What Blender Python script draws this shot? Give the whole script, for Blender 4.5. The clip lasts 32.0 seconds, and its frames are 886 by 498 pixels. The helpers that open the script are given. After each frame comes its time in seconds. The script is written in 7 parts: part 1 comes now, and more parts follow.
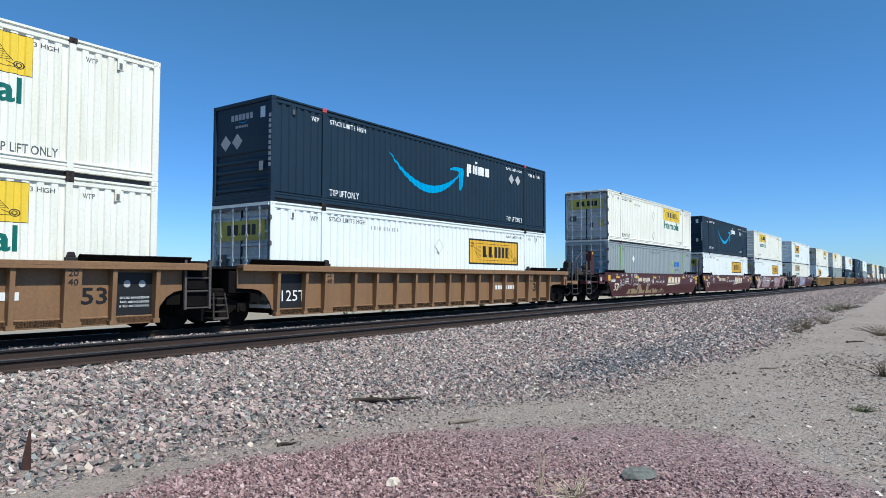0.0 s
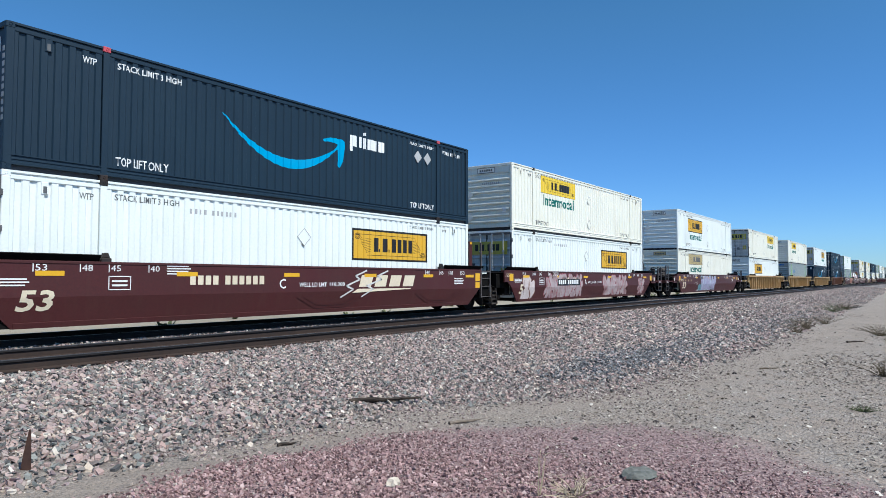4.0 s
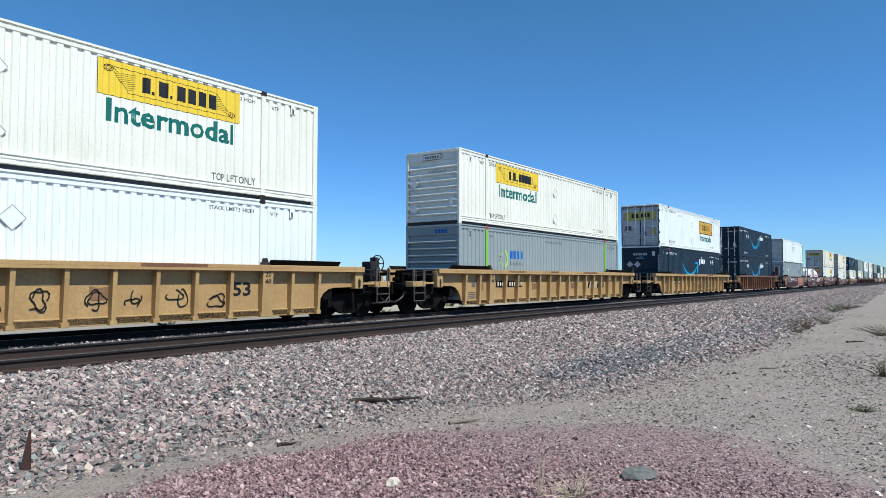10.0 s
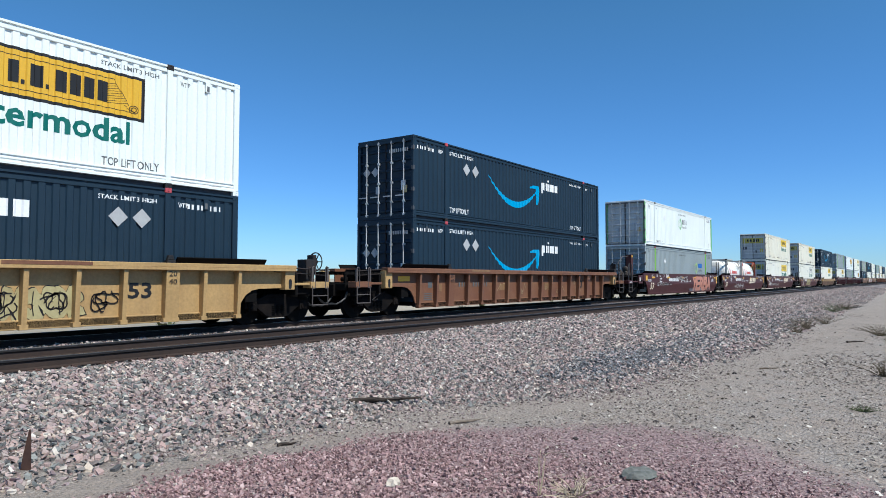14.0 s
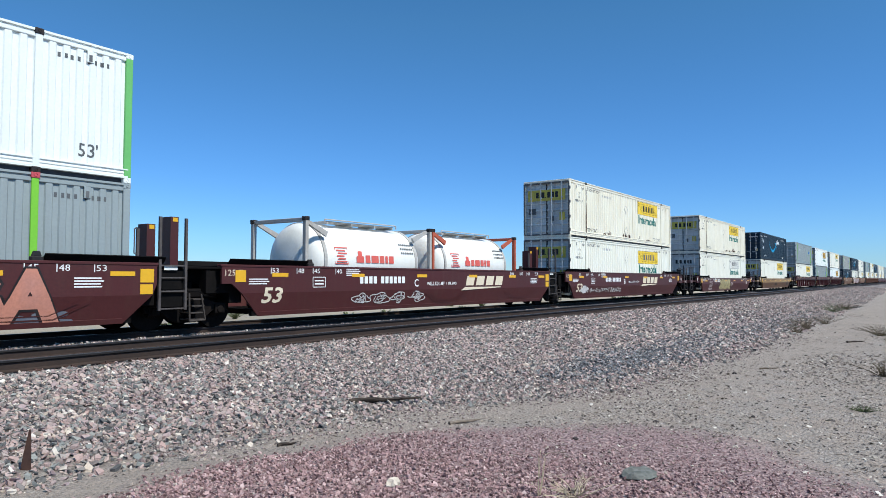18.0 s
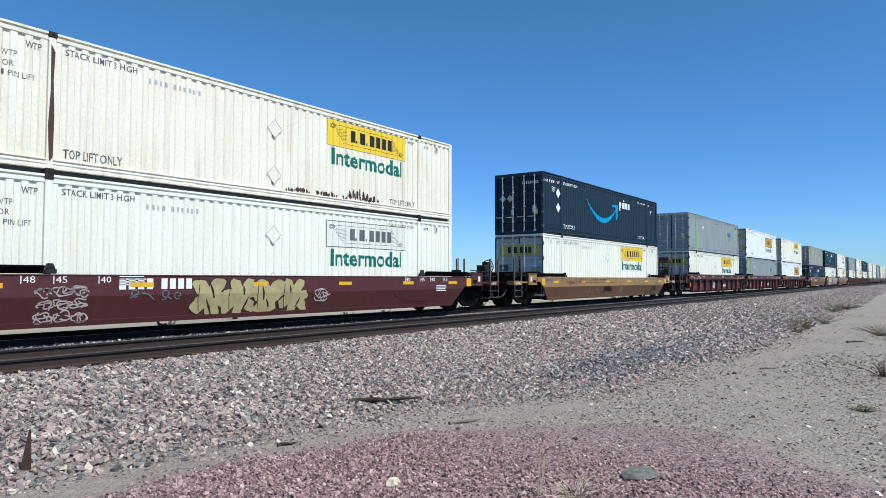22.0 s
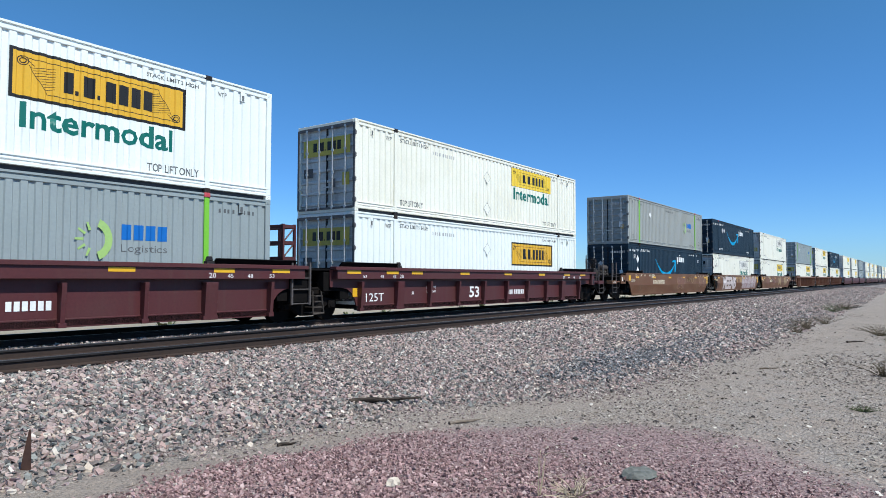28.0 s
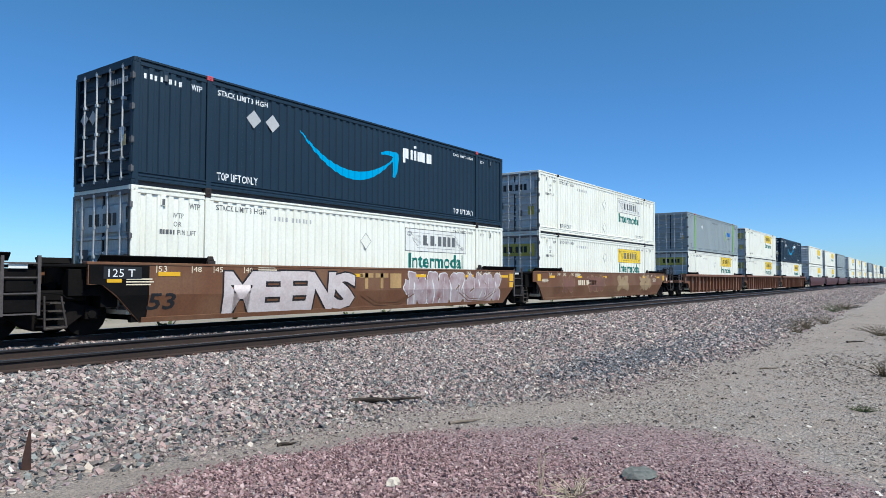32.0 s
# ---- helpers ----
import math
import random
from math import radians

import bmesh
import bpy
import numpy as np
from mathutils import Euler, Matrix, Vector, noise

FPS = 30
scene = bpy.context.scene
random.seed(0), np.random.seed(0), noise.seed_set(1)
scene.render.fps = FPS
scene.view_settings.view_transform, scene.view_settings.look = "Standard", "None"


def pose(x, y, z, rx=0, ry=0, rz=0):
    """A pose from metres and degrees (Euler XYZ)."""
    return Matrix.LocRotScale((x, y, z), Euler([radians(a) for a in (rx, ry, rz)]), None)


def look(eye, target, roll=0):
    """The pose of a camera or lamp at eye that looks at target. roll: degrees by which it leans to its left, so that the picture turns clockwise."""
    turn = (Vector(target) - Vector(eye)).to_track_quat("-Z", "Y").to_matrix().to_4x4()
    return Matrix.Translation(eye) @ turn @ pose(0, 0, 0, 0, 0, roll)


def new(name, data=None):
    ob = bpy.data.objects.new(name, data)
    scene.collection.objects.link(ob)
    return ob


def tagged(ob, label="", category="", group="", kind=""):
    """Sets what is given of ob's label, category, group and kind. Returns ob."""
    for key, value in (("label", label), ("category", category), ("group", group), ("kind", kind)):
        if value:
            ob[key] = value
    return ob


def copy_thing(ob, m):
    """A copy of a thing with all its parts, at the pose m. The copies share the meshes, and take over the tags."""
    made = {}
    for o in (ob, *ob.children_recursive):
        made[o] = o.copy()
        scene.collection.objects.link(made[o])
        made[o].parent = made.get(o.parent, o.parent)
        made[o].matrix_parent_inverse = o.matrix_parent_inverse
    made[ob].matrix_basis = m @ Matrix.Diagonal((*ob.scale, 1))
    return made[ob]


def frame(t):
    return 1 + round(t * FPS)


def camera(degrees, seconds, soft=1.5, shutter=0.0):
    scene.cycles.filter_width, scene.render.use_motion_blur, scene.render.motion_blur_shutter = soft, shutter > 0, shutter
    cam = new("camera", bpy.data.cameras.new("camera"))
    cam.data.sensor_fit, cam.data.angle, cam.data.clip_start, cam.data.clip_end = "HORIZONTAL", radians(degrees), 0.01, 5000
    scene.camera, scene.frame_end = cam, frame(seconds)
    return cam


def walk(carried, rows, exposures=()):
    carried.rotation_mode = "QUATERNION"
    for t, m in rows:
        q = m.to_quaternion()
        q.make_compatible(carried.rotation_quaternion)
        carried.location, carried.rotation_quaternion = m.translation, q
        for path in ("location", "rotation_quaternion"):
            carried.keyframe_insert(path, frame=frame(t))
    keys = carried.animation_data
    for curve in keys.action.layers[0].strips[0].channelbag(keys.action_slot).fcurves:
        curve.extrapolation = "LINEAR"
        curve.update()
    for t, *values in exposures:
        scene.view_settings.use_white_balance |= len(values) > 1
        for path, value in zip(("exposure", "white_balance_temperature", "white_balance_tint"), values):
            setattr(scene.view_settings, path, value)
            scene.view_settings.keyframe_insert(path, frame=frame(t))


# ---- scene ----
# Track runs along +x, the train rolls towards -x. z = 0 is the top of the rails.
cam = camera(66.6, 32.0, 0.75)
EYE = Vector((0.0, 0.0, 1.18))
YAW, TILT = radians(35.69), radians(2.5)
CAM_POSE = look(EYE, EYE + Vector((math.cos(YAW), math.sin(YAW), math.tan(TILT))), 0.1)
walk(cam, [(0.0, CAM_POSE), (32.0, CAM_POSE)], exposures=[(0.0, 0.25, 6120, 4), (32.0, 0.25, 6120, 4)])

# ---- sky and sun ----
SUN_ELEV, SUN_AZ = 54.0, -94.5          # degrees; azimuth from +x towards +y
world = bpy.data.worlds.new("desert_sky")
scene.world = world
world.use_nodes = True
wn = world.node_tree.nodes
sky = wn.new("ShaderNodeTexSky")
sky.sky_type = "NISHITA"
sky.sun_disc = False
sky.sun_elevation = radians(SUN_ELEV)
sky.sun_rotation = radians(90.0 - SUN_AZ)
sky.altitude = 700
sky.air_density, sky.dust_density, sky.ozone_density = 1.1, 0.0, 3.0
wn["Background"].inputs["Strength"].default_value = 0.088
tone = wn.new("ShaderNodeHueSaturation")             # the deep blue of dry desert air
tone.inputs["Saturation"].default_value = 1.22
haze = wn.new("ShaderNodeValToRGB")                   # keeps the low sky blue, as in clean dry air
haze.color_ramp.elements[0].position, haze.color_ramp.elements[0].color = 0.0, (0.53, 0.83, 1.40, 1)
haze.color_ramp.elements[1].position, haze.color_ramp.elements[1].color = 0.36, (0.95, 1.10, 1.15, 1)
mid = haze.color_ramp.elements.new(0.15)
mid.color = (0.67, 0.91, 1.29, 1)
coord, split, blend = wn.new("ShaderNodeTexCoord"), wn.new("ShaderNodeSeparateXYZ"), wn.new("ShaderNodeMix")
blend.data_type, blend.blend_type = "RGBA", "MULTIPLY"
blend.inputs[0].default_value = 1.0
wl = world.node_tree.links
wl.new(coord.outputs["Generated"], split.inputs[0])
wl.new(split.outputs["Z"], haze.inputs[0])
wl.new(sky.outputs[0], tone.inputs["Color"])
wl.new(tone.outputs[0], blend.inputs[6])
wl.new(haze.outputs[0], blend.inputs[7])
wl.new(blend.outputs[2], wn["Background"].inputs["Color"])
sun_dir = Vector((math.cos(radians(SUN_ELEV)) * math.cos(radians(SUN_AZ)),
                  math.cos(radians(SUN_ELEV)) * math.sin(radians(SUN_AZ)), math.sin(radians(SUN_ELEV))))
sun_data = bpy.data.lights.new("sun", "SUN")
sun_data.energy, sun_data.angle, sun_data.color = 4.6, radians(0.53), (1.0, 0.95, 0.88)
sun = new("sun", sun_data)
sun.matrix_world = look(sun_dir * 60, (0, 0, 0))

# ---- sizes ----
TRACK_Y = 15.63                         # middle of the train's track
NEAR_TRACK_Y = 11.52                    # middle of the empty track
BOX_L, BOX_W, BOX_H = 16.154, 2.59, 2.896
LOW_Z, HIGH_Z = 0.37, 3.27
RAIL_Z = -0.06                          # the train's rail tops against those of the near track


def train_shift(t):
    """How far the train has rolled towards -x since 16 s."""
    u = (t - 16.0) / 16.0
    return 12.431 * 16.0 * u + 0.642 * u ** 2 + 0.0933 * u ** 3 - 0.0294 * u ** 4


# ---- materials ----
def nodes_of(m):
    m.use_nodes = True
    nt = m.node_tree
    return nt, nt.nodes, nt.links, nt.nodes["Principled BSDF"]


def surface(name, base, second, rough=0.5, metal=0.0, big=0.7, fine=18.0, bump=0.15, streak=0.0, streak_col=(0.1, 0.05, 0.03),
            grain=0.25, fine_bump=60.0, amount=0.5, gloss=0.35):
    """Paint, metal, wood or rubber with stains, grain and, if asked for, streaks that run down."""
    m = bpy.data.materials.new(name)
    nt, n, l, bsdf = nodes_of(m)
    tc = n.new("ShaderNodeTexCoord")
    oi = n.new("ShaderNodeObjectInfo")
    sc = n.new("ShaderNodeVectorMath"); sc.operation = "MULTIPLY_ADD"
    l.new(oi.outputs["Random"], sc.inputs[0]); sc.inputs[1].default_value = (37.0, 17.0, 23.0)
    l.new(tc.outputs["Object"], sc.inputs[2])

    def noise_tex(scale, detail, vec):
        t = n.new("ShaderNodeTexNoise")
        t.inputs["Scale"].default_value, t.inputs["Detail"].default_value = scale, detail
        l.new(vec, t.inputs["Vector"])
        return t
    a = noise_tex(big, 6.0, sc.outputs[0])
    ra = n.new("ShaderNodeMapRange")
    ra.inputs["From Min"].default_value, ra.inputs["From Max"].default_value = 0.42, 0.72
    ra.inputs["To Max"].default_value = amount
    l.new(a.outputs["Fac"], ra.inputs["Value"])
    mix = n.new("ShaderNodeMix"); mix.data_type = "RGBA"
    mix.inputs[6].default_value, mix.inputs[7].default_value = (*base, 1), (*second, 1)
    l.new(ra.outputs[0], mix.inputs[0])
    f = noise_tex(fine, 5.0, sc.outputs[0])
    rf = n.new("ShaderNodeMapRange")
    rf.inputs["From Min"].default_value, rf.inputs["From Max"].default_value = 0.3, 0.7
    rf.inputs["To Min"].default_value, rf.inputs["To Max"].default_value = 1.0 - grain, 1.0 + grain * 0.4
    l.new(f.outputs["Fac"], rf.inputs["Value"])
    mul = n.new("ShaderNodeMix"); mul.data_type = "RGBA"; mul.blend_type = "MULTIPLY"
    mul.inputs[0].default_value = 1.0
    l.new(mix.outputs[2], mul.inputs[6]); l.new(rf.outputs[0], mul.inputs[7])
    col = mul.outputs[2]
    if streak > 0:
        mp = n.new("ShaderNodeMapping"); mp.inputs["Scale"].default_value = (5.0, 5.0, 0.35)
        l.new(sc.outputs[0], mp.inputs["Vector"])
        s = noise_tex(1.0, 5.0, mp.outputs[0])
        rs = n.new("ShaderNodeMapRange")
        rs.inputs["From Min"].default_value, rs.inputs["From Max"].default_value = 0.52, 0.78
        rs.inputs["To Max"].default_value = streak
        l.new(s.outputs["Fac"], rs.inputs["Value"])
        ms = n.new("ShaderNodeMix"); ms.data_type = "RGBA"
        ms.inputs[7].default_value = (*streak_col, 1)
        l.new(rs.outputs[0], ms.inputs[0]); l.new(col, ms.inputs[6])
        col = ms.outputs[2]
    l.new(col, bsdf.inputs["Base Color"])
    rr = n.new("ShaderNodeMapRange")
    rr.inputs["To Min"].default_value, rr.inputs["To Max"].default_value = max(rough - 0.12, 0.05), min(rough + 0.15, 1.0)
    l.new(f.outputs["Fac"], rr.inputs["Value"]); l.new(rr.outputs[0], bsdf.inputs["Roughness"])
    bsdf.inputs["Metallic"].default_value = metal
    bsdf.inputs["Specular IOR Level"].default_value = gloss
    b = noise_tex(fine_bump, 3.0, tc.outputs["Object"])
    bp = n.new("ShaderNodeBump"); bp.inputs["Strength"].default_value = bump; bp.inputs["Distance"].default_value = 0.01
    l.new(b.outputs["Fac"], bp.inputs["Height"]); l.new(bp.outputs[0], bsdf.inputs["Normal"])
    return m


WHITE = surface("white_paint", (0.79, 0.82, 0.79), (0.72, 0.745, 0.70), 0.5, streak=0.14, streak_col=(0.48, 0.46, 0.39), grain=0.05)
WHITE_OLD = surface("weathered_white_paint", (0.81, 0.77, 0.64), (0.69, 0.63, 0.48), 0.5, streak=0.5, streak_col=(0.44, 0.34, 0.22), grain=0.10)
CREAM = surface("cream_white_paint", (0.81, 0.795, 0.695), (0.72, 0.69, 0.565), 0.5, streak=0.26, streak_col=(0.46, 0.39, 0.27), grain=0.07)
GREY = surface("grey_container_paint", (0.285, 0.325, 0.33), (0.25, 0.285, 0.285), 0.5, streak=0.1, grain=0.06)
GREY_LIGHT = surface("light_grey_container_paint", (0.325, 0.335, 0.315), (0.275, 0.285, 0.265), 0.5, streak=0.15, grain=0.08)
NAVY = surface("navy_container_paint", (0.0065, 0.022, 0.040), (0.010, 0.029, 0.048), 0.55, streak=0.1, streak_col=(0.04, 0.05, 0.06), grain=0.1)
DOOR_GREY = surface("grimy_silver_door_paint", (0.60, 0.61, 0.60), (0.34, 0.33, 0.31), 0.35, streak=0.4, streak_col=(0.16, 0.14, 0.125), grain=0.15, amount=0.7)
# the end frame's shade put into colour; hinges and a dark label share it
DOOR_EDGE = surface("shade_dark_door_frame", (0.11, 0.11, 0.115), (0.06, 0.05, 0.045), 0.6, big=2.0, grain=0.2)
ROD = surface("galvanised_rod", (0.52, 0.53, 0.54), (0.36, 0.35, 0.33), 0.35, 0.4)
CAST = surface("dark_casting", (0.016, 0.016, 0.018), (0.07, 0.038, 0.024), 0.65, 0.1, big=2.0)
RED = surface("red_casting_paint", (0.52, 0.08, 0.10), (0.36, 0.06, 0.07), 0.5)
LIME = surface("lime_green_paint", (0.20, 0.52, 0.04), (0.18, 0.46, 0.04), 0.5, grain=0.06)
LIME_PALE = surface("faded_lime_paint", (0.34, 0.52, 0.16), (0.32, 0.46, 0.20), 0.5, grain=0.08)
GREEN_SOFT = surface("soft_green_paint", (0.16, 0.46, 0.14), (0.14, 0.40, 0.12), 0.5, grain=0.06)
YELLOW_SIGN = surface("yellow_sign_vinyl", (0.80, 0.56, 0.045), (0.74, 0.50, 0.05), 0.4, grain=0.05)
GOLD_SIGN = surface("gold_sign_vinyl", (0.70, 0.40, 0.03), (0.62, 0.36, 0.04), 0.4, grain=0.06)
TAN_SIGN = surface("faded_tan_sign_vinyl", (0.46, 0.36, 0.17), (0.55, 0.46, 0.28), 0.5, grain=0.1)
PALE_SIGN = surface("faded_white_sign_vinyl", (0.74, 0.73, 0.68), (0.66, 0.64, 0.55), 0.5, grain=0.08)
# yellow of the door plates, dulled to put their shade into the colour
DOOR_SIGN = surface("shade_dulled_yellow_plate", (0.56, 0.46, 0.08), (0.42, 0.35, 0.10), 0.55, grain=0.12)
BLACK = surface("black_vinyl", (0.012, 0.012, 0.013), (0.03, 0.03, 0.03), 0.5, grain=0.1)
GREY_INK = surface("grey_stencil_paint", (0.10, 0.105, 0.11), (0.2, 0.2, 0.2), 0.6, grain=0.1)
PALE_INK = surface("faded_stencil_paint", (0.40, 0.40, 0.40), (0.55, 0.55, 0.54), 0.6, grain=0.1)
TEAL_INK = surface("green_lettering_vinyl", (0.006, 0.13, 0.105), (0.01, 0.15, 0.12), 0.45, grain=0.06)
BLUE_INK = surface("blue_lettering_vinyl", (0.01, 0.13, 0.45), (0.02, 0.15, 0.45), 0.45, grain=0.06)
CYAN = surface("cyan_vinyl", (0.0, 0.31, 0.58), (0.02, 0.31, 0.55), 0.45, grain=0.04)
WHITE_INK = surface("white_stencil_paint", (0.80, 0.80, 0.79), (0.66, 0.66, 0.64), 0.5, grain=0.08)
CREAM_INK = surface("cream_stencil_paint", (0.72, 0.62, 0.46), (0.6, 0.5, 0.36), 0.5, grain=0.08)
RED_INK = surface("red_lettering_paint", (0.62, 0.10, 0.08), (0.6, 0.16, 0.12), 0.5, grain=0.06)
MAROON = surface("maroon_car_paint", (0.070, 0.016, 0.016), (0.056, 0.021, 0.018), 0.5, streak=0.25, streak_col=(0.085, 0.045, 0.032), grain=0.15)
MAROON_DARK = surface("dusty_maroon_car_paint", (0.082, 0.021, 0.023), (0.078, 0.034, 0.030), 0.5, streak=0.3, streak_col=(0.08, 0.05, 0.04), grain=0.15)
CAR_YELLOW = surface("yellow_car_paint", (0.45, 0.285, 0.118), (0.33, 0.20, 0.085), 0.55, streak=0.35, streak_col=(0.20, 0.115, 0.06), grain=0.16, amount=0.7)
CAR_TAN = surface("faded_brown_car_paint", (0.24, 0.135, 0.066), (0.18, 0.095, 0.05), 0.55, streak=0.35, streak_col=(0.10, 0.055, 0.035), grain=0.15)
CAR_RUST = surface("rusty_brown_car_paint", (0.17, 0.072, 0.040), (0.27, 0.14, 0.07), 0.6, streak=0.35, streak_col=(0.09, 0.04, 0.03), grain=0.18)
CAR_BROWN = surface("orange_brown_car_paint", (0.150, 0.064, 0.030), (0.205, 0.112, 0.060), 0.55, big=0.9, streak=0.45, streak_col=(0.095, 0.042, 0.026), grain=0.18, amount=0.85)
CAR_GOLD = surface("dull_gold_car_paint", (0.31, 0.185, 0.075), (0.21, 0.12, 0.055), 0.5, streak=0.3, streak_col=(0.12, 0.06, 0.035), grain=0.15)
CAR_UMBER = surface("umber_car_paint", (0.12, 0.058, 0.028), (0.08, 0.04, 0.025), 0.5, streak=0.3, streak_col=(0.05, 0.03, 0.02), grain=0.15)
# floor frame: shade of the gap between stacked containers, put into its colour
SHADE_CHANNEL = surface("shade_dark_channel", (0.035, 0.040, 0.052), (0.025, 0.024, 0.026), 0.6, big=2.0, grain=0.2)
GRIME = surface("black_grime", (0.006, 0.0055, 0.0055), (0.014, 0.011, 0.010), 0.85, big=2.5, grain=0.3, gloss=0.08)
IRON = surface("oily_cast_iron", (0.007, 0.006, 0.006), (0.022, 0.016, 0.013), 0.8, big=3.0, grain=0.3, gloss=0.08)
WHEEL_STEEL = surface("greasy_wheel_steel", (0.006, 0.0055, 0.005), (0.014, 0.011, 0.010), 0.75, big=3.0, grain=0.3, gloss=0.08)
DUSTY_STEEL = surface("dusty_brown_steel", (0.060, 0.048, 0.040), (0.035, 0.026, 0.022), 0.75, big=4.0, grain=0.3)
POST_STEEL = surface("grey_post_steel", (0.10, 0.085, 0.08), (0.045, 0.035, 0.032), 0.6, 0.1, big=4.0, grain=0.25)
REFLECT = surface("amber_reflector", (0.72, 0.40, 0.02), (0.66, 0.34, 0.02), 0.35, grain=0.05)
RAIL_SIDE = surface("rusted_rail", (0.034, 0.021, 0.016), (0.056, 0.036, 0.027), 0.8, big=1.5, grain=0.25)
RAIL_HEAD = surface("dark_rail_head", (0.013, 0.011, 0.011), (0.026, 0.019, 0.016), 0.6, big=2.0, grain=0.2)
RAIL_TOP = surface("worn_rail_head", (0.11, 0.108, 0.11), (0.06, 0.05, 0.045), 0.32, 0.8, big=3.0, grain=0.15)
TIE = surface("weathered_tie", (0.10, 0.085, 0.07), (0.06, 0.05, 0.042), 0.85, big=2.0, grain=0.3)
ORANGE_FRAME = surface("orange_frame_paint", (0.46, 0.10, 0.05), (0.35, 0.09, 0.05), 0.5, grain=0.1)
TANK_WHITE = surface("white_tank_paint", (0.80, 0.79, 0.75), (0.70, 0.67, 0.58), 0.35, streak=0.15, streak_col=(0.45, 0.38, 0.25), grain=0.05)
FRAME_GREY = surface("pale_frame_paint", (0.45, 0.43, 0.40), (0.30, 0.26, 0.22), 0.5, streak=0.25, grain=0.12)
LOG_WOOD = surface("charred_driftwood", (0.035, 0.026, 0.020), (0.11, 0.08, 0.06), 0.9, big=6.0, grain=0.4)
STICK_WOOD = surface("bleached_wood", (0.20, 0.16, 0.125), (0.13, 0.10, 0.08), 0.9, big=5.0, grain=0.3)
RUST_PLATE = surface("rusted_steel", (0.075, 0.040, 0.030), (0.12, 0.055, 0.035), 0.8, big=6.0, grain=0.3)
STRAW = surface("dry_straw", (0.44, 0.37, 0.26), (0.34, 0.27, 0.18), 0.85, grain=0.2)
BRUSH = surface("dry_brush", (0.11, 0.085, 0.055), (0.075, 0.07, 0.04), 0.9, grain=0.3)
SAGE = surface("desert_sage", (0.085, 0.105, 0.045), (0.12, 0.12, 0.065), 0.9, grain=0.3)


# ---- mesh building ----
class Shape:
    """Collects boxes, prisms, rods and sheets into one mesh."""

    def __init__(self):
        self.v, self.f = [], []

    def add(self, verts, faces):
        o = len(self.v)
        self.v += [tuple(p) for p in verts]
        self.f += [tuple(i + o for i in q) for q in faces]
        return self

    def box(self, x0, x1, y0, y1, z0, z1):
        v = [(x, y, z) for x in (x0, x1) for y in (y0, y1) for z in (z0, z1)]
        return self.add(v, [(0, 1, 3, 2), (4, 6, 7, 5), (0, 4, 5, 1), (2, 3, 7, 6), (0, 2, 6, 4), (1, 5, 7, 3)])

    def prism(self, poly, a, b, axis="y"):
        """poly: points in the plane across the axis, (x, z) for y, (y, z) for x, (x, y) for z."""
        def p3(p, s):
            return {"y": (p[0], s, p[1]), "x": (s, p[0], p[1]), "z": (p[0], p[1], s)}[axis]
        n = len(poly)
        v = [p3(p, a) for p in poly] + [p3(p, b) for p in poly]
        f = [tuple(range(n)), tuple(range(2 * n - 1, n - 1, -1))]
        f += [(i, i + n, (i + 1) % n + n, (i + 1) % n) for i in range(n)]
        return self.add(v, f)

    def rod(self, p0, p1, r, n=8, r1=None):
        p0, p1 = Vector(p0), Vector(p1)
        d = (p1 - p0).normalized()
        u = d.orthogonal().normalized()
        w = d.cross(u)
        r1 = r if r1 is None else r1
        v = [p0 + (u * math.cos(k * math.tau / n) + w * math.sin(k * math.tau / n)) * r for k in range(n)]
        v += [p1 + (u * math.cos(k * math.tau / n) + w * math.sin(k * math.tau / n)) * r1 for k in range(n)]
        f = [(k, (k + 1) % n, (k + 1) % n + n, k + n) for k in range(n)]
        f += [tuple(range(n - 1, -1, -1)), tuple(range(n, 2 * n))]
        return self.add(v, f)

    def path(self, pts, r, n=6):
        for a, b in zip(pts[:-1], pts[1:]):
            self.rod(a, b, r, n)
        return self

    def lathe(self, prof, centre, axis="y", n=20):
        """prof: (distance along the axis, radius)."""
        c = Vector(centre)
        v = []
        for s, r in prof:
            for k in range(n):
                a = k * math.tau / n
                q = {"y": (r * math.cos(a), s, r * math.sin(a)), "x": (s, r * math.cos(a), r * math.sin(a)),
                     "z": (r * math.cos(a), r * math.sin(a), s)}[axis]
                v.append(c + Vector(q))
        m = len(prof)
        f = [(i * n + k, i * n + (k + 1) % n, (i + 1) * n + (k + 1) % n, (i + 1) * n + k) for i in range(m - 1) for k in range(n)]
        f += [tuple(range(n)), tuple(range(m * n - 1, (m - 1) * n - 1, -1))]
        return self.add(v, f)

    def sheet(self, prof, z0, z1, thick):
        """A folded upright sheet: prof is a list of (x, y), lifted from z0 to z1, with a back face."""
        n = len(prof)
        v = [(x, y, z0) for x, y in prof] + [(x, y, z1) for x, y in prof]
        v += [(x, y + thick, z0) for x, y in prof] + [(x, y + thick, z1) for x, y in prof]
        f = []
        for i in range(n - 1):
            f += [(i, i + 1, i + 1 + n, i + n), (2 * n + i, 3 * n + i, 3 * n + i + 1, 2 * n + i + 1),
                  (i + n, i + 1 + n, i + 1 + 3 * n, i + 3 * n), (i, i + 2 * n, i + 1 + 2 * n, i + 1)]
        f += [(0, n, 3 * n, 2 * n), (n - 1, 3 * n - 1, 4 * n - 1, 2 * n - 1)]
        return self.add(v, f)

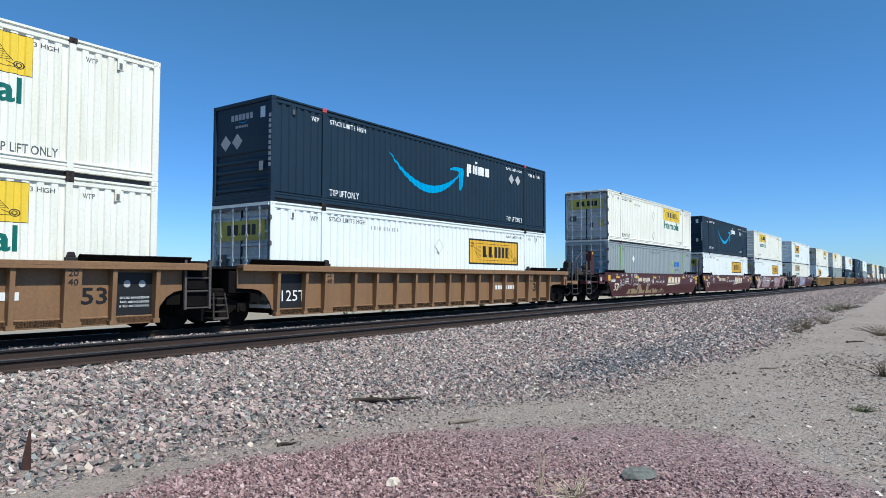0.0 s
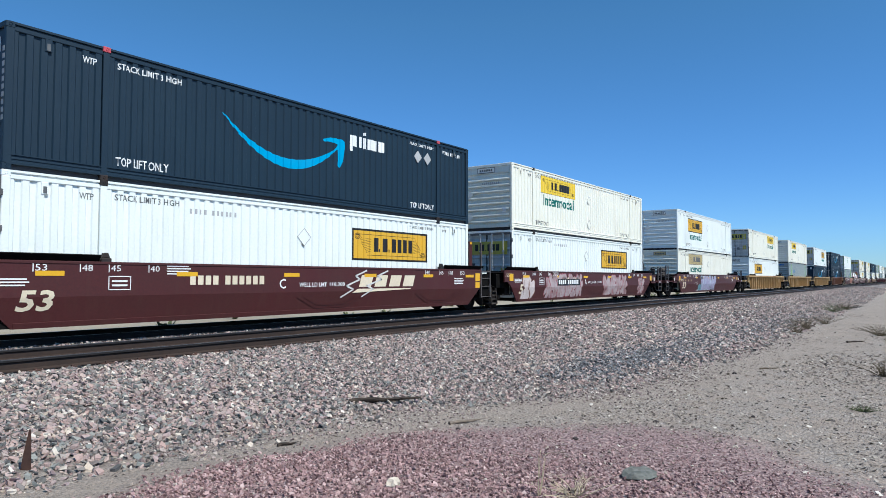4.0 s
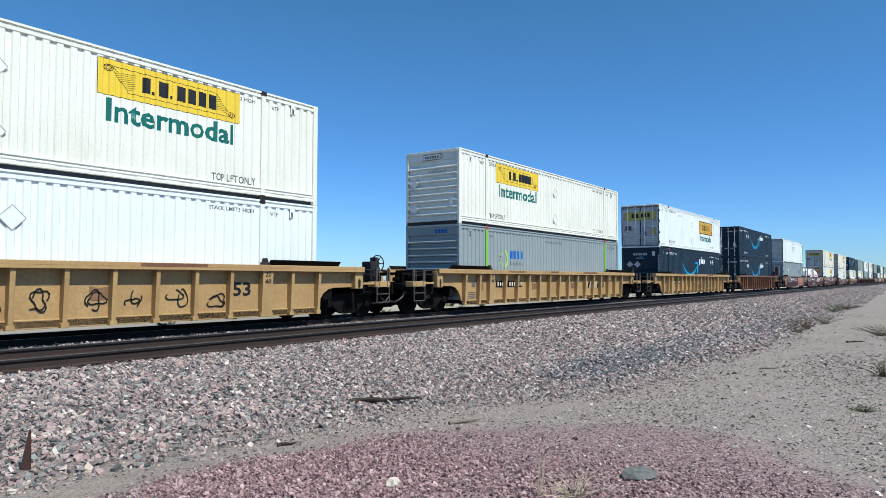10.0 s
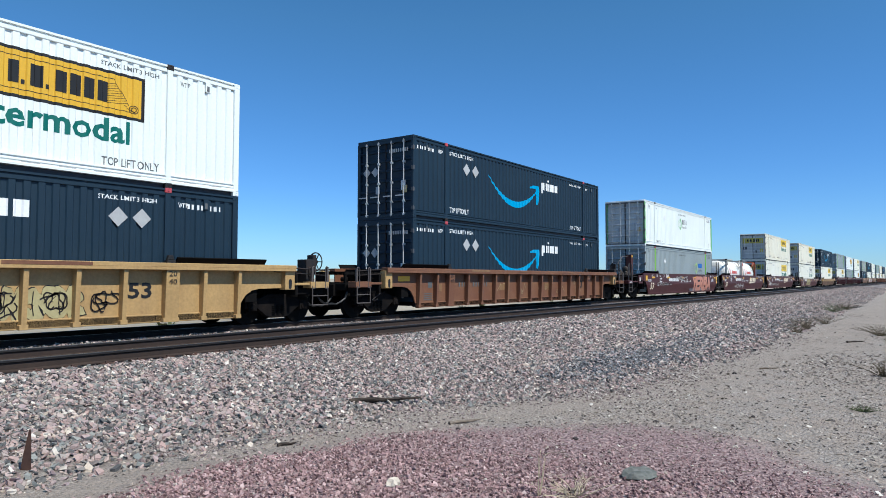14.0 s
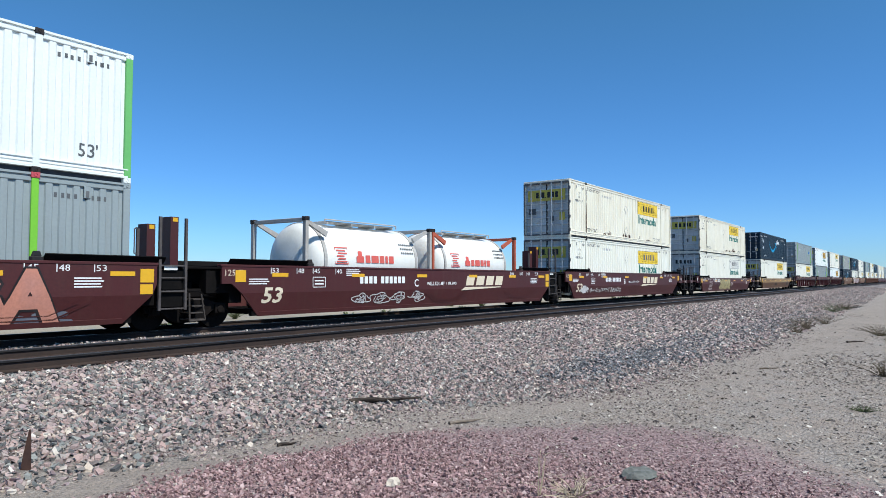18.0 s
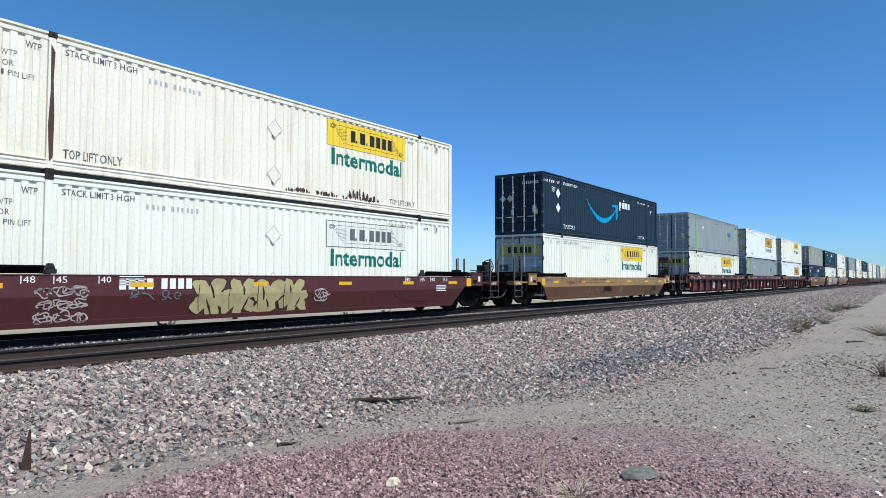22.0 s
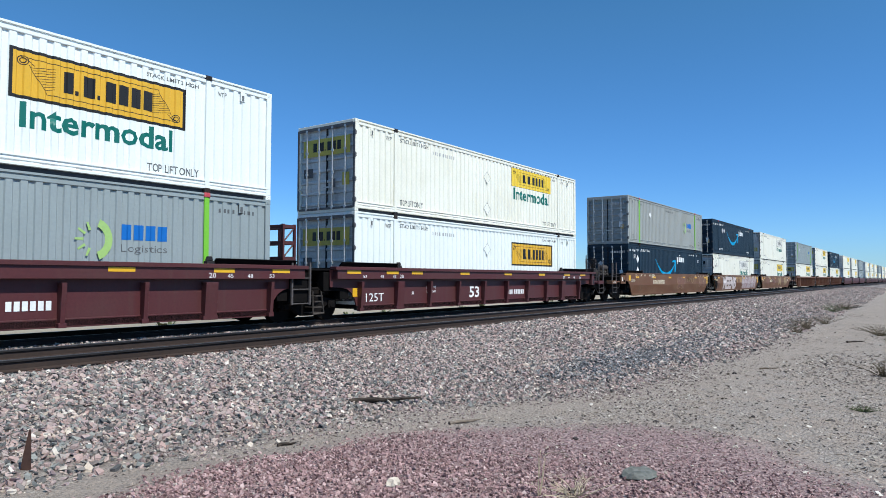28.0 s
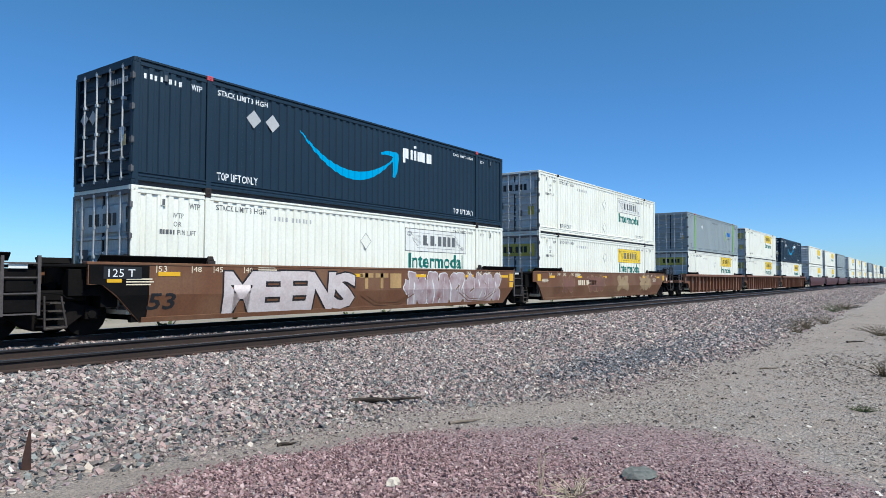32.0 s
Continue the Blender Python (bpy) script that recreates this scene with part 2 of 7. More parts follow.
    def mesh(self, name, material, bevel=0.0, smooth=False):
        me = bpy.data.meshes.new(name)
        me.from_pydata(self.v, [], self.f)
        bm = bmesh.new()
        bm.from_mesh(me)
        bmesh.ops.recalc_face_normals(bm, faces=bm.faces)
        if bevel:
            sharp = [e for e in bm.edges if len(e.link_faces) == 2 and e.calc_face_angle(0) > 0.6]
            bmesh.ops.bevel(bm, geom=sharp, offset=bevel, segments=1, affect="EDGES", profile=0.5)
        bm.to_mesh(me)
        bm.free()
        me.materials.append(material)
        if smooth:
            me.polygons.foreach_set("use_smooth", [True] * len(me.polygons))
        return me


KEPT = {}


def kept(key, make):
    if key not in KEPT:
        KEPT[key] = make()
    return KEPT[key]


def part(name, mesh, parent, label="", at=(0, 0, 0), rz=0.0):
    ob = new(name, mesh)
    ob.parent = parent
    ob.location = at
    ob.rotation_euler = (0, 0, radians(rz))
    if label:
        tagged(ob, label)
    return ob


def thing(name, label, category, group=""):
    ob = new(name)
    ob.empty_display_size = 0.5
    return tagged(ob, label, category, group)


def letters(text, height, material, width=None, bold=0.0):
    """Raised lettering, reads along +x, faces -y; its lower left corner at the origin."""
    def make():
        cu = bpy.data.curves.new("lettering", "FONT")
        cu.body, cu.size, cu.extrude, cu.resolution_u = text, 1.0, 0.0, 2
        cu.offset = bold
        tmp = new("lettering", cu)
        dg = bpy.context.evaluated_depsgraph_get()
        dg.update()
        me = bpy.data.meshes.new_from_object(tmp.evaluated_get(dg))
        bpy.data.objects.remove(tmp)
        co = np.empty(len(me.vertices) * 3)
        me.vertices.foreach_get("co", co)
        co = co.reshape(-1, 3)
        lo, hi = co.min(0), co.max(0)
        k = height / (hi[1] - lo[1])
        kx = k if width is None else width / (hi[0] - lo[0])
        out = np.stack([(co[:, 0] - lo[0]) * kx, np.zeros(len(co)), (co[:, 1] - lo[1]) * k], 1)
        me.vertices.foreach_set("co", out.ravel())
        me.materials.clear()
        me.materials.append(material)
        me.update()
        return me
    return kept(("letters", text, height, material.name, width, bold), make)


def plate(x0, x1, z0, z1, material, thick=0.003):
    return kept(("plate", x0, x1, z0, z1, material.name), lambda: Shape().box(x0, x1, -thick, 0, z0, z1).mesh("plate", material))


def bars(rects, material, key):
    """Plain blocks that stand for marks which are not lettered: (x0, x1, z0, z1) each."""
    def make():
        s = Shape()
        for x0, x1, z0, z1 in rects:
            s.box(x0, x1, -0.002, 0, z0, z1)
        return s.mesh("marks", material)
    return kept(("bars", key, material.name), make)


def marks(name, mesh, parent, label="", at=(0, 0, 0), rz=0.0):
    """A row of small blocks as one part."""
    return tagged(part(name, mesh, parent, label, at, rz), kind="stuff")


RIB_N, RIB_A = 58, 0.12                 # ribs of a container's side and where they start
RIB_P = (16.154 - 2 * RIB_A) / RIB_N
RIB_OUT, RIB_IN = -1.268, -1.238
RIB_MARKS = ((0.0, RIB_OUT), (0.44, RIB_OUT), (0.53, RIB_IN), (0.91, RIB_IN), (1.0, RIB_OUT))


def rib_y(x):
    u = ((x - RIB_A) / RIB_P) % 1.0
    return float(np.interp(u, [m[0] for m in RIB_MARKS], [m[1] for m in RIB_MARKS]))


def drape(mesh, x, lift):
    """A copy of a flat marking, creased over the ribs of a container's side; x: where it starts."""
    def make():
        bm = bmesh.new()
        bm.from_mesh(mesh)
        xs = [v.co.x for v in bm.verts]
        lo, hi = min(xs) + x, max(xs) + x
        k = int((lo - RIB_A) / RIB_P)
        while RIB_A + k * RIB_P < hi:
            for u, _ in RIB_MARKS[:-1]:
                cut = RIB_A + (k + u) * RIB_P
                if lo + 1e-4 < cut < hi - 1e-4:
                    bmesh.ops.bisect_plane(bm, geom=bm.verts[:] + bm.edges[:] + bm.faces[:], plane_co=(cut - x, 0, 0), plane_no=(1, 0, 0), dist=1e-5)
            k += 1
        for v in bm.verts:
            v.co.y = rib_y(v.co.x + x - 1e-6) - lift
        me = bpy.data.meshes.new(mesh.name)
        bm.to_mesh(me)
        bm.free()
        for m in mesh.materials:
            me.materials.append(m)
        return me
    return kept(("drape", mesh.name_full, round(x, 4), lift), make)


def flat(rects, material, key):
    """Single-sided flat blocks (x0, x1, z0, z1) or outlines (lists of points) that face -y."""
    def make():
        s = Shape()
        for r in rects:
            pts = [(r[0], r[2]), (r[1], r[2]), (r[1], r[3]), (r[0], r[3])] if isinstance(r[0], (int, float)) else r
            s.add([(px, 0, pz) for px, pz in pts], [tuple(range(len(pts)))])
        me = bpy.data.meshes.new("marking")
        me.from_pydata(s.v, [], s.f)
        me.materials.append(material)
        return me
    return kept(("flat", key, material.name), make)


def on_side(name, mesh, box, x, z, lift=0.003, label="", stuff=False, parent=None):
    ob = part(name, drape(mesh, x, lift), parent or box, label, at=(x, 0, z))
    return tagged(ob, kind="stuff") if stuff else ob
# ---- containers ----
POST = 1.98                              # the lifting posts stand 40 ft apart


def side_sheet(material):
    """Wide sunk panels between narrow ribs that stand out."""
    def make():
        prof = [(RIB_A + (i + u) * RIB_P, y) for i in range(RIB_N) for u, y in RIB_MARKS[:-1]] + [(RIB_A + RIB_N * RIB_P, RIB_OUT)]
        return Shape().sheet(prof, 0.30, 2.75, 0.02).mesh("side_wall", material)
    return kept(("side", material.name), make)


def end_post(material):
    return kept(("corner", material.name), lambda: Shape().box(-0.08, 0.08, -0.06, 0.06, 0.12, 2.78).mesh("corner_post", material, 0.012))


def lift_post(material):
    return kept(("lift", material.name), lambda: Shape().box(-0.07, 0.07, -0.035, 0.02, 0.0, 2.80).mesh("lifting_post", material, 0.008))


def casting(material):
    return kept(("cast", material.name), lambda: Shape().box(-0.085, 0.085, -0.08, 0.08, -0.06, 0.06)
                .lathe([(-0.082, 0.032), (-0.079, 0.034)], (0, 0, 0), "y", 10).mesh("corner_casting", material, 0.01))


def long_rail(name, z0, z1, material, lip):
    """The bottom rail hangs clear of the recessed floor channel; the top rail is a band, a groove and a lip."""
    def make():
        if lip:
            poly = [(-1.268, z0 + 0.105), (-1.296, z0 + 0.11), (-1.296, z0 + 0.155), (-1.276, z0 + 0.165), (-1.276, z0 + 0.20), (-1.288, z0 + 0.21), (-1.288, z0 + 0.235),
                    (-1.276, z0 + 0.245), (-1.276, z1 - 0.03), (-1.298, z1 - 0.022), (-1.298, z1), (-1.20, z1), (-1.20, z0 + 0.105)]
        else:
            poly = [(-1.20, z0), (-1.274, z0), (-1.280, z0 + 0.012), (-1.280, z0 + 0.085), (-1.252, z0 + 0.095), (-1.252, z0 + 0.118), (-1.294, z0 + 0.126), (-1.294, z1), (-1.20, z1)]
        return Shape().prism(poly, 0.08, BOX_L - 0.08, "x").mesh(name, material)
    return kept((name, material.name, z0), make)


def slot_row():
    """Shallow pressed slots along the bottom rail."""
    def make():
        m = Shape()
        for k in range(22):
            x = 0.55 + k * 0.71
            if abs(x - POST) > 0.4 and abs(x - BOX_L + POST) > 0.4:
                m.box(x - 0.17, x + 0.17, -1.2785, -1.272, 0.178, 0.197)
        return m.mesh("slot_row", PALE_INK)
    return kept("slot_row", make)


def roof_sheet(material):
    def make():
        n = 60
        p = (BOX_L - 0.2) / n
        top = []
        for i in range(n):
            x = 0.1 + i * p
            top += [(x, 2.862), (x + p * 0.08, 2.880), (x + p * 0.6, 2.880), (x + p * 0.7, 2.862)]
        poly = top + [(BOX_L - 0.1, 2.862), (BOX_L - 0.1, 2.83), (0.1, 2.83)]
        return Shape().prism(poly, -1.23, 1.23).mesh("roof", material)
    return kept(("roof", material.name), make)


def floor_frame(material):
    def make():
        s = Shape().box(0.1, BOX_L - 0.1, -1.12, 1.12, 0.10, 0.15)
        # side strips that carry the painted shade of the gap between stacked boxes
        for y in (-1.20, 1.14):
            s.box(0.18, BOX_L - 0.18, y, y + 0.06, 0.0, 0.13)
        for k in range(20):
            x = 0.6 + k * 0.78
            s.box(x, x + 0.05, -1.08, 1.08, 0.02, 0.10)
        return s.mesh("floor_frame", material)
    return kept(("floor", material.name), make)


def door_leaf(material, side):
    """A door leaf 1.2 m wide facing -x, its inner edge at y = 0, pressed into lying ribs."""
    def make():
        face = [(-0.02, 0.13)]
        for k in range(7):
            z = 0.24 + k * 0.36
            face += [(-0.02, z), (-0.072, z + 0.02), (-0.072, z + 0.07), (-0.02, z + 0.125)]
        face += [(-0.02, 2.77), (0.02, 2.77), (0.02, 0.13)]
        return Shape().prism(face, 0.03 * side, 1.19 * side).mesh("door_leaf", material)
    return kept(("leaf", material.name, side), make)


def lock_rod(material):
    def make():
        s = Shape().rod((-0.105, 0, 0.10), (-0.105, 0, 2.80), 0.021, 8)
        for z in (0.16, 0.62, 1.30, 2.0, 2.72):
            s.box(-0.125, -0.03, -0.045, 0.045, z - 0.035, z + 0.035)
        s.box(-0.135, -0.105, -0.02, 0.36, 0.80, 0.84)
        return s.mesh("lock_rod", material)
    return kept(("rod", material.name), make)


def nose_wall(material, plain=False):
    """A closed end wall facing -x, pressed into lying ribs; a plain one is smooth above its middle."""
    def make():
        face = [(-0.03, 0.13), (-0.03, 0.27), (0.03, 0.29)]
        for k in range(4 if plain else 8):
            z = 0.34 + k * 0.26
            out = 0.0 if plain else -0.045
            face += [(0.03, z), (out, z + 0.03), (out, z + 0.075), (0.03, z + 0.15)]
        face += [(0.03, 1.40), (0.0, 1.43), (0.0, 2.78)] if plain else [(0.03, 2.46), (-0.02, 2.50), (-0.02, 2.78)]
        face += [(0.06, 2.78), (0.06, 0.13)]
        return Shape().prism(face, -1.16, 1.16).mesh("end_wall", material)
    return kept(("nose", material.name, plain), make)


def end_sill(material, z0, z1):
    return kept(("endsill", material.name, z0), lambda: Shape().box(0.0, 0.1, -1.22, 1.22, z0, z1).mesh("end_sill", material, 0.008))


SIGN_PLATES = {
    "yellow": (YELLOW_SIGN, BLACK, 0.012, True), "black": (GOLD_SIGN, BLACK, 0.065, False), "blackword": (GOLD_SIGN, BLACK, 0.065, True),
    "tan": (TAN_SIGN, GREY_INK, 0.03, True), "pale": (PALE_SIGN, GREY_INK, 0.025, True), "lemon": (YELLOW_SIGN, GREY_INK, 0.02, True)}


def carrier_sign(box, x, z, style):
    """A carrier's sign creased over the ribs: border, field, plain dark blocks between two scrolls, and a word below."""
    field, ink, edge, word = SIGN_PLATES[style]
    w, h = 3.84, 1.00
    if style == "black":
        z -= 0.06
    if style in ("yellow", "tan", "pale", "lemon"):
        w, h, z = 3.70, 0.80, (1.74 if style in ("lemon", "pale") else 1.88)
    f = h / 0.86
    sign = on_side("sign", flat([(0.0, w, 0.0, h)], ink, ("sign", w, h)), box, x, z, 0.002)
    def layer(name, mesh, dx, dz, lift, stuff=False):
        ob = part(name, drape(mesh, x + dx, lift), sign, at=(dx, 0, dz))
        if stuff:
            tagged(ob, kind="stuff")
    layer("sign_field", flat([(0.0, w - 2 * edge, 0.0, h - 2 * edge)], field, ("field", edge, h)), edge, edge, 0.004)
    # a slanted banner with a rolled end at each side, hatched along its short edges
    def stroke(a, b, t=0.012):
        (ax, az), (bx, bz) = a, b
        d = math.hypot(bx - ax, bz - az)
        nx, nz = -(bz - az) / d * t / 2, (bx - ax) / d * t / 2
        return [(ax + nx, az + nz), (bx + nx, bz + nz), (bx - nx, bz - nz), (ax - nx, az - nz)]
    lines = [stroke((0.30, 0.71), (w - 0.72, 0.71)), stroke((w - 0.72, 0.71), (w - 0.36, 0.27)), stroke((0.72, 0.15), (w - 0.30, 0.15)), stroke((0.72, 0.15), (0.36, 0.59)),
             stroke((0.20, 0.73), (0.48, 0.60)), stroke((w - 0.20, 0.13), (w - 0.48, 0.26))]
    for k in range(9):
        u = k / 9
        lines.append(stroke((0.40 + 0.32 * u, 0.56 - 0.38 * u), (0.86, 0.62 - 0.40 * u), 0.008))
        lines.append(stroke((w - 0.40 - 0.32 * u, 0.30 + 0.38 * u), (w - 0.86, 0.24 + 0.40 * u), 0.008))
    for cx, cz in ((0.25, 0.655), (w - 0.25, 0.205)):
        for rr in (0.085, 0.05):
            for k in range(10):
                a, b = k * math.tau / 10, (k + 1) * math.tau / 10
                lines.append([(cx + r * 1.3 * math.cos(q), cz + r * math.sin(q)) for r, q in ((rr, a), (rr, b), (rr - 0.016, b), (rr - 0.016, a))])
    lines = [(*q[:2], q[2] * f, q[3] * f) if isinstance(q, tuple) else [(a, b * f) for a, b in q] for q in lines]
    layer("scrollwork", flat(lines, GREY_INK if style in ("pale", "tan") else CAST, ("scroll", h)), 0, 0, 0.006, True)
    blocks = [(1.04, 1.22, 0.25, 0.63), (1.27, 1.34, 0.25, 0.33), (1.43, 1.67, 0.25, 0.63), (1.72, 1.79, 0.25, 0.33)]
    blocks += [(1.91 + k * 0.285, 2.14 + k * 0.285, 0.25, 0.63) for k in range(4)]
    blocks = [(a, b, c * f, d * f) for a, b, c, d in blocks]
    layer("wordmark", flat(blocks, ink, ("carrier", h)), 0, 0, 0.008, True)
    if word:
        on_side("lettering", letters("Intermodal", 0.52, TEAL_INK, 3.3, bold=0.024), box, x + 0.22, z - 0.57)


def placard(box, x, z, r, material, solid=True):
    """A diamond holder on a wall."""
    def make():
        s = Shape()
        if solid:
            s.prism([(0, -r), (r, 0), (0, r), (-r, 0)], -0.004, 0)
        else:
            for a, b in (((0, -r), (r, 0)), ((r, 0), (0, r)), ((0, r), (-r, 0)), ((-r, 0), (0, -r))):
                s.rod((a[0], -0.004, a[1]), (b[0], -0.004, b[1]), 0.009, 4)
        return s.mesh("placard", material)
    me = kept(("placard", r, material.name, solid), make)
    part("placard", me, box, at=(x, RIB_OUT - 0.003, z))


def swoosh_mesh():
    n = 26
    top, low = [], []
    for k in range(n + 1):
        u = k / n
        x, z = 4.38 * u, 0.98 - 3.37 * u * (1 - u) - 0.30 * u
        w = 0.03 + 0.30 * math.sin(math.pi * u) ** 0.8 * (0.55 + 0.45 * u)
        top.append((x, z + w * 0.5))
        low.append((x, z - w * 0.5))
    head = [(4.44, 0.66), (4.46, 0.40), (4.44, 0.17), (4.52, 0.13), (4.70, 0.40), (4.78, 0.80), (4.76, 0.96), (4.60, 1.0), (4.10, 0.99), (3.74, 0.88), (3.80, 0.83), (4.15, 0.86),
            (4.46, 0.82)]
    return flat([[(x * 0.925, z) for x, z in low + head + top[::-1][1:]]], CYAN, "swoosh")


def handling_words(box, ink):
    for text, h, w, x, z in (("STACK LIMIT 3 HIGH", 0.14, 1.55, 2.25, 2.50), ("TOP LIFT ONLY", 0.20, 1.25, 2.25, 0.36), ("TOP LIFT ONLY", 0.19, 1.32, 12.62, 0.35),
                             ("STACK LIMIT 3 HIGH", 0.10, 1.35, 12.55, 2.52), ("WTP", 0.14, 0.30, 1.48, 2.46), ("WTP", 0.11, 0.26, 14.45, 2.48)):
        on_side("lettering", letters(text, h, ink, w, 0.012), box, x, z)


def number_bars(box, x, z, ink, h=0.12, n=10):
    rects = [(k * 0.13 + (0.10 if k > 3 else 0), k * 0.13 + 0.06 + (0.10 if k > 3 else 0), 0, h) for k in range(n)]
    on_side("number_marking", flat(rects, ink, ("num", h, n)), box, x, z, stuff=True)


def stains(box, seed, clusters):
    """Upright flakes of rust along the lower edge of a worn container, in clusters (from, to, height)."""
    def make():
        rng = random.Random(seed)
        m = Shape()
        for x0, x1, tall in clusters:
            x = x0
            while x < x1:
                w, h = rng.uniform(0.025, 0.085), tall * rng.uniform(0.25, 1.0) * (0.4 + 0.6 * math.sin(math.pi * (x - x0) / (x1 - x0)))
                n = 9
                m.add([(x + w * math.cos(k * math.tau / n) * rng.uniform(0.5, 1), 0, 0.31 + h * 0.5 + h * 0.5 * math.sin(k * math.tau / n) * rng.uniform(0.6, 1))
                       for k in range(n)], [tuple(range(n))])
                x += rng.uniform(0.03, 0.13)
        return m.mesh("rust_patch", RUST_PLATE)
    on_side("rust_staining", kept(("stains", seed), make), box, 0.0, 0.0, 0.002, "dark rust where the paint has flaked", True)


RUST_CLUSTERS = {3: ((4.3, 5.5, 0.42), (7.1, 8.6, 0.42), (9.9, 10.2, 0.3), (11.3, 12.0, 0.12)), 5: ((8.2, 9.1, 0.30), (9.3, 10.2, 0.34), (10.4, 12.1, 0.46))}

BOX_LABELS = {
    "white": "white corrugated steel freight container with a {} sign", "grey": "grey corrugated container with lime green post stripes",
    "navy": "navy corrugated container with a cyan curved arrow", "green_white": "white corrugated container with green corner posts"}


def container(kind, nose_left=False, sign="yellow", worn=False, seed=1, diamonds=0, light=False):
    """A 53 ft container: x 0..16.15, y -1.3..1.3, z 0..2.9."""
    fresh = sign in ("black", "blackword")
    body = {"white": WHITE_OLD if worn else (WHITE if fresh else CREAM), "grey": GREY_LIGHT if light else GREY, "navy": NAVY, "green_white": WHITE}[kind]
    words = {"yellow": "yellow", "black": "black-edged gold", "blackword": "black-edged gold", "tan": "faded tan", "pale": "faded white", "lemon": "yellow"}
    label = BOX_LABELS[kind].format(words[sign])
    if worn:
        label = label.replace("white", "rust-stained weathered white", 1)
    if light:
        label = label.replace("grey", "light grey", 1)
    box = thing("shipping_container", label, "container", "containers on the train")
    part("side_wall", side_sheet(body), box)
    part("side_wall", side_sheet(body), box, at=(BOX_L, 0, 0), rz=180)
    for x in (0.80, BOX_L - 0.95):
        vent = part("vent", kept(("vent", body.name), lambda: Shape().box(-0.07, 0.07, -0.03, 0.0, 0, 0.25).mesh("vent", body, 0.008)), box, at=(x, RIB_OUT + 0.01, 2.48))
        part("vent_slot", plate(-0.035, 0.035, 0.02, 0.16, GREY_INK), vent, at=(0, -0.031, 0))
    for rz, at in ((0, (0, 0, 0)), (180, (BOX_L, 0, 0))):
        part("top_rail", long_rail("top_rail", 2.725, 2.896, body, False), box, at=at, rz=rz)
        part("bottom_rail", long_rail("bottom_rail", 0.0, 0.31, body, True), box, at=at, rz=rz)
    part("roof", roof_sheet(body), box)
    part("floor_frame", floor_frame(SHADE_CHANNEL), box)
    corner = {"green_white": GREEN_SOFT}.get(kind, body)
    for x in (0.09, BOX_L - 0.09):
        for y in (-1.235, 1.235):
            part("corner_post", end_post(corner), box, at=(x, y, 0))
            for z in (0.06, 2.836):
                part("corner_casting", casting(body), box, at=(x, y * 0.982, z))
    post = LIME if kind == "grey" else body
    hook = RED if kind == "grey" or (kind == "navy" and not diamonds == 3) else CAST
    for x in (POST, BOX_L - POST):
        for y, rz in ((-1.262, 0), (1.262, 180)):
            part("lifting_post", lift_post(post), box, at=(x, y, 0), rz=rz)
            part("lifting_casting", casting(hook), box, at=(x, y * 0.976, 2.85))
            part("lifting_casting", casting(CAST), box, at=(x, y * 0.976, 0.06))
    # the two ends
    for rz, at, nose in ((0, (0.0, 0, 0), nose_left), (180, (BOX_L, 0, 0), not nose_left)):
        # white nose ends: the sill's dark colour paints in the shade of the gap
        part("end_sill", end_sill(CAST if nose and kind == "white" else body, 0.0, 0.12), box, at=at, rz=rz)
        part("end_header", end_sill(body, 2.78, 2.892), box, at=at, rz=rz)
        sgn = 1 if rz == 0 else -1
        skin = {"white": DOOR_GREY, "green_white": DOOR_GREY}.get(kind, body)
        if nose:
            part("end_wall", nose_wall(body if kind == "white" and not worn else skin, kind == "navy"), box, at=(at[0] + sgn * 0.05, 0, 0), rz=rz)
            if rz == 0 and kind == "white":
                board = part("end_sign", plate(0, 0.90, 0, 0.24, GREY_INK), box, at=(0.004, 0.45, 2.52), rz=-90)
                part("sign_field", plate(0.025, 0.875, 0.025, 0.215, TAN_SIGN if sign == "tan" else PALE_SIGN), board, at=(0, -0.002, 0))
                marks("wordmark", bars([(0.12 + k * 0.115, 0.20 + k * 0.115, 0.075, 0.165) for k in range(6)], GREY_INK, "end_six"), board, at=(0, -0.006, 0))
                marks("small_print", bars([(k * 0.1, k * 0.1 + 0.06, 0, 0.09) for k in range(9)], PALE_INK, "nose_number"), box, at=(0.003, 0.2, 2.02), rz=-90)
                for z in (1.62, 0.62):
                    part("placard", kept(("placard_e", 0.2), lambda: Shape().prism([(0, -0.2), (0.2, 0), (0, 0.2), (-0.2, 0)], -0.004, 0).mesh("placard", PALE_SIGN)), box, at=(-0.002, 0.86, z), rz=-90)
                part("sticker", plate(0, 0.16, 0, 0.30, WHITE_INK), box, at=(0.0, -0.84, 0.72), rz=-90)
            if rz == 0 and kind == "grey":
                part("placard", kept(("placard_e", 0.2), lambda: Shape().prism([(0, -0.2), (0.2, 0), (0, 0.2), (-0.2, 0)], -0.004, 0).mesh("placard", PALE_SIGN)), box, at=(-0.002, 0.80, 1.0), rz=-90)
                marks("wordmark", bars([(k * 0.15, k * 0.15 + 0.11, 0, 0.17) for k in range(4)], BLUE_INK, "end_four"), box, at=(0.025, -0.15, 2.55), rz=-90)
            if rz == 0 and kind == "navy":
                for y in (0.74, 0.22):
                    part("placard", kept(("placard_n", 0.23), lambda: Shape().prism(
                        [(0, -0.23), (0.23, 0), (0, 0.23), (-0.23, 0)], -0.004, 0).mesh("placard", PALE_INK)), box, at=(0.045, y, 1.78), rz=-90)
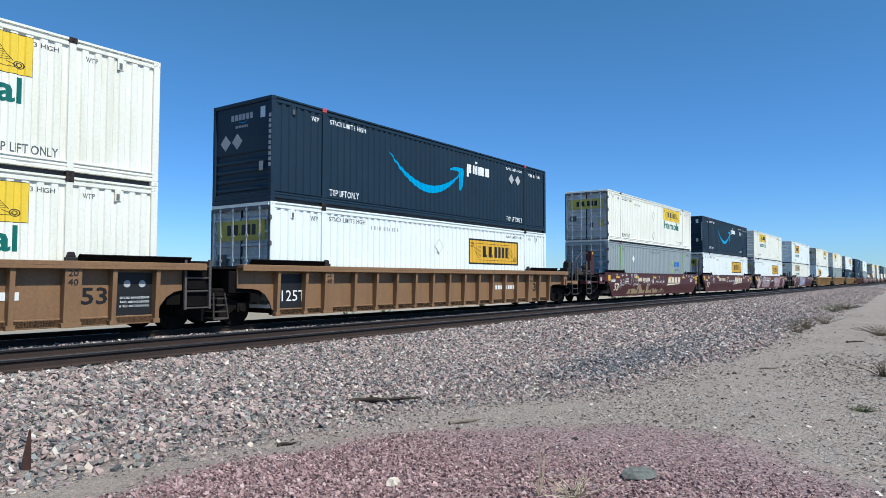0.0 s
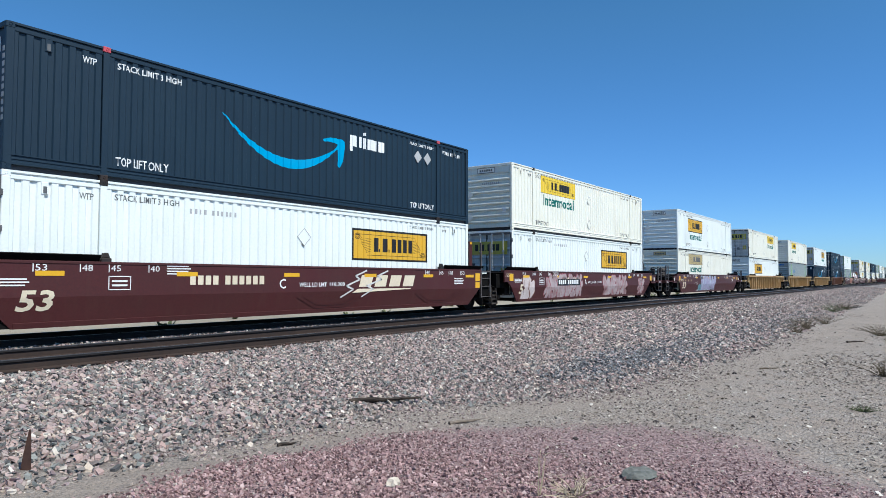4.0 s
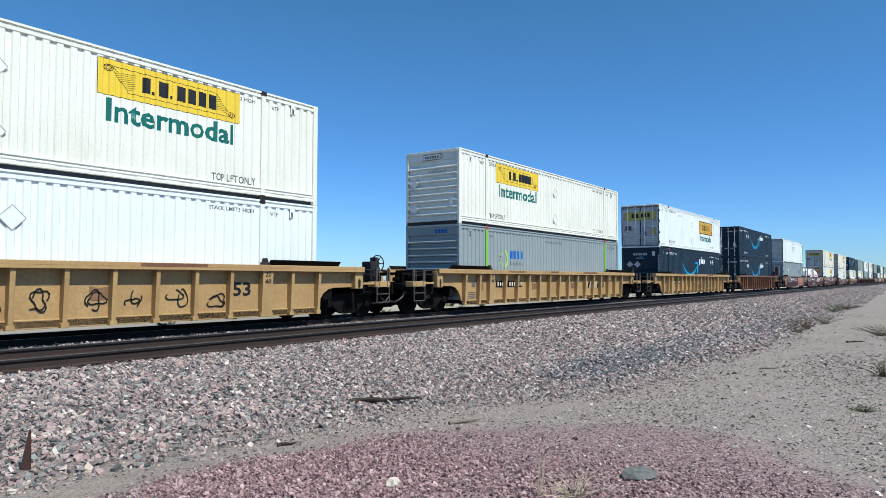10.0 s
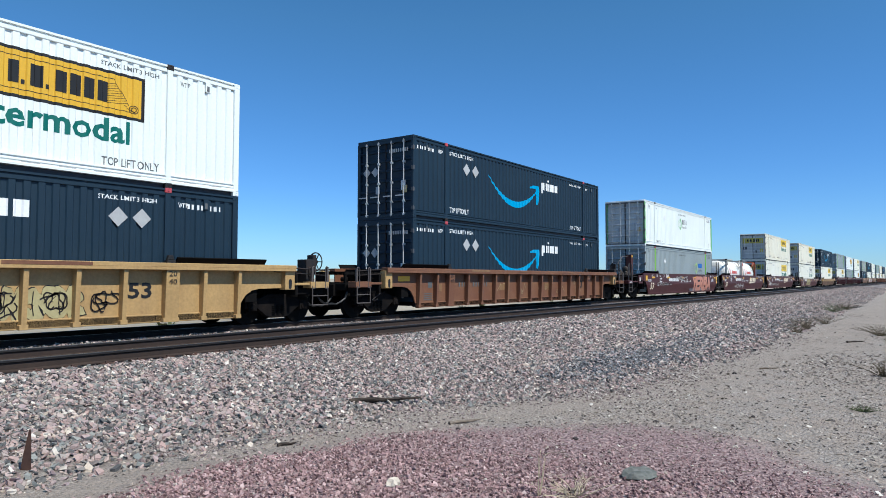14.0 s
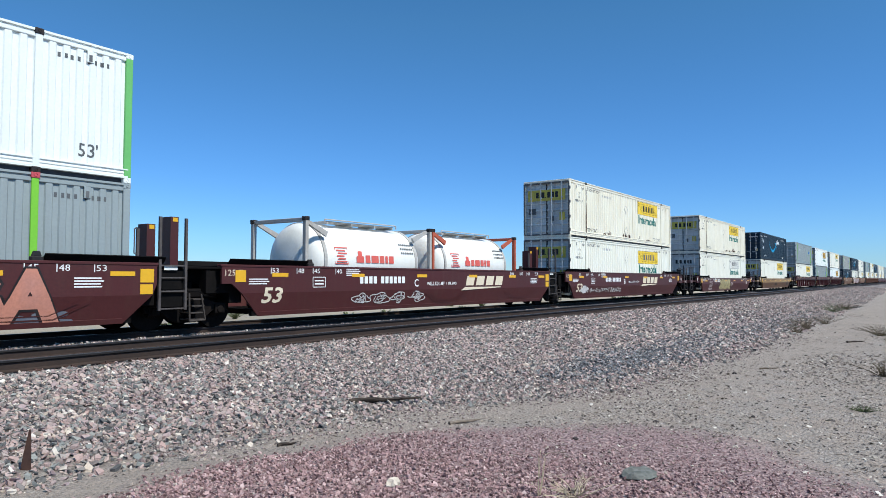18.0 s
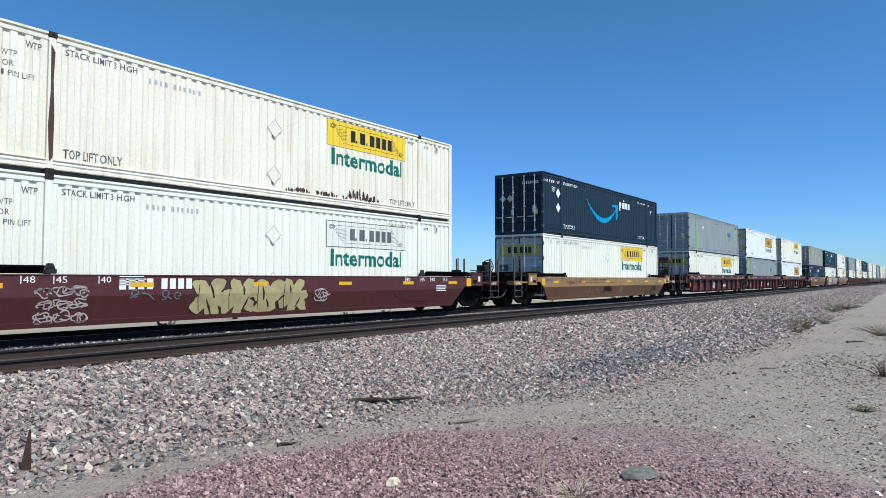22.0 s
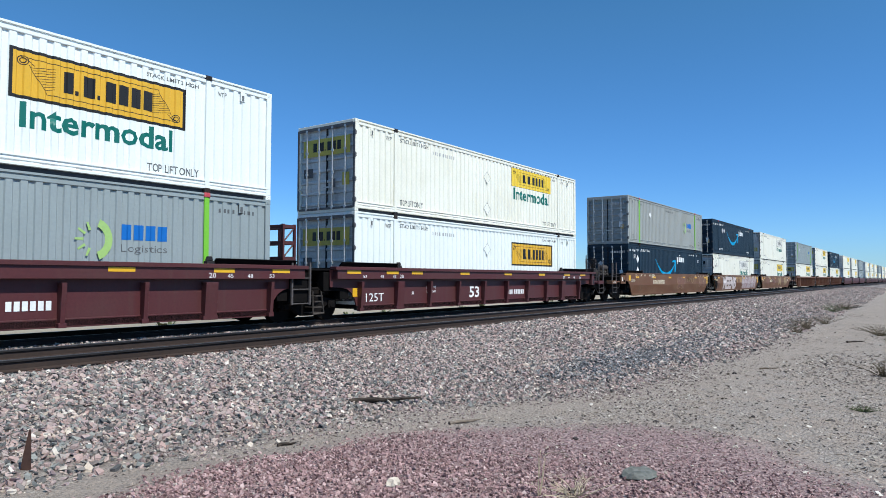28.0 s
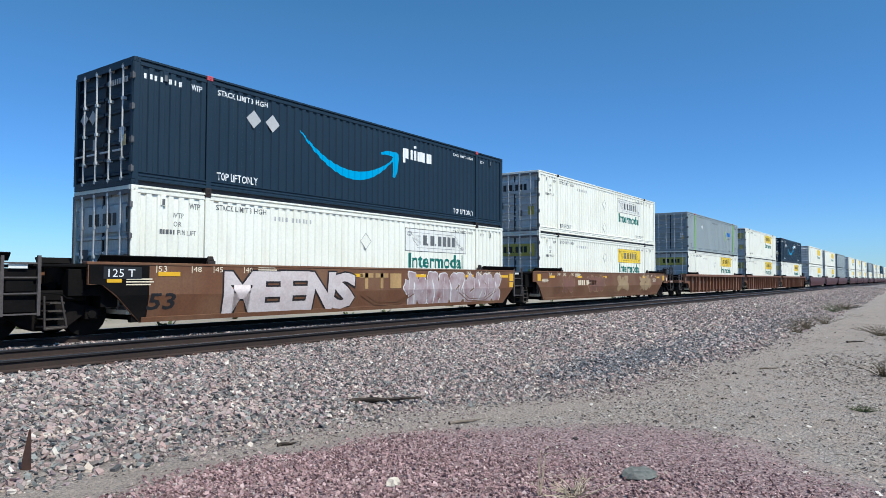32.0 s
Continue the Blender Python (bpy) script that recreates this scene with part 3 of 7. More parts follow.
                marks("wordmark", bars([(k * 0.165, k * 0.165 + 0.125, 0.0, 0.17) for k in range(6)], PALE_INK, "end6"), box, at=(0.046, 0.5, 2.38), rz=-90)
                marks("small_print", bars([(k * 0.07, k * 0.07 + 0.045, 0.0, 0.07) for k in range(8)], PALE_INK, "end8"), box, at=(0.046, 0.3, 2.16), rz=-90)
                part("swoosh", kept("end_swoosh", lambda: Shape().prism([(0, 0), (0.22, -0.07), (0.44, 0), (0.22, -0.035)], -0.003, 0).mesh("swoosh", CYAN)), box, at=(0.046, 0.2, 2.34), rz=-90)
                part("sticker", plate(0, 0.20, 0, 0.30, WHITE_INK), box, at=(0.046, -0.78, 2.34), rz=-90)
                part("sticker", plate(0, 0.17, 0, 0.26, PALE_INK), box, at=(-0.002, -0.80, 0.86), rz=-90)
                marks("number_marking", bars([(0, 0.10, k * 0.15, k * 0.15 + 0.10) for k in range(10)], PALE_INK, "tall_number"), box, at=(0.004, -1.18, 0.95), rz=-90)
        else:
            for yy in (1, -1):
                leaf = part("door_leaf", door_leaf(skin, yy), box, at=(at[0] + sgn * 0.11, 0, 0), rz=rz)
                for d in (0.30 * yy, 0.86 * yy):
                    part("lock_rod", lock_rod(ROD if kind != "navy" else DOOR_GREY), leaf, at=(0.0, d, 0))
            part("door_seal", kept("door_seal", lambda: Shape().box(0.0, 0.05, -0.028, 0.028, 0.14, 2.76).mesh("door_seal", CAST)), box, at=(at[0] + sgn * (0.06 if rz == 0 else 0.11), 0, 0))
            if rz == 0:
                # white boxes: thin dark plates paint shade over the end frame
                frame_mat = DOOR_EDGE if kind in ("white", "green_white") else body
                part("door_frame", kept(("dframe", frame_mat.name), lambda: Shape().box(-0.012, -0.002, -1.29, -1.21, 0.12, 2.78).box(-0.012, -0.002, 1.21, 1.29, 0.12, 2.78)
                                        .box(-0.012, -0.002, -1.21, 1.21, 2.70, 2.80).box(-0.012, -0.002, -1.21, 1.21, 0.10, 0.17).mesh("door_frame", frame_mat)), box)
                for z in (0.35, 1.0, 1.75, 2.45):
                    part("hinge", kept("hinge", lambda: Shape().box(-0.04, 0.03, -1.335, -1.22, -0.06, 0.06).rod((-0.02, -1.32, -0.08), (-0.02, -1.32, 0.08), 0.02, 6).mesh("hinge", DOOR_EDGE, 0.006)), box, at=(0, 0, z))
            if rz == 0 and kind == "white":
                mat = DOOR_SIGN if sign != "pale" else DOOR_GREY
                door_sign = part("door_sign", plate(0, 2.1, 0, 0.56, mat), box, "dull plate across both doors", at=(0.034, 1.05, 1.86), rz=-90)
                marks("wordmark", bars([(0.46, 0.62, 0.15, 0.44), (0.66, 0.70, 0.15, 0.20), (0.76, 0.94, 0.15, 0.44), (0.98, 1.02, 0.15, 0.20)] + [(1.10 + k * 0.22, 1.26 + k * 0.22, 0.15, 0.44) for k in range(3)], BLACK, "door6"), door_sign, at=(0, -0.004, 0))
                part("data_plate", plate(0, 0.30, 0, 0.40, DOOR_SIGN), box, at=(0.034, -0.72, 0.85), rz=-90)
                part("data_plate", plate(0, 0.20, 0, 0.28, GREY_INK), box, at=(0.034, -0.22, 0.80), rz=-90)
                part("dark_label", plate(0, 0.42, 0, 0.30, DOOR_EDGE), box, at=(0.034, 1.02, 1.18), rz=-90)
            elif rz == 0:
                part("sticker", plate(0, 0.20, 0, 0.34, WHITE_INK), box, at=(0.0, -0.75, 1.0), rz=-90)
                part("sticker", plate(0, 0.18, 0, 0.26, PALE_INK), box, at=(0.0, 0.42, 0.92), rz=-90)
                for y in ((0.85, 0.45) if kind == "navy" else (-0.85,)):
                    part("placard", kept(("placard_r", 0.18), lambda: Shape().prism([(0, -0.18), (0.18, 0), (0, 0.18), (-0.18, 0)], -0.004, 0)
                                         .mesh("placard", PALE_INK)), box, at=(0.0, y, 1.72), rz=-90)
                marks("number_marking", bars([(k * 0.1, k * 0.1 + 0.06, 0, 0.13) for k in range(9)], PALE_INK, "doornum"), box, at=(0.0, -0.2, 2.35), rz=-90)
                part("data_plate", plate(0, 0.22, 0, 0.26, TAN_SIGN), box, at=(0.0, -0.8, 0.9), rz=-90)
    # markings on the side that faces the camera
    if kind == "white":
        tagged(part("slot_row", slot_row(), box), kind="stuff")
        handling_words(box, GREY_INK)
        number_bars(box, 4.1, 2.36, PALE_INK)
        sx = 2.75 if nose_left else 9.72
        carrier_sign(box, sx, 1.43, sign)
        dx = 7.9 if not nose_left else 8.3
        for pz in (1.98, 0.72):
            placard(box, dx - 0.15, pz, 0.24, body)
            placard(box, dx - 0.15, pz, 0.25, PALE_INK, False)
        if worn or sign in ("lemon", "pale"):
            on_side("lettering", letters("WTP", 0.12, GREY_INK, 0.28), box, 1.05, 2.22)
            on_side("lettering", letters("OR", 0.12, GREY_INK, 0.19), box, 1.09, 2.02)
            on_side("wordmark", flat([(k * 0.085, k * 0.085 + 0.06, 0, 0.11) for k in range(5)], GREY_INK, "pin"), box, 0.72, 1.83, stuff=True)
            on_side("lettering", letters("PIN LIFT", 0.11, GREY_INK, 0.5), box, 1.19, 1.83)
        if worn:
            stains(box, seed, RUST_CLUSTERS[seed])
            part("rust_streak", kept(("rstreak",), lambda: Shape().prism([(-0.02, 0.55), (0.05, 0.65), (0.06, 1.5), (0.03, 2.2), (0.05, 2.8), (-0.03, 2.95), (-0.02, 2.0), (-0.055, 1.3)], -0.003, 0)
                                     .mesh("rust_streak", RUST_PLATE)), box, at=(POST, -1.302, -0.3))
    elif kind in ("grey", "green_white"):
        wm = GREY_INK
        on_side("lettering", letters("TOP LIFT ONLY", 0.17, wm, 1.2), box, 2.3 if kind == "green_white" else 12.6, 0.27)
        on_side("lettering", letters("WTP", 0.13, wm, 0.28), box, 2.25, 2.45)
        on_side("lettering", letters("53'", 0.24, wm, 0.36), box, 0.75, 0.35 if kind == "grey" else 2.4)
        on_side("lettering", letters("53'", 0.30, wm, 0.42, 0.01), box, 15.0, 0.45)
        number_bars(box, 14.55, 2.45, GREY_INK, 0.10, 8)
        on_side("lettering", letters("WARNING HIGH CUBE", 0.12, wm, 1.8), box, 7.1, 2.44)
        lx = 3.3 if nose_left else (11.42 if kind == "grey" else 7.45)
        lz = (1.35 if kind == "grey" else 1.55) + 0.28

        def leafmark():
            s = Shape()
            for k in range(14):
                a, b = radians(-70 + k * 10), radians(-60 + k * 10)
                s.prism([(0.42 * math.cos(q) * r, 0.46 * math.sin(q) * r) for q, r in ((a, 1), (b, 1), (b, 0.62), (a, 0.62))], -0.003, 0)
            for k in range(5):
                q = radians(110 + k * 35)
                c, d = math.cos(q), math.sin(q)
                s.prism([(0.2 * c - 0.03 * d, 0.2 * d + 0.03 * c), (0.38 * c - 0.02 * d, 0.38 * d + 0.02 * c),
                         (0.38 * c + 0.02 * d, 0.38 * d - 0.02 * c), (0.2 * c + 0.03 * d, 0.2 * d - 0.03 * c)], -0.003, 0)
            return s.mesh("leaf_mark", LIME_PALE if kind == "grey" else GREEN_SOFT)
        part("leaf_mark", kept(("leafmark", kind), leafmark), box, at=(lx, RIB_OUT - 0.004, lz))
        ink = BLUE_INK if kind == "grey" else GREY_INK
        on_side("wordmark", flat([(k * 0.29, k * 0.29 + 0.22, 0, 0.34) for k in range(4)], ink, "four"), box, lx + 0.62, lz + 0.02, stuff=True)
        on_side("lettering", letters("Logistics", 0.22, GREY_INK, 1.1), box, lx + 0.62, lz - 0.30)
        placard(box, 4.0 if not nose_left else 12.8, 2.0 if not nose_left else 0.75, 0.2, WHITE_INK, True)
    else:
        handling_words(box, WHITE_INK)
        on_side("swoosh", swoosh_mesh(), box, 4.98, 1.12, label="cyan curved arrow")
        blocks = [(0, 0.30, 0, 0.34), (0, 0.10, -0.15, 0), (0.38, 0.52, 0, 0.34), (0.60, 0.70, 0, 0.34), (0.60, 0.70, 0.42, 0.51), (0.79, 1.20, 0, 0.34), (1.29, 1.58, 0, 0.34)]
        on_side("wordmark", flat(blocks, WHITE_INK, "five"), box, 9.62, 2.0, stuff=True)
        number_bars(box, 0.28 if not nose_left else 14.7, 2.46, WHITE_INK, 0.12, 7)
        if diamonds == 3:
            for z in (2.02, 1.32):
                placard(box, 1.62, z, 0.24, WHITE_INK)
            on_side("lettering", letters("53'", 0.24, WHITE_INK, 0.36), box, 0.95, 2.05)
            on_side("lettering", letters("53'", 0.20, WHITE_INK, 0.3), box, 14.9, 2.05)
        elif diamonds == 1:
            for x in (3.35, 3.98):
                placard(box, x, 2.10, 0.24, PALE_INK)
        elif diamonds == 2:
            for x in (13.0, 13.55):
                placard(box, x, 2.15, 0.22, PALE_INK)
    return box


def far_container(kind):
    """A container that stays far down the line: the same form with fewer loose parts."""
    body = {"white": CREAM, "grey": GREY, "navy": NAVY}[kind]
    words = {"white": "far white corrugated freight container with a yellow sign", "grey": "far grey corrugated freight container on a well car",
             "navy": "far navy corrugated container with a cyan curved arrow"}
    box = thing("shipping_container", words[kind], "container", "containers on the train")
    part("side_wall", side_sheet(body), box)
    part("side_wall", side_sheet(body), box, at=(BOX_L, 0, 0), rz=180)
    for x in (0.80, BOX_L - 0.95):
        vent = part("vent", kept(("vent", body.name), lambda: Shape().box(-0.07, 0.07, -0.03, 0.0, 0, 0.25).mesh("vent", body, 0.008)), box, at=(x, RIB_OUT + 0.01, 2.48))
        part("vent_slot", plate(-0.035, 0.035, 0.02, 0.16, GREY_INK), vent, at=(0, -0.031, 0))
    part("roof", roof_sheet(body), box)

    def rails():
        s = Shape()
        for y in (-1.292, 1.22):
            s.box(0.02, BOX_L - 0.02, y, y + 0.072, 2.80, 2.896).box(0.02, BOX_L - 0.02, y, y + 0.072, 0.0, 0.15)
            for x in (0.02, POST - 0.07, BOX_L - POST - 0.07, BOX_L - 0.16):
                s.box(x, x + 0.14, y - 0.002, y + 0.072, 0.0, 2.896)
        return s.mesh("frame", body)
    part("frame", kept(("far_frame", kind), rails), box)
    skin = DOOR_GREY if kind == "white" else body
    for rz, x in ((0, 0.08), (180, BOX_L - 0.08)):
        for yy in (1, -1):
            part("door_leaf", door_leaf(skin, yy), box, at=(x, 0, 0), rz=rz)
    if kind == "white":
        on_side("sign", flat([(0.0, 3.64, 0.0, 0.86)], YELLOW_SIGN, "farsign"), box, 9.72, 1.74)
        on_side("lettering", letters("Intermodal", 0.52, TEAL_INK, 3.2, bold=0.022), box, 9.94, 1.18)
    if kind == "navy":
        on_side("swoosh", swoosh_mesh(), box, 4.98, 1.12)
    return box


def tank_container(frame_paint, orange_end):
    """A 20 ft tank in an open frame: x 0..6.06, z 0..2.59."""
    t = thing("tank_container", "white cylindrical tank in a painted steel corner frame", "tank", "tank containers on the train")
    r, cz = 1.17, 1.33

    def barrel():
        prof = [(0.42, 0.02), (0.44, 0.55), (0.52, 0.92), (0.66, 1.10), (0.82, r), (5.24, r), (5.40, 1.10), (5.54, 0.92), (5.62, 0.55), (5.64, 0.02)]
        return Shape().lathe(prof, (0, 0, cz), "x", 40).mesh("tank", TANK_WHITE, smooth=True)
    part("tank", kept("tank_barrel", barrel), t)
    part("collar_ring", kept("tank_rings", lambda: Shape().lathe([(0.80, 1.0), (0.80, 1.19), (0.92, 1.19), (0.92, 1.0)], (0, 0, cz), "x", 40)
                             .mesh("collar_ring", FRAME_GREY)), t)
    part("collar_ring", kept("tank_rings2", lambda: Shape().lathe([(5.14, 1.0), (5.14, 1.19), (5.26, 1.19), (5.26, 1.0)], (0, 0, cz), "x", 40)
                             .mesh("collar_ring", FRAME_GREY)), t)
    for i, x in enumerate((0.07, 5.99)):
        paint = frame_paint if i == 0 else (ORANGE_FRAME if orange_end else frame_paint)
        for y in (-1.15, 1.15):
            part("corner_post", kept(("tpost", paint.name), lambda: Shape().box(-0.06, 0.06, -0.07, 0.07, 0.1, 2.5).mesh("corner_post", paint, 0.01)), t, at=(x, y, 0))
            for z in (0.06, 2.53):
                part("corner_casting", casting(CAST if z > 1 else paint), t, at=(x, y, z))
        for z in (0.06, 2.50):
            part("end_beam", kept(("tbeam", paint.name), lambda: Shape().box(-0.05, 0.05, -1.1, 1.1, -0.06, 0.06).mesh("end_beam", paint, 0.01)), t, at=(x, 0, z))
        d = 1 if i == 0 else -1
        for y in (-1.12, 1.12):
            part("brace", kept(("tbrace", paint.name, d, y), lambda: Shape().prism([(0, 2.45), (0.16 * d, 2.5), (0.92 * d, 2.20), (0.86 * d, 2.05)], y * 0.93, y * 1.0)
                               .rod((0.03 * d, y, 0.35), (0.9 * d, y * 0.8, 0.75), 0.05).mesh("brace", paint)), t, at=(x, 0, 0))
    for y in (-1.2, 1.2):
        part("bottom_rail", kept("trail", lambda: Shape().box(0.1, 5.96, -0.05, 0.05, 0.0, 0.12).mesh("bottom_rail", FRAME_GREY)), t, at=(0, y, 0))

    def walkway():
        s = Shape()
        for k in range(7):
            s.box(1.4, 4.6, -0.62 + k * 0.10, -0.55 + k * 0.10, 2.55, 2.575)
        for x in (1.4, 2.5, 3.6, 4.5):
            s.box(x, x + 0.05, -0.64, 0.1, 2.47, 2.55)
        s.path([(1.3, -0.66, 2.50), (1.3, -0.66, 2.62), (4.7, -0.66, 2.62), (4.7, -0.66, 2.50)], 0.02)
        return s.mesh("walkway", FRAME_GREY)
    part("walkway", kept("twalk", walkway), t, "grey slatted walkway on the tank's crown")
    part("manhole", kept("tman", lambda: Shape().lathe([(2.42, 0.27), (2.58, 0.27), (2.60, 0.22)], (3.1, 0.25, 0), "z", 18).mesh("manhole", FRAME_GREY)), t)

    # round side marks, laid on the barrel
    def on_barrel(rects, mat):
        s = Shape()
        for x0, x1, z0, z1 in rects:
            pts = []
            for z in (z0, z1):
                dz = z - cz
                y = -math.sqrt(max(r * r - dz * dz, 0.01)) - 0.016
                pts.append((y, z))
            s.add([(x0, pts[0][0], pts[0][1]), (x1, pts[0][0], pts[0][1]), (x1, pts[1][0], pts[1][1]), (x0, pts[1][0], pts[1][1])], [(0, 1, 2, 3)])
        return s.mesh("marks", mat)
    spots = [(2.18, 2.52, 1.30, 1.50), (2.26, 2.44, 1.50, 1.66)] + [(x, x + w, 1.30, 1.54) for x, w in ((2.60, 0.22), (2.88, 0.34), (3.28, 0.22), (3.56, 0.12), (3.74, 0.24))]
    spots += [(1.26, 1.28, 1.24, 1.76), (1.80, 1.82, 1.24, 1.76), (1.28, 1.80, 1.24, 1.27), (1.28, 1.80, 1.73, 1.76)] + [(1.32 + 0.05 * (k % 2), 1.76 - 0.06 * (k % 3), 1.30 + k * 0.085, 1.34 + k * 0.085) for k in range(5)]
    marks("wordmark", kept("tmarks", lambda: on_barrel(spots, RED_INK)), t, "red blocks painted on the barrel")
    nums = [(0.82 + k * 0.1, 0.88 + k * 0.1, z, z + 0.06) for k in range(7) for z in (1.92, 1.78, 1.64)]
    marks("number_marking", kept("tnums", lambda: on_barrel([(a + 3.6, b + 3.6, c, d) for a, b, c, d in nums], GREY_INK)), t)
    return t
# ---- well cars ----
WHEEL_R = 0.46
COUPLED, JOINT = 1.54, 1.62              # truck middles beyond the container's end


def wheelset_mesh():
    def make():
        s = Shape()
        for d in (-1, 1):
            y = 0.755 * d
            s.lathe([(y - 0.07, 0.0), (y - 0.07, WHEEL_R + (0.025 if d > 0 else 0)), (y - 0.045, WHEEL_R + (0.025 if d > 0 else 0)), (y - 0.03, WHEEL_R),
                     (y + 0.03, WHEEL_R), (y + 0.045, WHEEL_R + (0.025 if d < 0 else 0)), (y + 0.07, WHEEL_R + (0.025 if d < 0 else 0)), (y + 0.07, 0.36),
                     (y + 0.03, 0.34), (y + 0.02, 0.18), (y + 0.08, 0.15), (y + 0.08, 0.0)], (0, 0, 0), "y", 28)
            for k in range(5):
                a = k * math.tau / 5
                s.box(0.25 * math.cos(a) - 0.03, 0.25 * math.cos(a) + 0.03, y - 0.078, y + 0.05, 0.25 * math.sin(a) - 0.03, 0.25 * math.sin(a) + 0.03)
        s.rod((0, -1.06, 0), (0, 1.06, 0), 0.085, 12)
        for y in (-1.07, 1.07):
            s.lathe([(y - 0.03, 0.10), (y + 0.03, 0.10)], (0, 0, 0), "y", 10)
        return s.mesh("wheelset", WHEEL_STEEL)
    return kept("wheelset", make)


def truck_side_mesh():
    def make():
        out = [(-1.12, 0.42), (-1.12, 0.60), (-0.72, 0.66), (-0.35, 0.80), (0.35, 0.80), (0.72, 0.66), (1.12, 0.60), (1.12, 0.42), (0.72, 0.44),
               (0.42, 0.22), (0.22, 0.16), (-0.22, 0.16), (-0.42, 0.22), (-0.72, 0.44)]
        s = Shape().prism(out, -0.07, 0.07)
        for x in (-0.89, 0.89):
            s.box(x - 0.14, x + 0.14, -0.12, 0.09, 0.36, 0.60)
            s.lathe([(-0.15, 0.09), (-0.11, 0.10)], (x, 0, 0.46), "y", 12)
        return s.mesh("truck_side", IRON, 0.012)
    return kept("truck_side", make)


def spring_mesh():
    def make():
        s = Shape()
        for x in (-0.16, 0.0, 0.16):
            for k in range(5):
                s.lathe([(0.24 + k * 0.055, 0.075), (0.27 + k * 0.055, 0.085)], (x, 0, 0), "z", 10)
        return s.mesh("spring_group", GRIME)
    return kept("spring_group", make)


WHEELS = []


def add_truck(car, x):
    truck = part("truck", kept("truck_bolster", lambda: Shape().box(-0.2, 0.2, -1.05, 1.05, 0.46, 0.70).box(-0.35, 0.35, -0.3, 0.3, 0.6, 0.78)
                               .box(-0.95, -0.75, -0.9, 0.9, 0.30, 0.38).box(0.75, 0.95, -0.9, 0.9, 0.30, 0.38).mesh("truck", IRON, 0.01)), car, at=(x, 0, RAIL_Z))
    for y in (-0.99, 0.99):
        part("truck_side", truck_side_mesh(), truck, at=(0, y, 0))
        part("spring_group", spring_mesh(), truck, at=(0, y * 1.03, 0))
    for dx in (-0.89, 0.89):
        WHEELS.append(part("wheelset", wheelset_mesh(), truck, at=(dx, 0, WHEEL_R)))


def clip_z(poly, z, above):
    out = []
    for (x0, z0), (x1, z1) in zip(poly, poly[1:] + poly[:1]):
        in0, in1 = (z0 >= z) == above, (z1 >= z) == above
        if in0:
            out.append((x0, z0))
        if in0 != in1:
            u = (z - z0) / (z1 - z0)
            out.append((x0 + (x1 - x0) * u, z))
    return out


FOLD = 0.80


def skin_y(z):
    """The smooth car's outer skin: upright above the fold, drawn in below."""
    return -1.53 if z >= FOLD else -1.53 + (FOLD - z) / (FOLD - 0.10) * 0.14


def lay_on_skin(polys, material, name, lift=0.004, flat_y=None):
    s = Shape()
    for poly in polys:
        for above in (True, False):
            p = clip_z(list(poly), FOLD, above)
            if len(p) < 3:
                continue
            s.add([(x, (flat_y if flat_y is not None else skin_y(z)) - lift, z) for x, z in p], [tuple(range(len(p)))])
    return s.mesh(name, material)


def ribbon(pts, w):
    out = []
    for (x0, z0), (x1, z1) in zip(pts[:-1], pts[1:]):
        d = math.hypot(x1 - x0, z1 - z0) or 1e-6
        nx, nz = -(z1 - z0) / d * w / 2, (x1 - x0) / d * w / 2
        ex, ez = (x1 - x0) / d * w * 0.3, (z1 - z0) / d * w * 0.3
        out.append([(x0 + nx - ex, z0 + nz - ez), (x1 + nx + ex, z1 + nz + ez), (x1 - nx + ex, z1 - nz + ez), (x0 - nx - ex, z0 - nz - ez)])
    return out


def spray_paint(name, base, second):
    return surface(name, base, second, 0.55, big=2.2, grain=0.12, amount=0.9)


SPRAY = {
    "silver": spray_paint("silver_spray", (0.42, 0.34, 0.34), (0.24, 0.12, 0.12)), "pink": spray_paint("salmon_spray", (0.52, 0.22, 0.15), (0.42, 0.20, 0.16)),
    "lilac": spray_paint("lilac_spray", (0.30, 0.27, 0.40), (0.42, 0.42, 0.52)), "rose": spray_paint("rose_spray", (0.36, 0.11, 0.13), (0.26, 0.08, 0.10)),
    "mint": spray_paint("mint_spray", (0.42, 0.60, 0.62), (0.55, 0.64, 0.66)), "tan": spray_paint("tan_spray", (0.34, 0.24, 0.13), (0.26, 0.17, 0.09)),
    "bone": spray_paint("bone_spray", (0.60, 0.52, 0.50), (0.50, 0.40, 0.38)), "lime": spray_paint("khaki_spray", (0.42, 0.36, 0.18), (0.32, 0.25, 0.12)),
    "black": spray_paint("black_spray", (0.015, 0.012, 0.012), (0.03, 0.025, 0.025)), "white": spray_paint("white_spray", (0.66, 0.64, 0.62), (0.5, 0.48, 0.46)),
    "grey": spray_paint("slate_spray", (0.16, 0.17, 0.20), (0.10, 0.11, 0.14)), "rust": spray_paint("rust_spray", (0.20, 0.09, 0.06), (0.14, 0.07, 0.05)),
    "cream": spray_paint("cream_sign_paint", (0.52, 0.40, 0.27), (0.40, 0.30, 0.20)), "teal": spray_paint("teal_spray", (0.10, 0.24, 0.28), (0.14, 0.26, 0.30))}


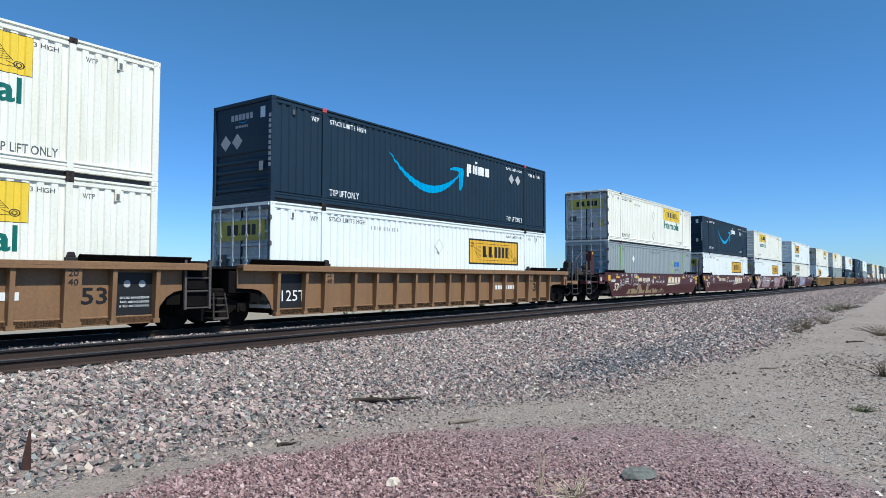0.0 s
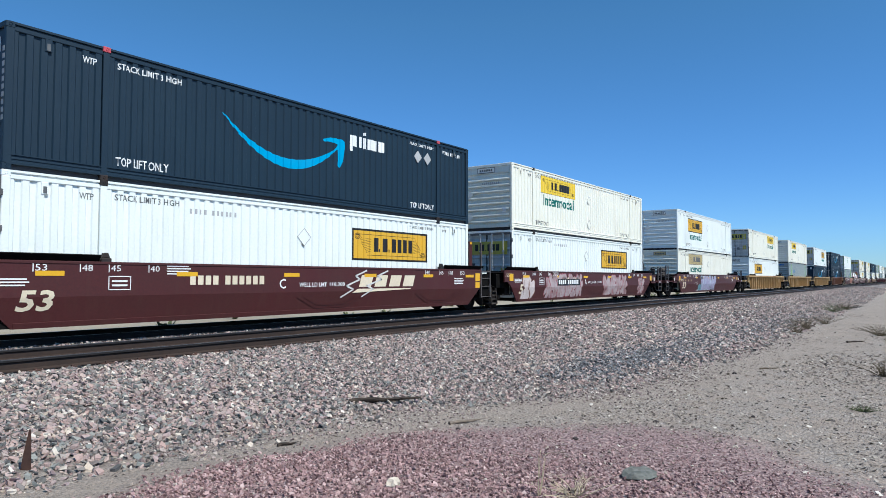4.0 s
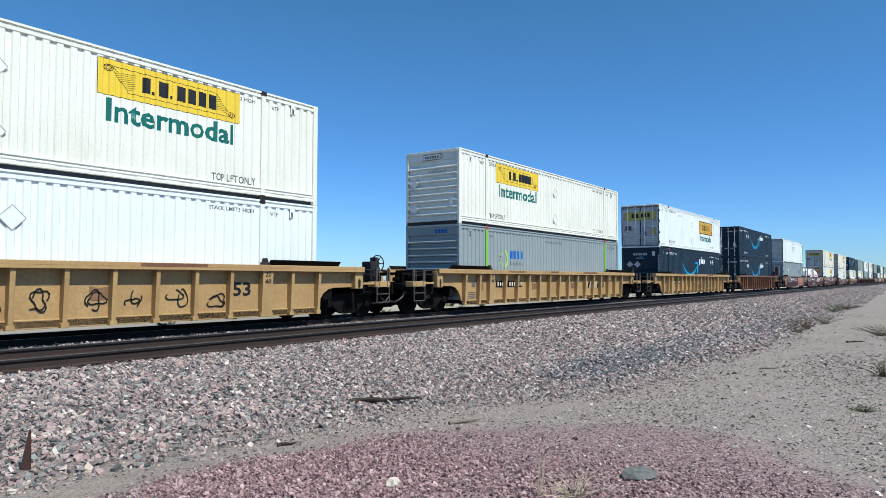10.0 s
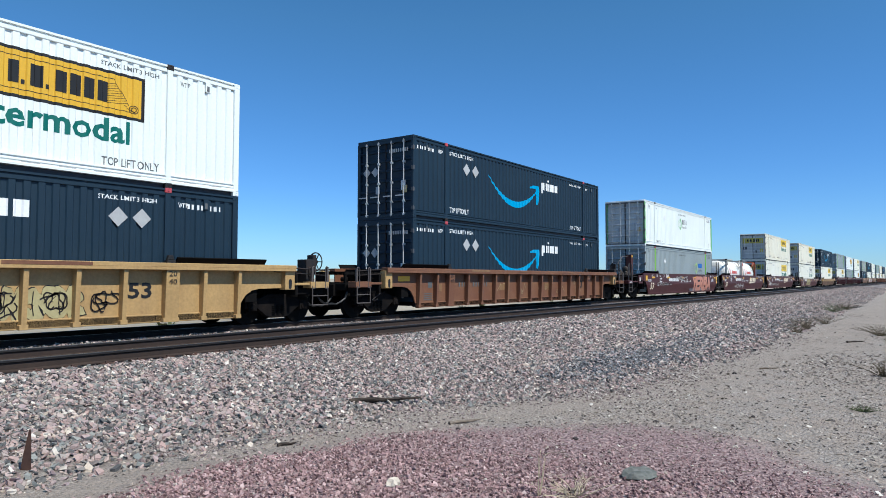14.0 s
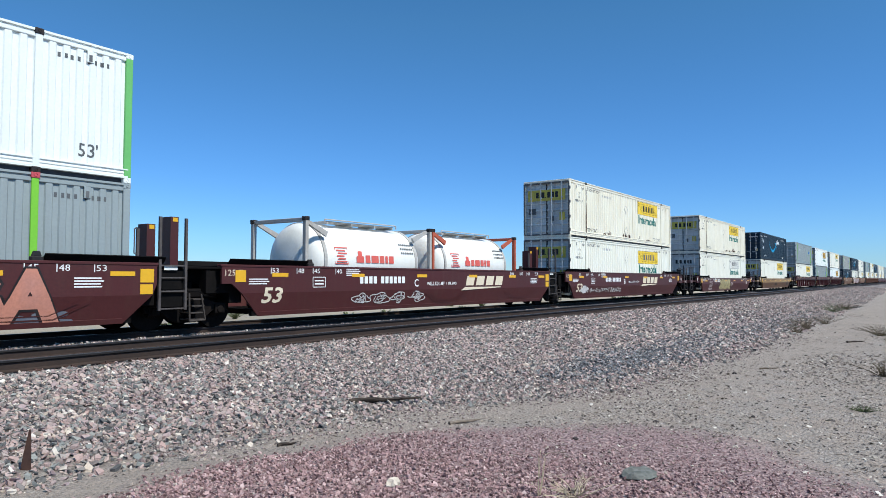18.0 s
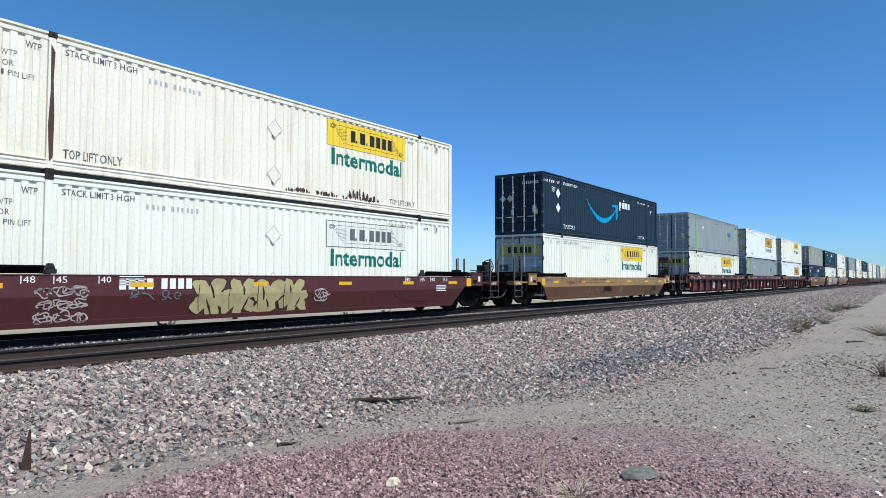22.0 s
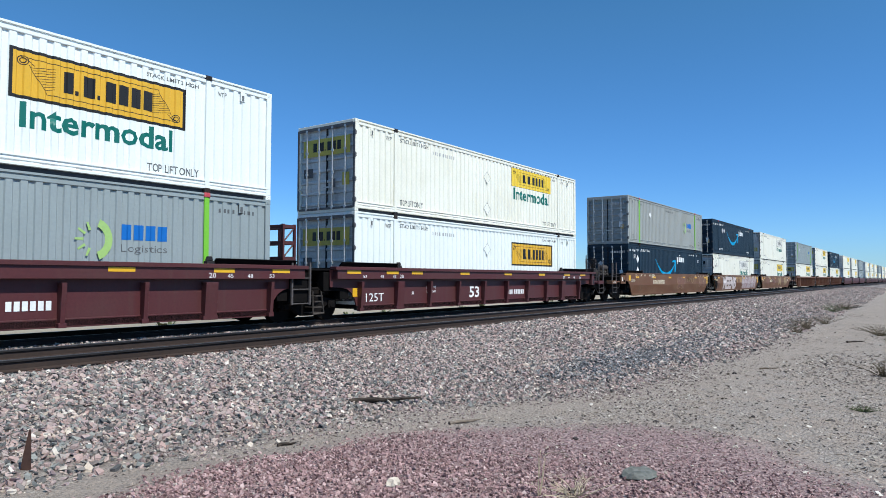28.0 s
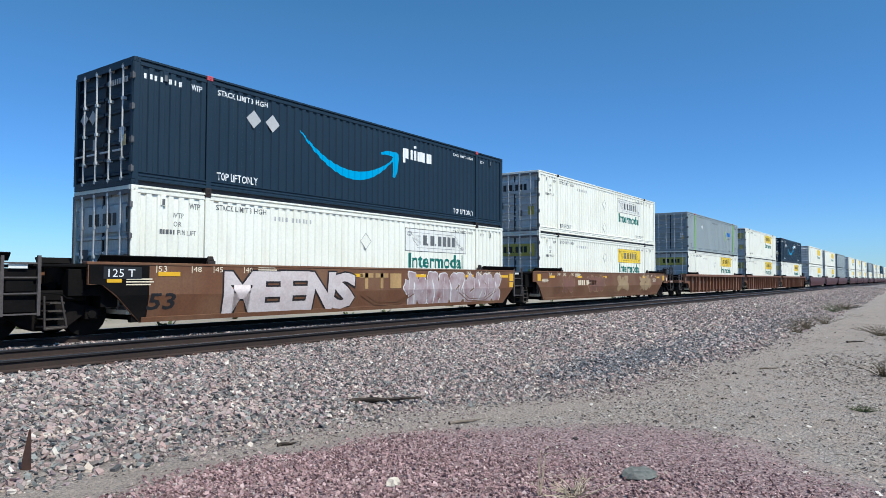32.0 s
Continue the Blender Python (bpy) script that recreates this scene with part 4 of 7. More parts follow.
def bubble_graffiti(car, x0, x1, z0, z1, n, fill, edge, seed, flat_y=None, inner=True):
    """Swollen lobed shapes sprayed side by side, with an outline and dark slits; they spell nothing."""
    rng = random.Random(seed)
    w, h = (x1 - x0) / n, z1 - z0
    lab = "unreadable sprayed graffiti"
    slits = []
    for i in range(n):
        cx, cz = x0 + (i + 0.5) * w, (z0 + z1) / 2
        m, lobes, ph = 40, rng.choice((3, 4, 5, 7)), rng.uniform(0, 6.28)
        lean = rng.uniform(-0.25, 0.25)
        ring = []
        for k in range(m):
            s = k * math.tau / m
            c, d = math.cos(s), math.sin(s)
            q = (abs(c) ** 5 + abs(d) ** 5) ** -0.2
            r = 0.90 + 0.13 * math.sin(lobes * s + ph) + 0.06 * math.sin(2.3 * lobes * s + 2 * ph)
            if math.sin(lobes * s + ph) < -0.93:
                r -= 0.22
            pz = cz + d * q * h * 0.5 * min(r, 1.0)
            ring.append((cx + c * q * w * 0.60 * r + lean * (pz - cz), pz))
        big = [(cx + (x - cx) * 1.08, min(max(cz + (z - cz) * 1.06, 0.20), 1.455)) for x, z in ring]
        small = [(x, min(max(z, 0.20), 1.45)) for x, z in ring]
        part("graffiti_outline", lay_on_skin([big], SPRAY[edge], "graffiti_outline", 0.003 + 0.0015 * (i % 2), flat_y), car, lab)
        part("graffiti_fill", lay_on_skin([small], SPRAY[fill], "graffiti_fill", 0.007 + 0.0015 * (i % 2), flat_y), car, lab)
        if inner:
            for k in range(2):
                sx, sz = cx + rng.uniform(-0.22, 0.22) * w, cz + (0.16 if k else -0.18) * h + rng.uniform(-0.05, 0.05) * h
                ln, tilt = rng.uniform(0.12, 0.26) * h, rng.uniform(-0.6, 0.6)
                slits.append([(sx - ln * tilt - 0.012, sz - ln), (sx - ln * tilt + 0.02, sz - ln), (sx + 0.05 * h, sz), (sx + ln * tilt, sz + ln), (sx - 0.02 * h, sz)])
            slits += ribbon([(cx - 0.36 * w, cz + 0.34 * h), (cx - 0.40 * w, cz), (cx - 0.34 * w, cz - 0.34 * h)], 0.02)
    if slits:
        tagged(part("graffiti_detail", lay_on_skin(slits, SPRAY[edge], "graffiti_detail", 0.0115, flat_y), car), kind="stuff")


def scrawl(car, x0, x1, z0, z1, ink, seed, w=0.022, step=0.11, flat_y=None):
    """A thin hand-drawn tag: loops and zigzags that spell nothing."""
    rng = random.Random(seed)
    pts, polys = [], []
    x = x0
    while x < x1:
        if rng.random() < 0.22 and len(pts) > 2:
            polys += ribbon(pts, w)
            pts = []
            x += step * 0.8
        pts.append((x + rng.uniform(-0.6, 0.6) * step, rng.uniform(z0, z1)))
        if rng.random() < 0.4:
            cx, cz, r = x, rng.uniform(z0 + 0.06, z1 - 0.02), rng.uniform(0.05, 0.10)
            pts += [(cx + r * math.cos(q), cz + r * math.sin(q)) for q in (0.0, 0.9, 1.8, 2.7, 3.6, 4.5, 5.4)]
        x += step
    if len(pts) > 1:
        polys += ribbon(pts, w)
    tagged(part("graffiti_tag", lay_on_skin(polys, SPRAY[ink], "graffiti_tag", 0.012, flat_y), car, "thin sprayed scribble"), kind="stuff")


def sprayed_word(car, text, x0, x1, z0, z1, fill, edge, seed):
    """Fat sprayed letters that crowd one another, each a dark outline under its fill."""
    rng = random.Random(seed)
    w = (x1 - x0) / len(text)

    def glyph(ch, h, wide, mat, bold, x, z, lift, lean):
        bm = bmesh.new()
        bm.from_mesh(letters(ch, h, mat, wide, bold))
        bmesh.ops.bisect_plane(bm, geom=bm.verts[:] + bm.edges[:] + bm.faces[:], plane_co=(0, 0, FOLD - z), plane_no=(0, 0, 1), dist=1e-5)
        for v in bm.verts:
            v.co.x += x + lean * v.co.z
            v.co.z += z
            v.co.y = skin_y(v.co.z) - lift
        me = bpy.data.meshes.new("graffiti_letter")
        bm.to_mesh(me)
        bm.free()
        me.materials.append(mat)
        return me
    for k, ch in enumerate(text):
        x, z = x0 + k * w + rng.uniform(-0.04, 0.04), z0 + rng.uniform(0, 0.06)
        h, lean = z1 - z - rng.uniform(0, 0.06), rng.uniform(-0.12, 0.12)
        part("graffiti_outline", glyph(ch, h, w * 1.30, SPRAY[edge], 0.085, x - 0.12 * w, z, 0.004 + 0.001 * k, lean), car, "dark outline of a sprayed letter")
        part("graffiti_fill", glyph(ch, h - 0.09, w * 1.20, SPRAY[fill], 0.05, x - 0.07 * w, z + 0.045, 0.010 + 0.001 * k, lean), car, "pale fat sprayed letter")


def tag_loops(car, x0, x1, z0, z1, ink, seed, n, w, flat_y=None):
    """A sprayed throw-up outline: wide rounded loops over one another that spell nothing."""
    rng = random.Random(seed)
    polys = []
    for k in range(n):
        wide, high = x1 - x0, z1 - z0
        cx, cz = x0 + wide * rng.uniform(0.32, 0.68), z0 + high * rng.uniform(0.36, 0.64)
        rx, rz, ph = rng.uniform(0.14, 0.34) * wide, rng.uniform(0.16, 0.30) * high, rng.uniform(0, 6.28)
        span, fold = rng.uniform(3.8, 6.0), rng.uniform(0.1, 0.35)
        pts = []
        for j in range(17):
            a = ph + span * j / 16
            r = 1 + fold * math.sin(3 * a + ph)
            pts.append((cx + rx * r * math.cos(a), cz + rz * r * math.sin(a)))
        polys += ribbon(pts, w)
    tagged(part("graffiti_tag", lay_on_skin(polys, SPRAY[ink], "graffiti_tag", 0.012, flat_y), car, "sprayed outline of rounded loops"), kind="stuff")


def flat_part(name, mesh, car, x, z, y=-1.535, label=""):
    return part(name, mesh, car, label, at=(x, y, z))


def handled_post(x, lean, h):
    """A flat upright with a looped grab rod beside it."""
    def make():
        r = 0.10 * lean
        return (Shape().box(-0.032, 0.032, -0.028, 0.028, 0.98, h)
                .path([(0, -0.02, h - 0.62), (r, -0.03, h - 0.60), (r, -0.03, h - 0.02), (r * 0.5, -0.03, h + 0.02), (0, -0.02, h - 0.01)], 0.014).mesh("end_post", POST_STEEL))
    return kept(("hpost", lean, h), make)


def rigging(side, kind, seed, d0, d1):
    """Levers, pipes, brackets and valves crowded under and on the end deck."""
    rng = random.Random(seed)
    X = (lambda d: -d) if side < 0 else (lambda d: BOX_L + d)
    out = []
    for k in range(16):
        s = Shape()
        d, y, z = rng.uniform(d0, d1), rng.uniform(-1.30, 0.9), rng.uniform(0.58, 1.28)
        pick = k % 4
        if pick == 0:
            w, h = rng.uniform(0.05, 0.2), rng.uniform(0.06, 0.2)
            s.box(X(d) - w, X(d) + w, y - 0.1, y + 0.1, z - h / 2, z + h / 2)
            s.lathe([(-0.12, w * 0.6), (-0.1, w * 0.7)], (X(d), y, z), "y", 8)
        elif pick == 1:
            pts = [(X(d), y, z)]
            for _ in range(4):
                d = min(max(d + rng.uniform(-0.4, 0.4), d0), d1)
                pts.append((X(d), y + rng.uniform(-0.15, 0.15), z + rng.uniform(-0.22, 0.18)))
            s.path(pts, rng.uniform(0.012, 0.022))
        elif pick == 2:
            s.prism([(X(d) - 0.16, z - 0.12), (X(d) + 0.16, z - 0.02), (X(d) + 0.13, z + 0.06), (X(d) - 0.12, z + 0.1)], y - 0.02, y + 0.02)
            s.lathe([(-0.03, 0.05), (0.03, 0.05)], (X(d), y, z), "y", 8)
        else:
            s.lathe([(-0.17, 0.06), (-0.15, 0.085), (0.15, 0.085), (0.17, 0.06)], (X(d), y, z), rng.choice("xyz"), 10)
        out.append(s)
    return out


def end_gear(car, paint, side, kind, wheel, posts=True, smooth=True, pipe=False):
    """Deck, steps, grab irons and coupler of one end. side: -1 at x = 0, +1 at the other end."""
    X = (lambda d: -d) if side < 0 else (lambda d: BOX_L + d)
    pm = paint.name

    def bx(a, b):
        return sorted((X(a), X(b)))
    key = (side, pm, kind, smooth)
    reach = 3.05 if kind == "coupler" else 1.45
    dark_red = paint in (MAROON, MAROON_DARK)
    part("end_deck", kept(("deck", *key), lambda: Shape().box(*bx(0.55, reach - 0.25), -1.02, 1.02, 0.98, 1.05).mesh("end_deck", GRIME, 0.01)), car)
    part("end_bulkhead", kept(("bulk", *key), lambda: Shape().box(*bx(0.25, 0.62), -1.30, 1.30, 0.55, 1.50).mesh("end_bulkhead", GRIME, 0.01)), car)
    part("centre_sill", kept(("csill", *key), lambda: Shape().box(*bx(-0.2, reach), -0.34, 0.34, 0.66, 0.98).mesh("centre_sill", GRIME, 0.02)), car)
    posts = posts and dark_red and smooth and (kind == "joint" or side < 0)
    for k, sh in enumerate(rigging(side, kind, 11 if side < 0 else 12, 0.5, 2.75) if kind == "coupler" else ()):
        part("brake_rigging", kept(("rig", side, k), lambda: sh.mesh("brake_rigging", (GRIME, CAST, IRON)[k % 3])), car)
    if kind == "coupler":
        part("coupler", kept(("coup", side), lambda: Shape().box(*bx(3.05, 3.52), -0.10, 0.10, 0.74, 0.93).box(*bx(3.40, 3.66), -0.16, 0.14, 0.70, 0.98)
                             .mesh("coupler", IRON, 0.02)), car)
        part("draft_gear", kept(("draft", side), lambda: Shape().box(*bx(2.55, 3.12), -0.62, 0.62, 0.62, 1.0).box(*bx(2.8, 3.05), -1.05, 1.05, 0.80, 1.02)
                                .mesh("draft_gear", GRIME, 0.02)), car)

        def hose(y, sag):
            return Shape().path([(X(2.95), y, 0.78), (X(3.08), y - 0.02, 0.56), (X(3.25), y, 0.40 - sag), (X(3.45), y + 0.01, 0.33 - sag), (X(3.66), y + 0.03, 0.36 - sag)], 0.03).mesh("air_hose", BLACK)
        for y, sag in ((-0.45, 0.0), (-1.05, -0.06)):
            part("air_hose", kept(("hose", side, y), lambda: hose(y, sag)), car)
        a0, a1 = (2.85, 3.40) if smooth and dark_red and side < 0 else (2.40, 3.0)
        for y in (-1, 1):
            part("side_ledge", kept(("ledge", *key, y), lambda: Shape().box(*bx(a0 - 0.06, a1 + 0.05), *sorted((1.50 * y, 1.16 * y)), 0.90, 1.08).box(*bx(1.80, a0 - 0.06), *sorted((1.46 * y, 1.36 * y)), 0.98, 1.05).mesh("side_ledge", paint, 0.01)), car)
            part("ledge_bracket", kept(("bracket", side, y), lambda: Shape().box(*bx(1.82, 1.92), *sorted((1.44 * y, 1.0 * y)), 0.70, 1.30)
                                       .box(*bx(1.82, a1), *sorted((1.3 * y, 1.1 * y)), 0.72, 0.90).mesh("ledge_bracket", GRIME, 0.01)), car)
            for a, lean in ((a0, 1), (a1, -1)):
                part("end_post", handled_post(a, lean * side, 1.50 if paint in (CAR_YELLOW, CAR_RUST) else 2.06 if side < 0 else 1.96), car, "upright post with a looped grab rod", at=(X(a), 1.47 * y, 0))
            part("sill_step", kept(("step", side, y, a0), lambda: Shape().path([(X(a1), 1.5 * y, 0.95), (X(a1), 1.5 * y, 0.42), (X(a0), 1.5 * y, 0.42), (X(a0), 1.5 * y, 0.95)], 0.018)
                                   .rod((X(a1), 1.5 * y, 0.68), (X(a0), 1.5 * y, 0.68), 0.016).mesh("sill_step", POST_STEEL)), car)
            part("side_rail", kept(("srail", side, y), lambda: Shape().rod((X(1.1), 1.40 * y, 1.50), (X(a1), 1.42 * y, 1.40), 0.018).rod((X(1.1), 1.36 * y, 1.36), (X(a1), 1.38 * y, 1.26), 0.014)
                                   .mesh("side_rail", CAST)), car)
            if smooth:
                part("end_panel", kept(("epan", *key, y), lambda: Shape().box(*bx(1.025, 1.80), *sorted((1.50 * y, 1.46 * y)), 0.90, 1.40).box(*bx(1.03, 1.80), *sorted((1.525 * y, 1.50 * y)), 1.36, 1.40)
                                       .box(*bx(1.03, 1.80), *sorted((1.525 * y, 1.50 * y)), 0.90, 0.94).box(*bx(1.76, 1.80), *sorted((1.525 * y, 1.50 * y)), 0.94, 1.36)
                                       .mesh("end_panel", paint, 0.008)), car)
        if smooth:
            part("sticker", plate(0, 0.14, 0, 0.20, PALE_SIGN), car, "pale data sticker", at=(X(1.55) - 0.07, -1.505, 1.06))
            # flat dark plate paints in the shade inside the panel's slot
            part("slot", plate(0, 0.26, 0, 0.12, GRIME), car, at=(X(1.25) - 0.13, -1.505, 1.0))

        def walk_grid():
            s = Shape()
            for k in range(9):
                a = 1.0 + k * 0.22
                s.box(*bx(a, a + 0.15), -0.95, 0.95, 1.36, 1.39)
            s.box(*bx(0.9, 3.0), -0.97, -0.90, 1.30, 1.36).box(*bx(0.9, 3.0), 0.90, 0.97, 1.30, 1.36)
            for a in (1.0, 2.9):
                for y in (-0.93, 0.93):
                    s.box(*bx(a, a + 0.06), y - 0.03, y + 0.03, 1.0, 1.32)
            return s.mesh("walkway", GRIME)
        part("walkway", kept(("wgrid", side), walk_grid), car, "dark slatted crossover platform")
        if side < 0 and paint not in (CAR_YELLOW, CAR_RUST, CAR_GOLD, MAROON_DARK):
            # air tank and valves on the deck
            d0, d1 = (0.95, 1.75) if dark_red else (1.75, 2.60)
            part("air_reservoir", kept(("res", d0), lambda: Shape().lathe([(X(d1), 0.06), (X(d1) + 0.03, 0.15), (X(d0) - 0.03, 0.15), (X(d0), 0.06)], (0, -0.6, 1.80), "x", 16)
                                       .box(*bx(d0 + 0.12, d0 + 0.18), -0.75, -0.45, 1.3, 1.75).box(*bx(d1 - 0.18, d1 - 0.12), -0.75, -0.45, 1.3, 1.75).mesh("air_reservoir", DUSTY_STEEL, 0.005)), car)
            part("gusset", kept(("gus", d1), lambda: Shape().prism([(X(d1 + 0.08), 1.05), (X(d1 + 0.75), 1.05), (X(d1 + 0.72), 1.75), (X(d1 + 0.60), 1.75), (X(d1 + 0.08), 1.50)], -0.62, -0.58)
                                .mesh("gusset", DUSTY_STEEL)), car)

            def valves():
                s = Shape()
                for k in range(7):
                    s.lathe([(-0.12, 0.05), (-0.08, 0.08), (0.06, 0.08), (0.1, 0.04)], (X(d1 - 0.2 + 0.11 * k), -0.88 + 0.05 * (k % 2), 1.42 + 0.07 * (k % 3)), "yzx"[k % 3], 10)
                return s.mesh("valve_group", DUSTY_STEEL)
            part("valve_group", kept(("valves", d1), valves), car)
        elif side > 0:
            if paint is MAROON_DARK and not smooth:
                part("mast", kept("mast", lambda: Shape().box(-0.04, 0.04, -0.035, 0.035, 1.0, 2.25).path([(0.05, 0, 1.9), (0.05, 0, 2.45), (-0.05, 0, 2.45), (-0.05, 0, 1.9)], 0.014)
                                  .path([(-0.04, -0.03, 2.1), (-0.22, -0.3, 2.0), (-0.3, -0.42, 1.2)], 0.014).mesh("mast", POST_STEEL)), car, at=(X(2.95), -0.55, 0))
            part("gear_box", kept("gearbox", lambda: Shape().box(-0.16, 0.14, -0.2, 0.2, 1.05, 1.72).box(-0.1, 0.1, -0.26, 0.26, 1.2, 1.5).mesh("gear_box", CAST, 0.02)), car, at=(X(2.6), -1.0, 0))
        if pipe:
            b, c = (3.1, 0.74) if side < 0 else (1.75, 0.6)
            part("bent_pipe", kept(("bpipe", side), lambda: Shape().path([(X(b), -0.75, 1.0), (X(b), -0.75, 2.05), (X(b - 0.06), -0.75, 2.2), (X(b - 0.9 * c), -0.75, 2.2 + 0.42 * c), (X(b - 2.2 * c), -0.75, 2.2 + 0.5 * c)], 0.025)
                                   .mesh("bent_pipe", POST_STEEL)), car)
            if side < 0:
                gp = part("guide_post", kept("lone_gpost", lambda: Shape().box(X(1.45), X(1.12), -0.92, -0.89, 1.05, 2.66).box(X(1.45), X(1.42), -0.89, -0.60, 1.05, 2.66)
                                                 .box(X(1.15), X(1.12), -0.89, -0.60, 1.05, 2.66).mesh("guide_post", paint)), car)
                part("patch", plate(0, 0.16, 0, 0.12, REFLECT), gp, at=(X(1.36), -0.922, 2.50))
        if wheel:
            wy, wz, wd = (-1.0, 1.66 if smooth or paint is CAR_YELLOW else 1.84, 2.98) if side > 0 else (-0.35, 2.08, 3.12)

            def bwheel():
                s = Shape()
                n = 20
                c = (X(wd), wy, wz)
                s.path([(c[0], c[1] + 0.27 * math.cos(k * math.tau / n), c[2] + 0.27 * math.sin(k * math.tau / n)) for k in range(n + 1)], 0.018)
                for k in range(6):
                    a = k * math.tau / 6
                    s.rod(c, (c[0], c[1] + 0.27 * math.cos(a), c[2] + 0.27 * math.sin(a)), 0.014)
                s.lathe([(c[0] - 0.08, 0.10), (c[0] + 0.02, 0.08)], (0, c[1], c[2]), "x", 14)
                return s.mesh("brake_wheel", CAST)
            part("brake_wheel", kept(("bw", side, wz), bwheel), car, "spoked hand brake wheel")
            part("brake_stand", kept(("bst", side, wz), lambda: Shape().box(*bx(wd - 0.22, wd - 0.08), wy - 0.14, wy + 0.14, wz - 0.3, wz + 0.2).box(*bx(wd - 0.2, wd - 0.1), wy - 0.05, wy + 0.07, 1.0, wz - 0.3)
                                     .mesh("brake_stand", CAST, 0.02)), car)
        if not smooth and paint is MAROON_DARK:
            def tower():
                s = Shape()
                for y in (-0.35, -0.06, 0.06, 0.29):
                    s.box(-0.14, -0.11, y, y + 0.06, 1.0, 2.5)
                for z in (1.55, 1.98, 2.35):
                    s.box(-0.138, -0.112, -0.35, 0.35, z, z + 0.09)
                s.box(-0.14, 0.14, -0.35, 0.35, 2.47, 2.74)
                for y in (-0.35, 0.32):
                    s.box(-0.11, -0.05, y, y + 0.03, 1.0, 2.5).box(0.08, 0.14, y, y + 0.03, 1.0, 2.5)
                    for z in (1.5, 1.95, 2.3):
                        s.box(-0.06, 0.09, y + 0.002, y + 0.028, z, z + 0.12)
                return s.mesh("guide_tower", paint)
            tw = part("guide_tower", kept(("tower", pm), tower), car, "lattice steel guide tower", at=(X(1.78), 0, 0))
            part("patch", plate(0, 0.12, 0, 0.14, CAR_YELLOW), tw, at=(-0.02, -0.355, 2.54))
        add_truck(car, X(COUPLED))
    else:
        if side > 0:
            tall = 2.58 if dark_red and smooth else 1.62

            def ladder():
                s = Shape()
                for a in (0.62, 1.28):
                    s.box(X(a) - 0.03, X(a) + 0.03, -1.49, -1.43, 0.44, tall)
                for z in (0.46, 0.86, 1.17, 1.45):
                    s.box(X(0.62), X(1.28), -1.48, -1.44, z, z + 0.03)
                return s.mesh("ladder", POST_STEEL)
            part("ladder", kept(("lad", tall), ladder), car, "grey steel end ladder between two uprights")
            part("ladder_box", kept("lbox", lambda: Shape().box(X(0.60), X(1.30), -1.40, -1.0, 0.50, 1.36).box(X(0.7), X(1.2), -1.44, -1.40, 0.90, 1.14).mesh("ladder_box", GRIME, 0.015)), car)
            part("sticker", plate(0, 0.34, 0, 0.10, PALE_SIGN), car, "pale plate", at=(X(0.74), -1.445, 1.36))

            def stair():
                s = Shape()
                for k in range(4):
                    s.box(X(1.40 + 0.03 * k), X(1.84 - 0.02 * k), -1.48, -1.10, 0.18 + k * 0.16, 0.21 + k * 0.16)
                s.path([(X(1.38), -1.48, 0.82), (X(1.40), -1.48, 0.16), (X(1.82), -1.48, 0.18), (X(1.70), -1.48, 0.80)], 0.022)
                return s.mesh("step_grid", DUSTY_STEEL)
            part("step_grid", kept(("stair", side), stair), car)
            part("joint_casting", kept(("jcast", side), lambda: Shape().box(*bx(1.1, 2.1), -0.42, 0.42, 0.60, 1.0).box(*bx(1.2, 2.4), -1.1, 1.1, 0.70, 0.92).mesh("joint_casting", IRON, 0.03)), car)
            for k, sh in enumerate(rigging(side, kind, 13, 0.7, 2.3)):
                part("brake_rigging", kept(("jrig", k), lambda: sh.mesh("brake_rigging", (GRIME, CAST, IRON)[k % 3])), car)
            if paint is MAROON_DARK and not smooth:
                def frame_of_bars():
                    m = Shape()
                    for d in (0.95, 1.38):
                        for y in (-0.7, -0.06, 0.62):
                            m.box(X(d), X(d + 0.06), y, y + 0.08, 1.0, 2.74)
                        for z in (1.7, 2.15, 2.62):
                            m.box(X(d) + 0.005, X(d + 0.055), -0.62, 0.62, z, z + 0.10)
                    for z in (1.7, 2.15, 2.62):
                        m.box(X(1.01), X(1.38), -0.695, -0.63, z, z + 0.10)
                    m.rod((X(0.98), -0.66, 1.75), (X(1.41), -0.66, 2.2), 0.025).rod((X(0.98), -0.66, 2.2), (X(1.41), -0.66, 2.65), 0.025)
                    return m.mesh("guide_frame", paint)
                part("guide_frame", kept("gframe", frame_of_bars), car, "maroon lattice steel guide frame")
            if posts:
                for d, h in ((1.12, 2.50), (1.75, 2.72)):
                    gp = part("guide_post", kept(("gpost", pm, h), lambda: Shape().box(-0.11, -0.08, -0.2, 0.2, 1.0, h).box(-0.08, 0.11, -0.2, -0.17, 1.0, h).box(-0.08, 0.11, 0.17, 0.2, 1.0, h)
                                              .mesh("guide_post", paint)), car, at=(X(d), -0.05, 0))
                    part("patch", plate(0, 0.13, 0, 0.10, REFLECT), gp, at=(-0.05, -0.202, h - 0.12))
                part("end_post", handled_post(0, -1, 2.36), car, "upright post with a looped grab rod", at=(X(0.72), -0.35, 0))
        if side < 0:
            part("walkway", kept("jwalk", lambda: Shape().box(X(1.95), X(0.5), -1.25, 0.6, 1.40, 1.46).box(X(1.9), X(1.82), -1.2, -1.1, 0.95, 1.40).box(X(1.2), X(1.12), -1.2, -1.1, 0.95, 1.40)
                                 .box(X(1.3), X(0.5), -1.3, -1.0, 0.8, 1.36).mesh("walkway", GRIME, 0.01)), car, "dark platform over the joint")
        if side > 0:
            add_truck(car, X(JOINT))


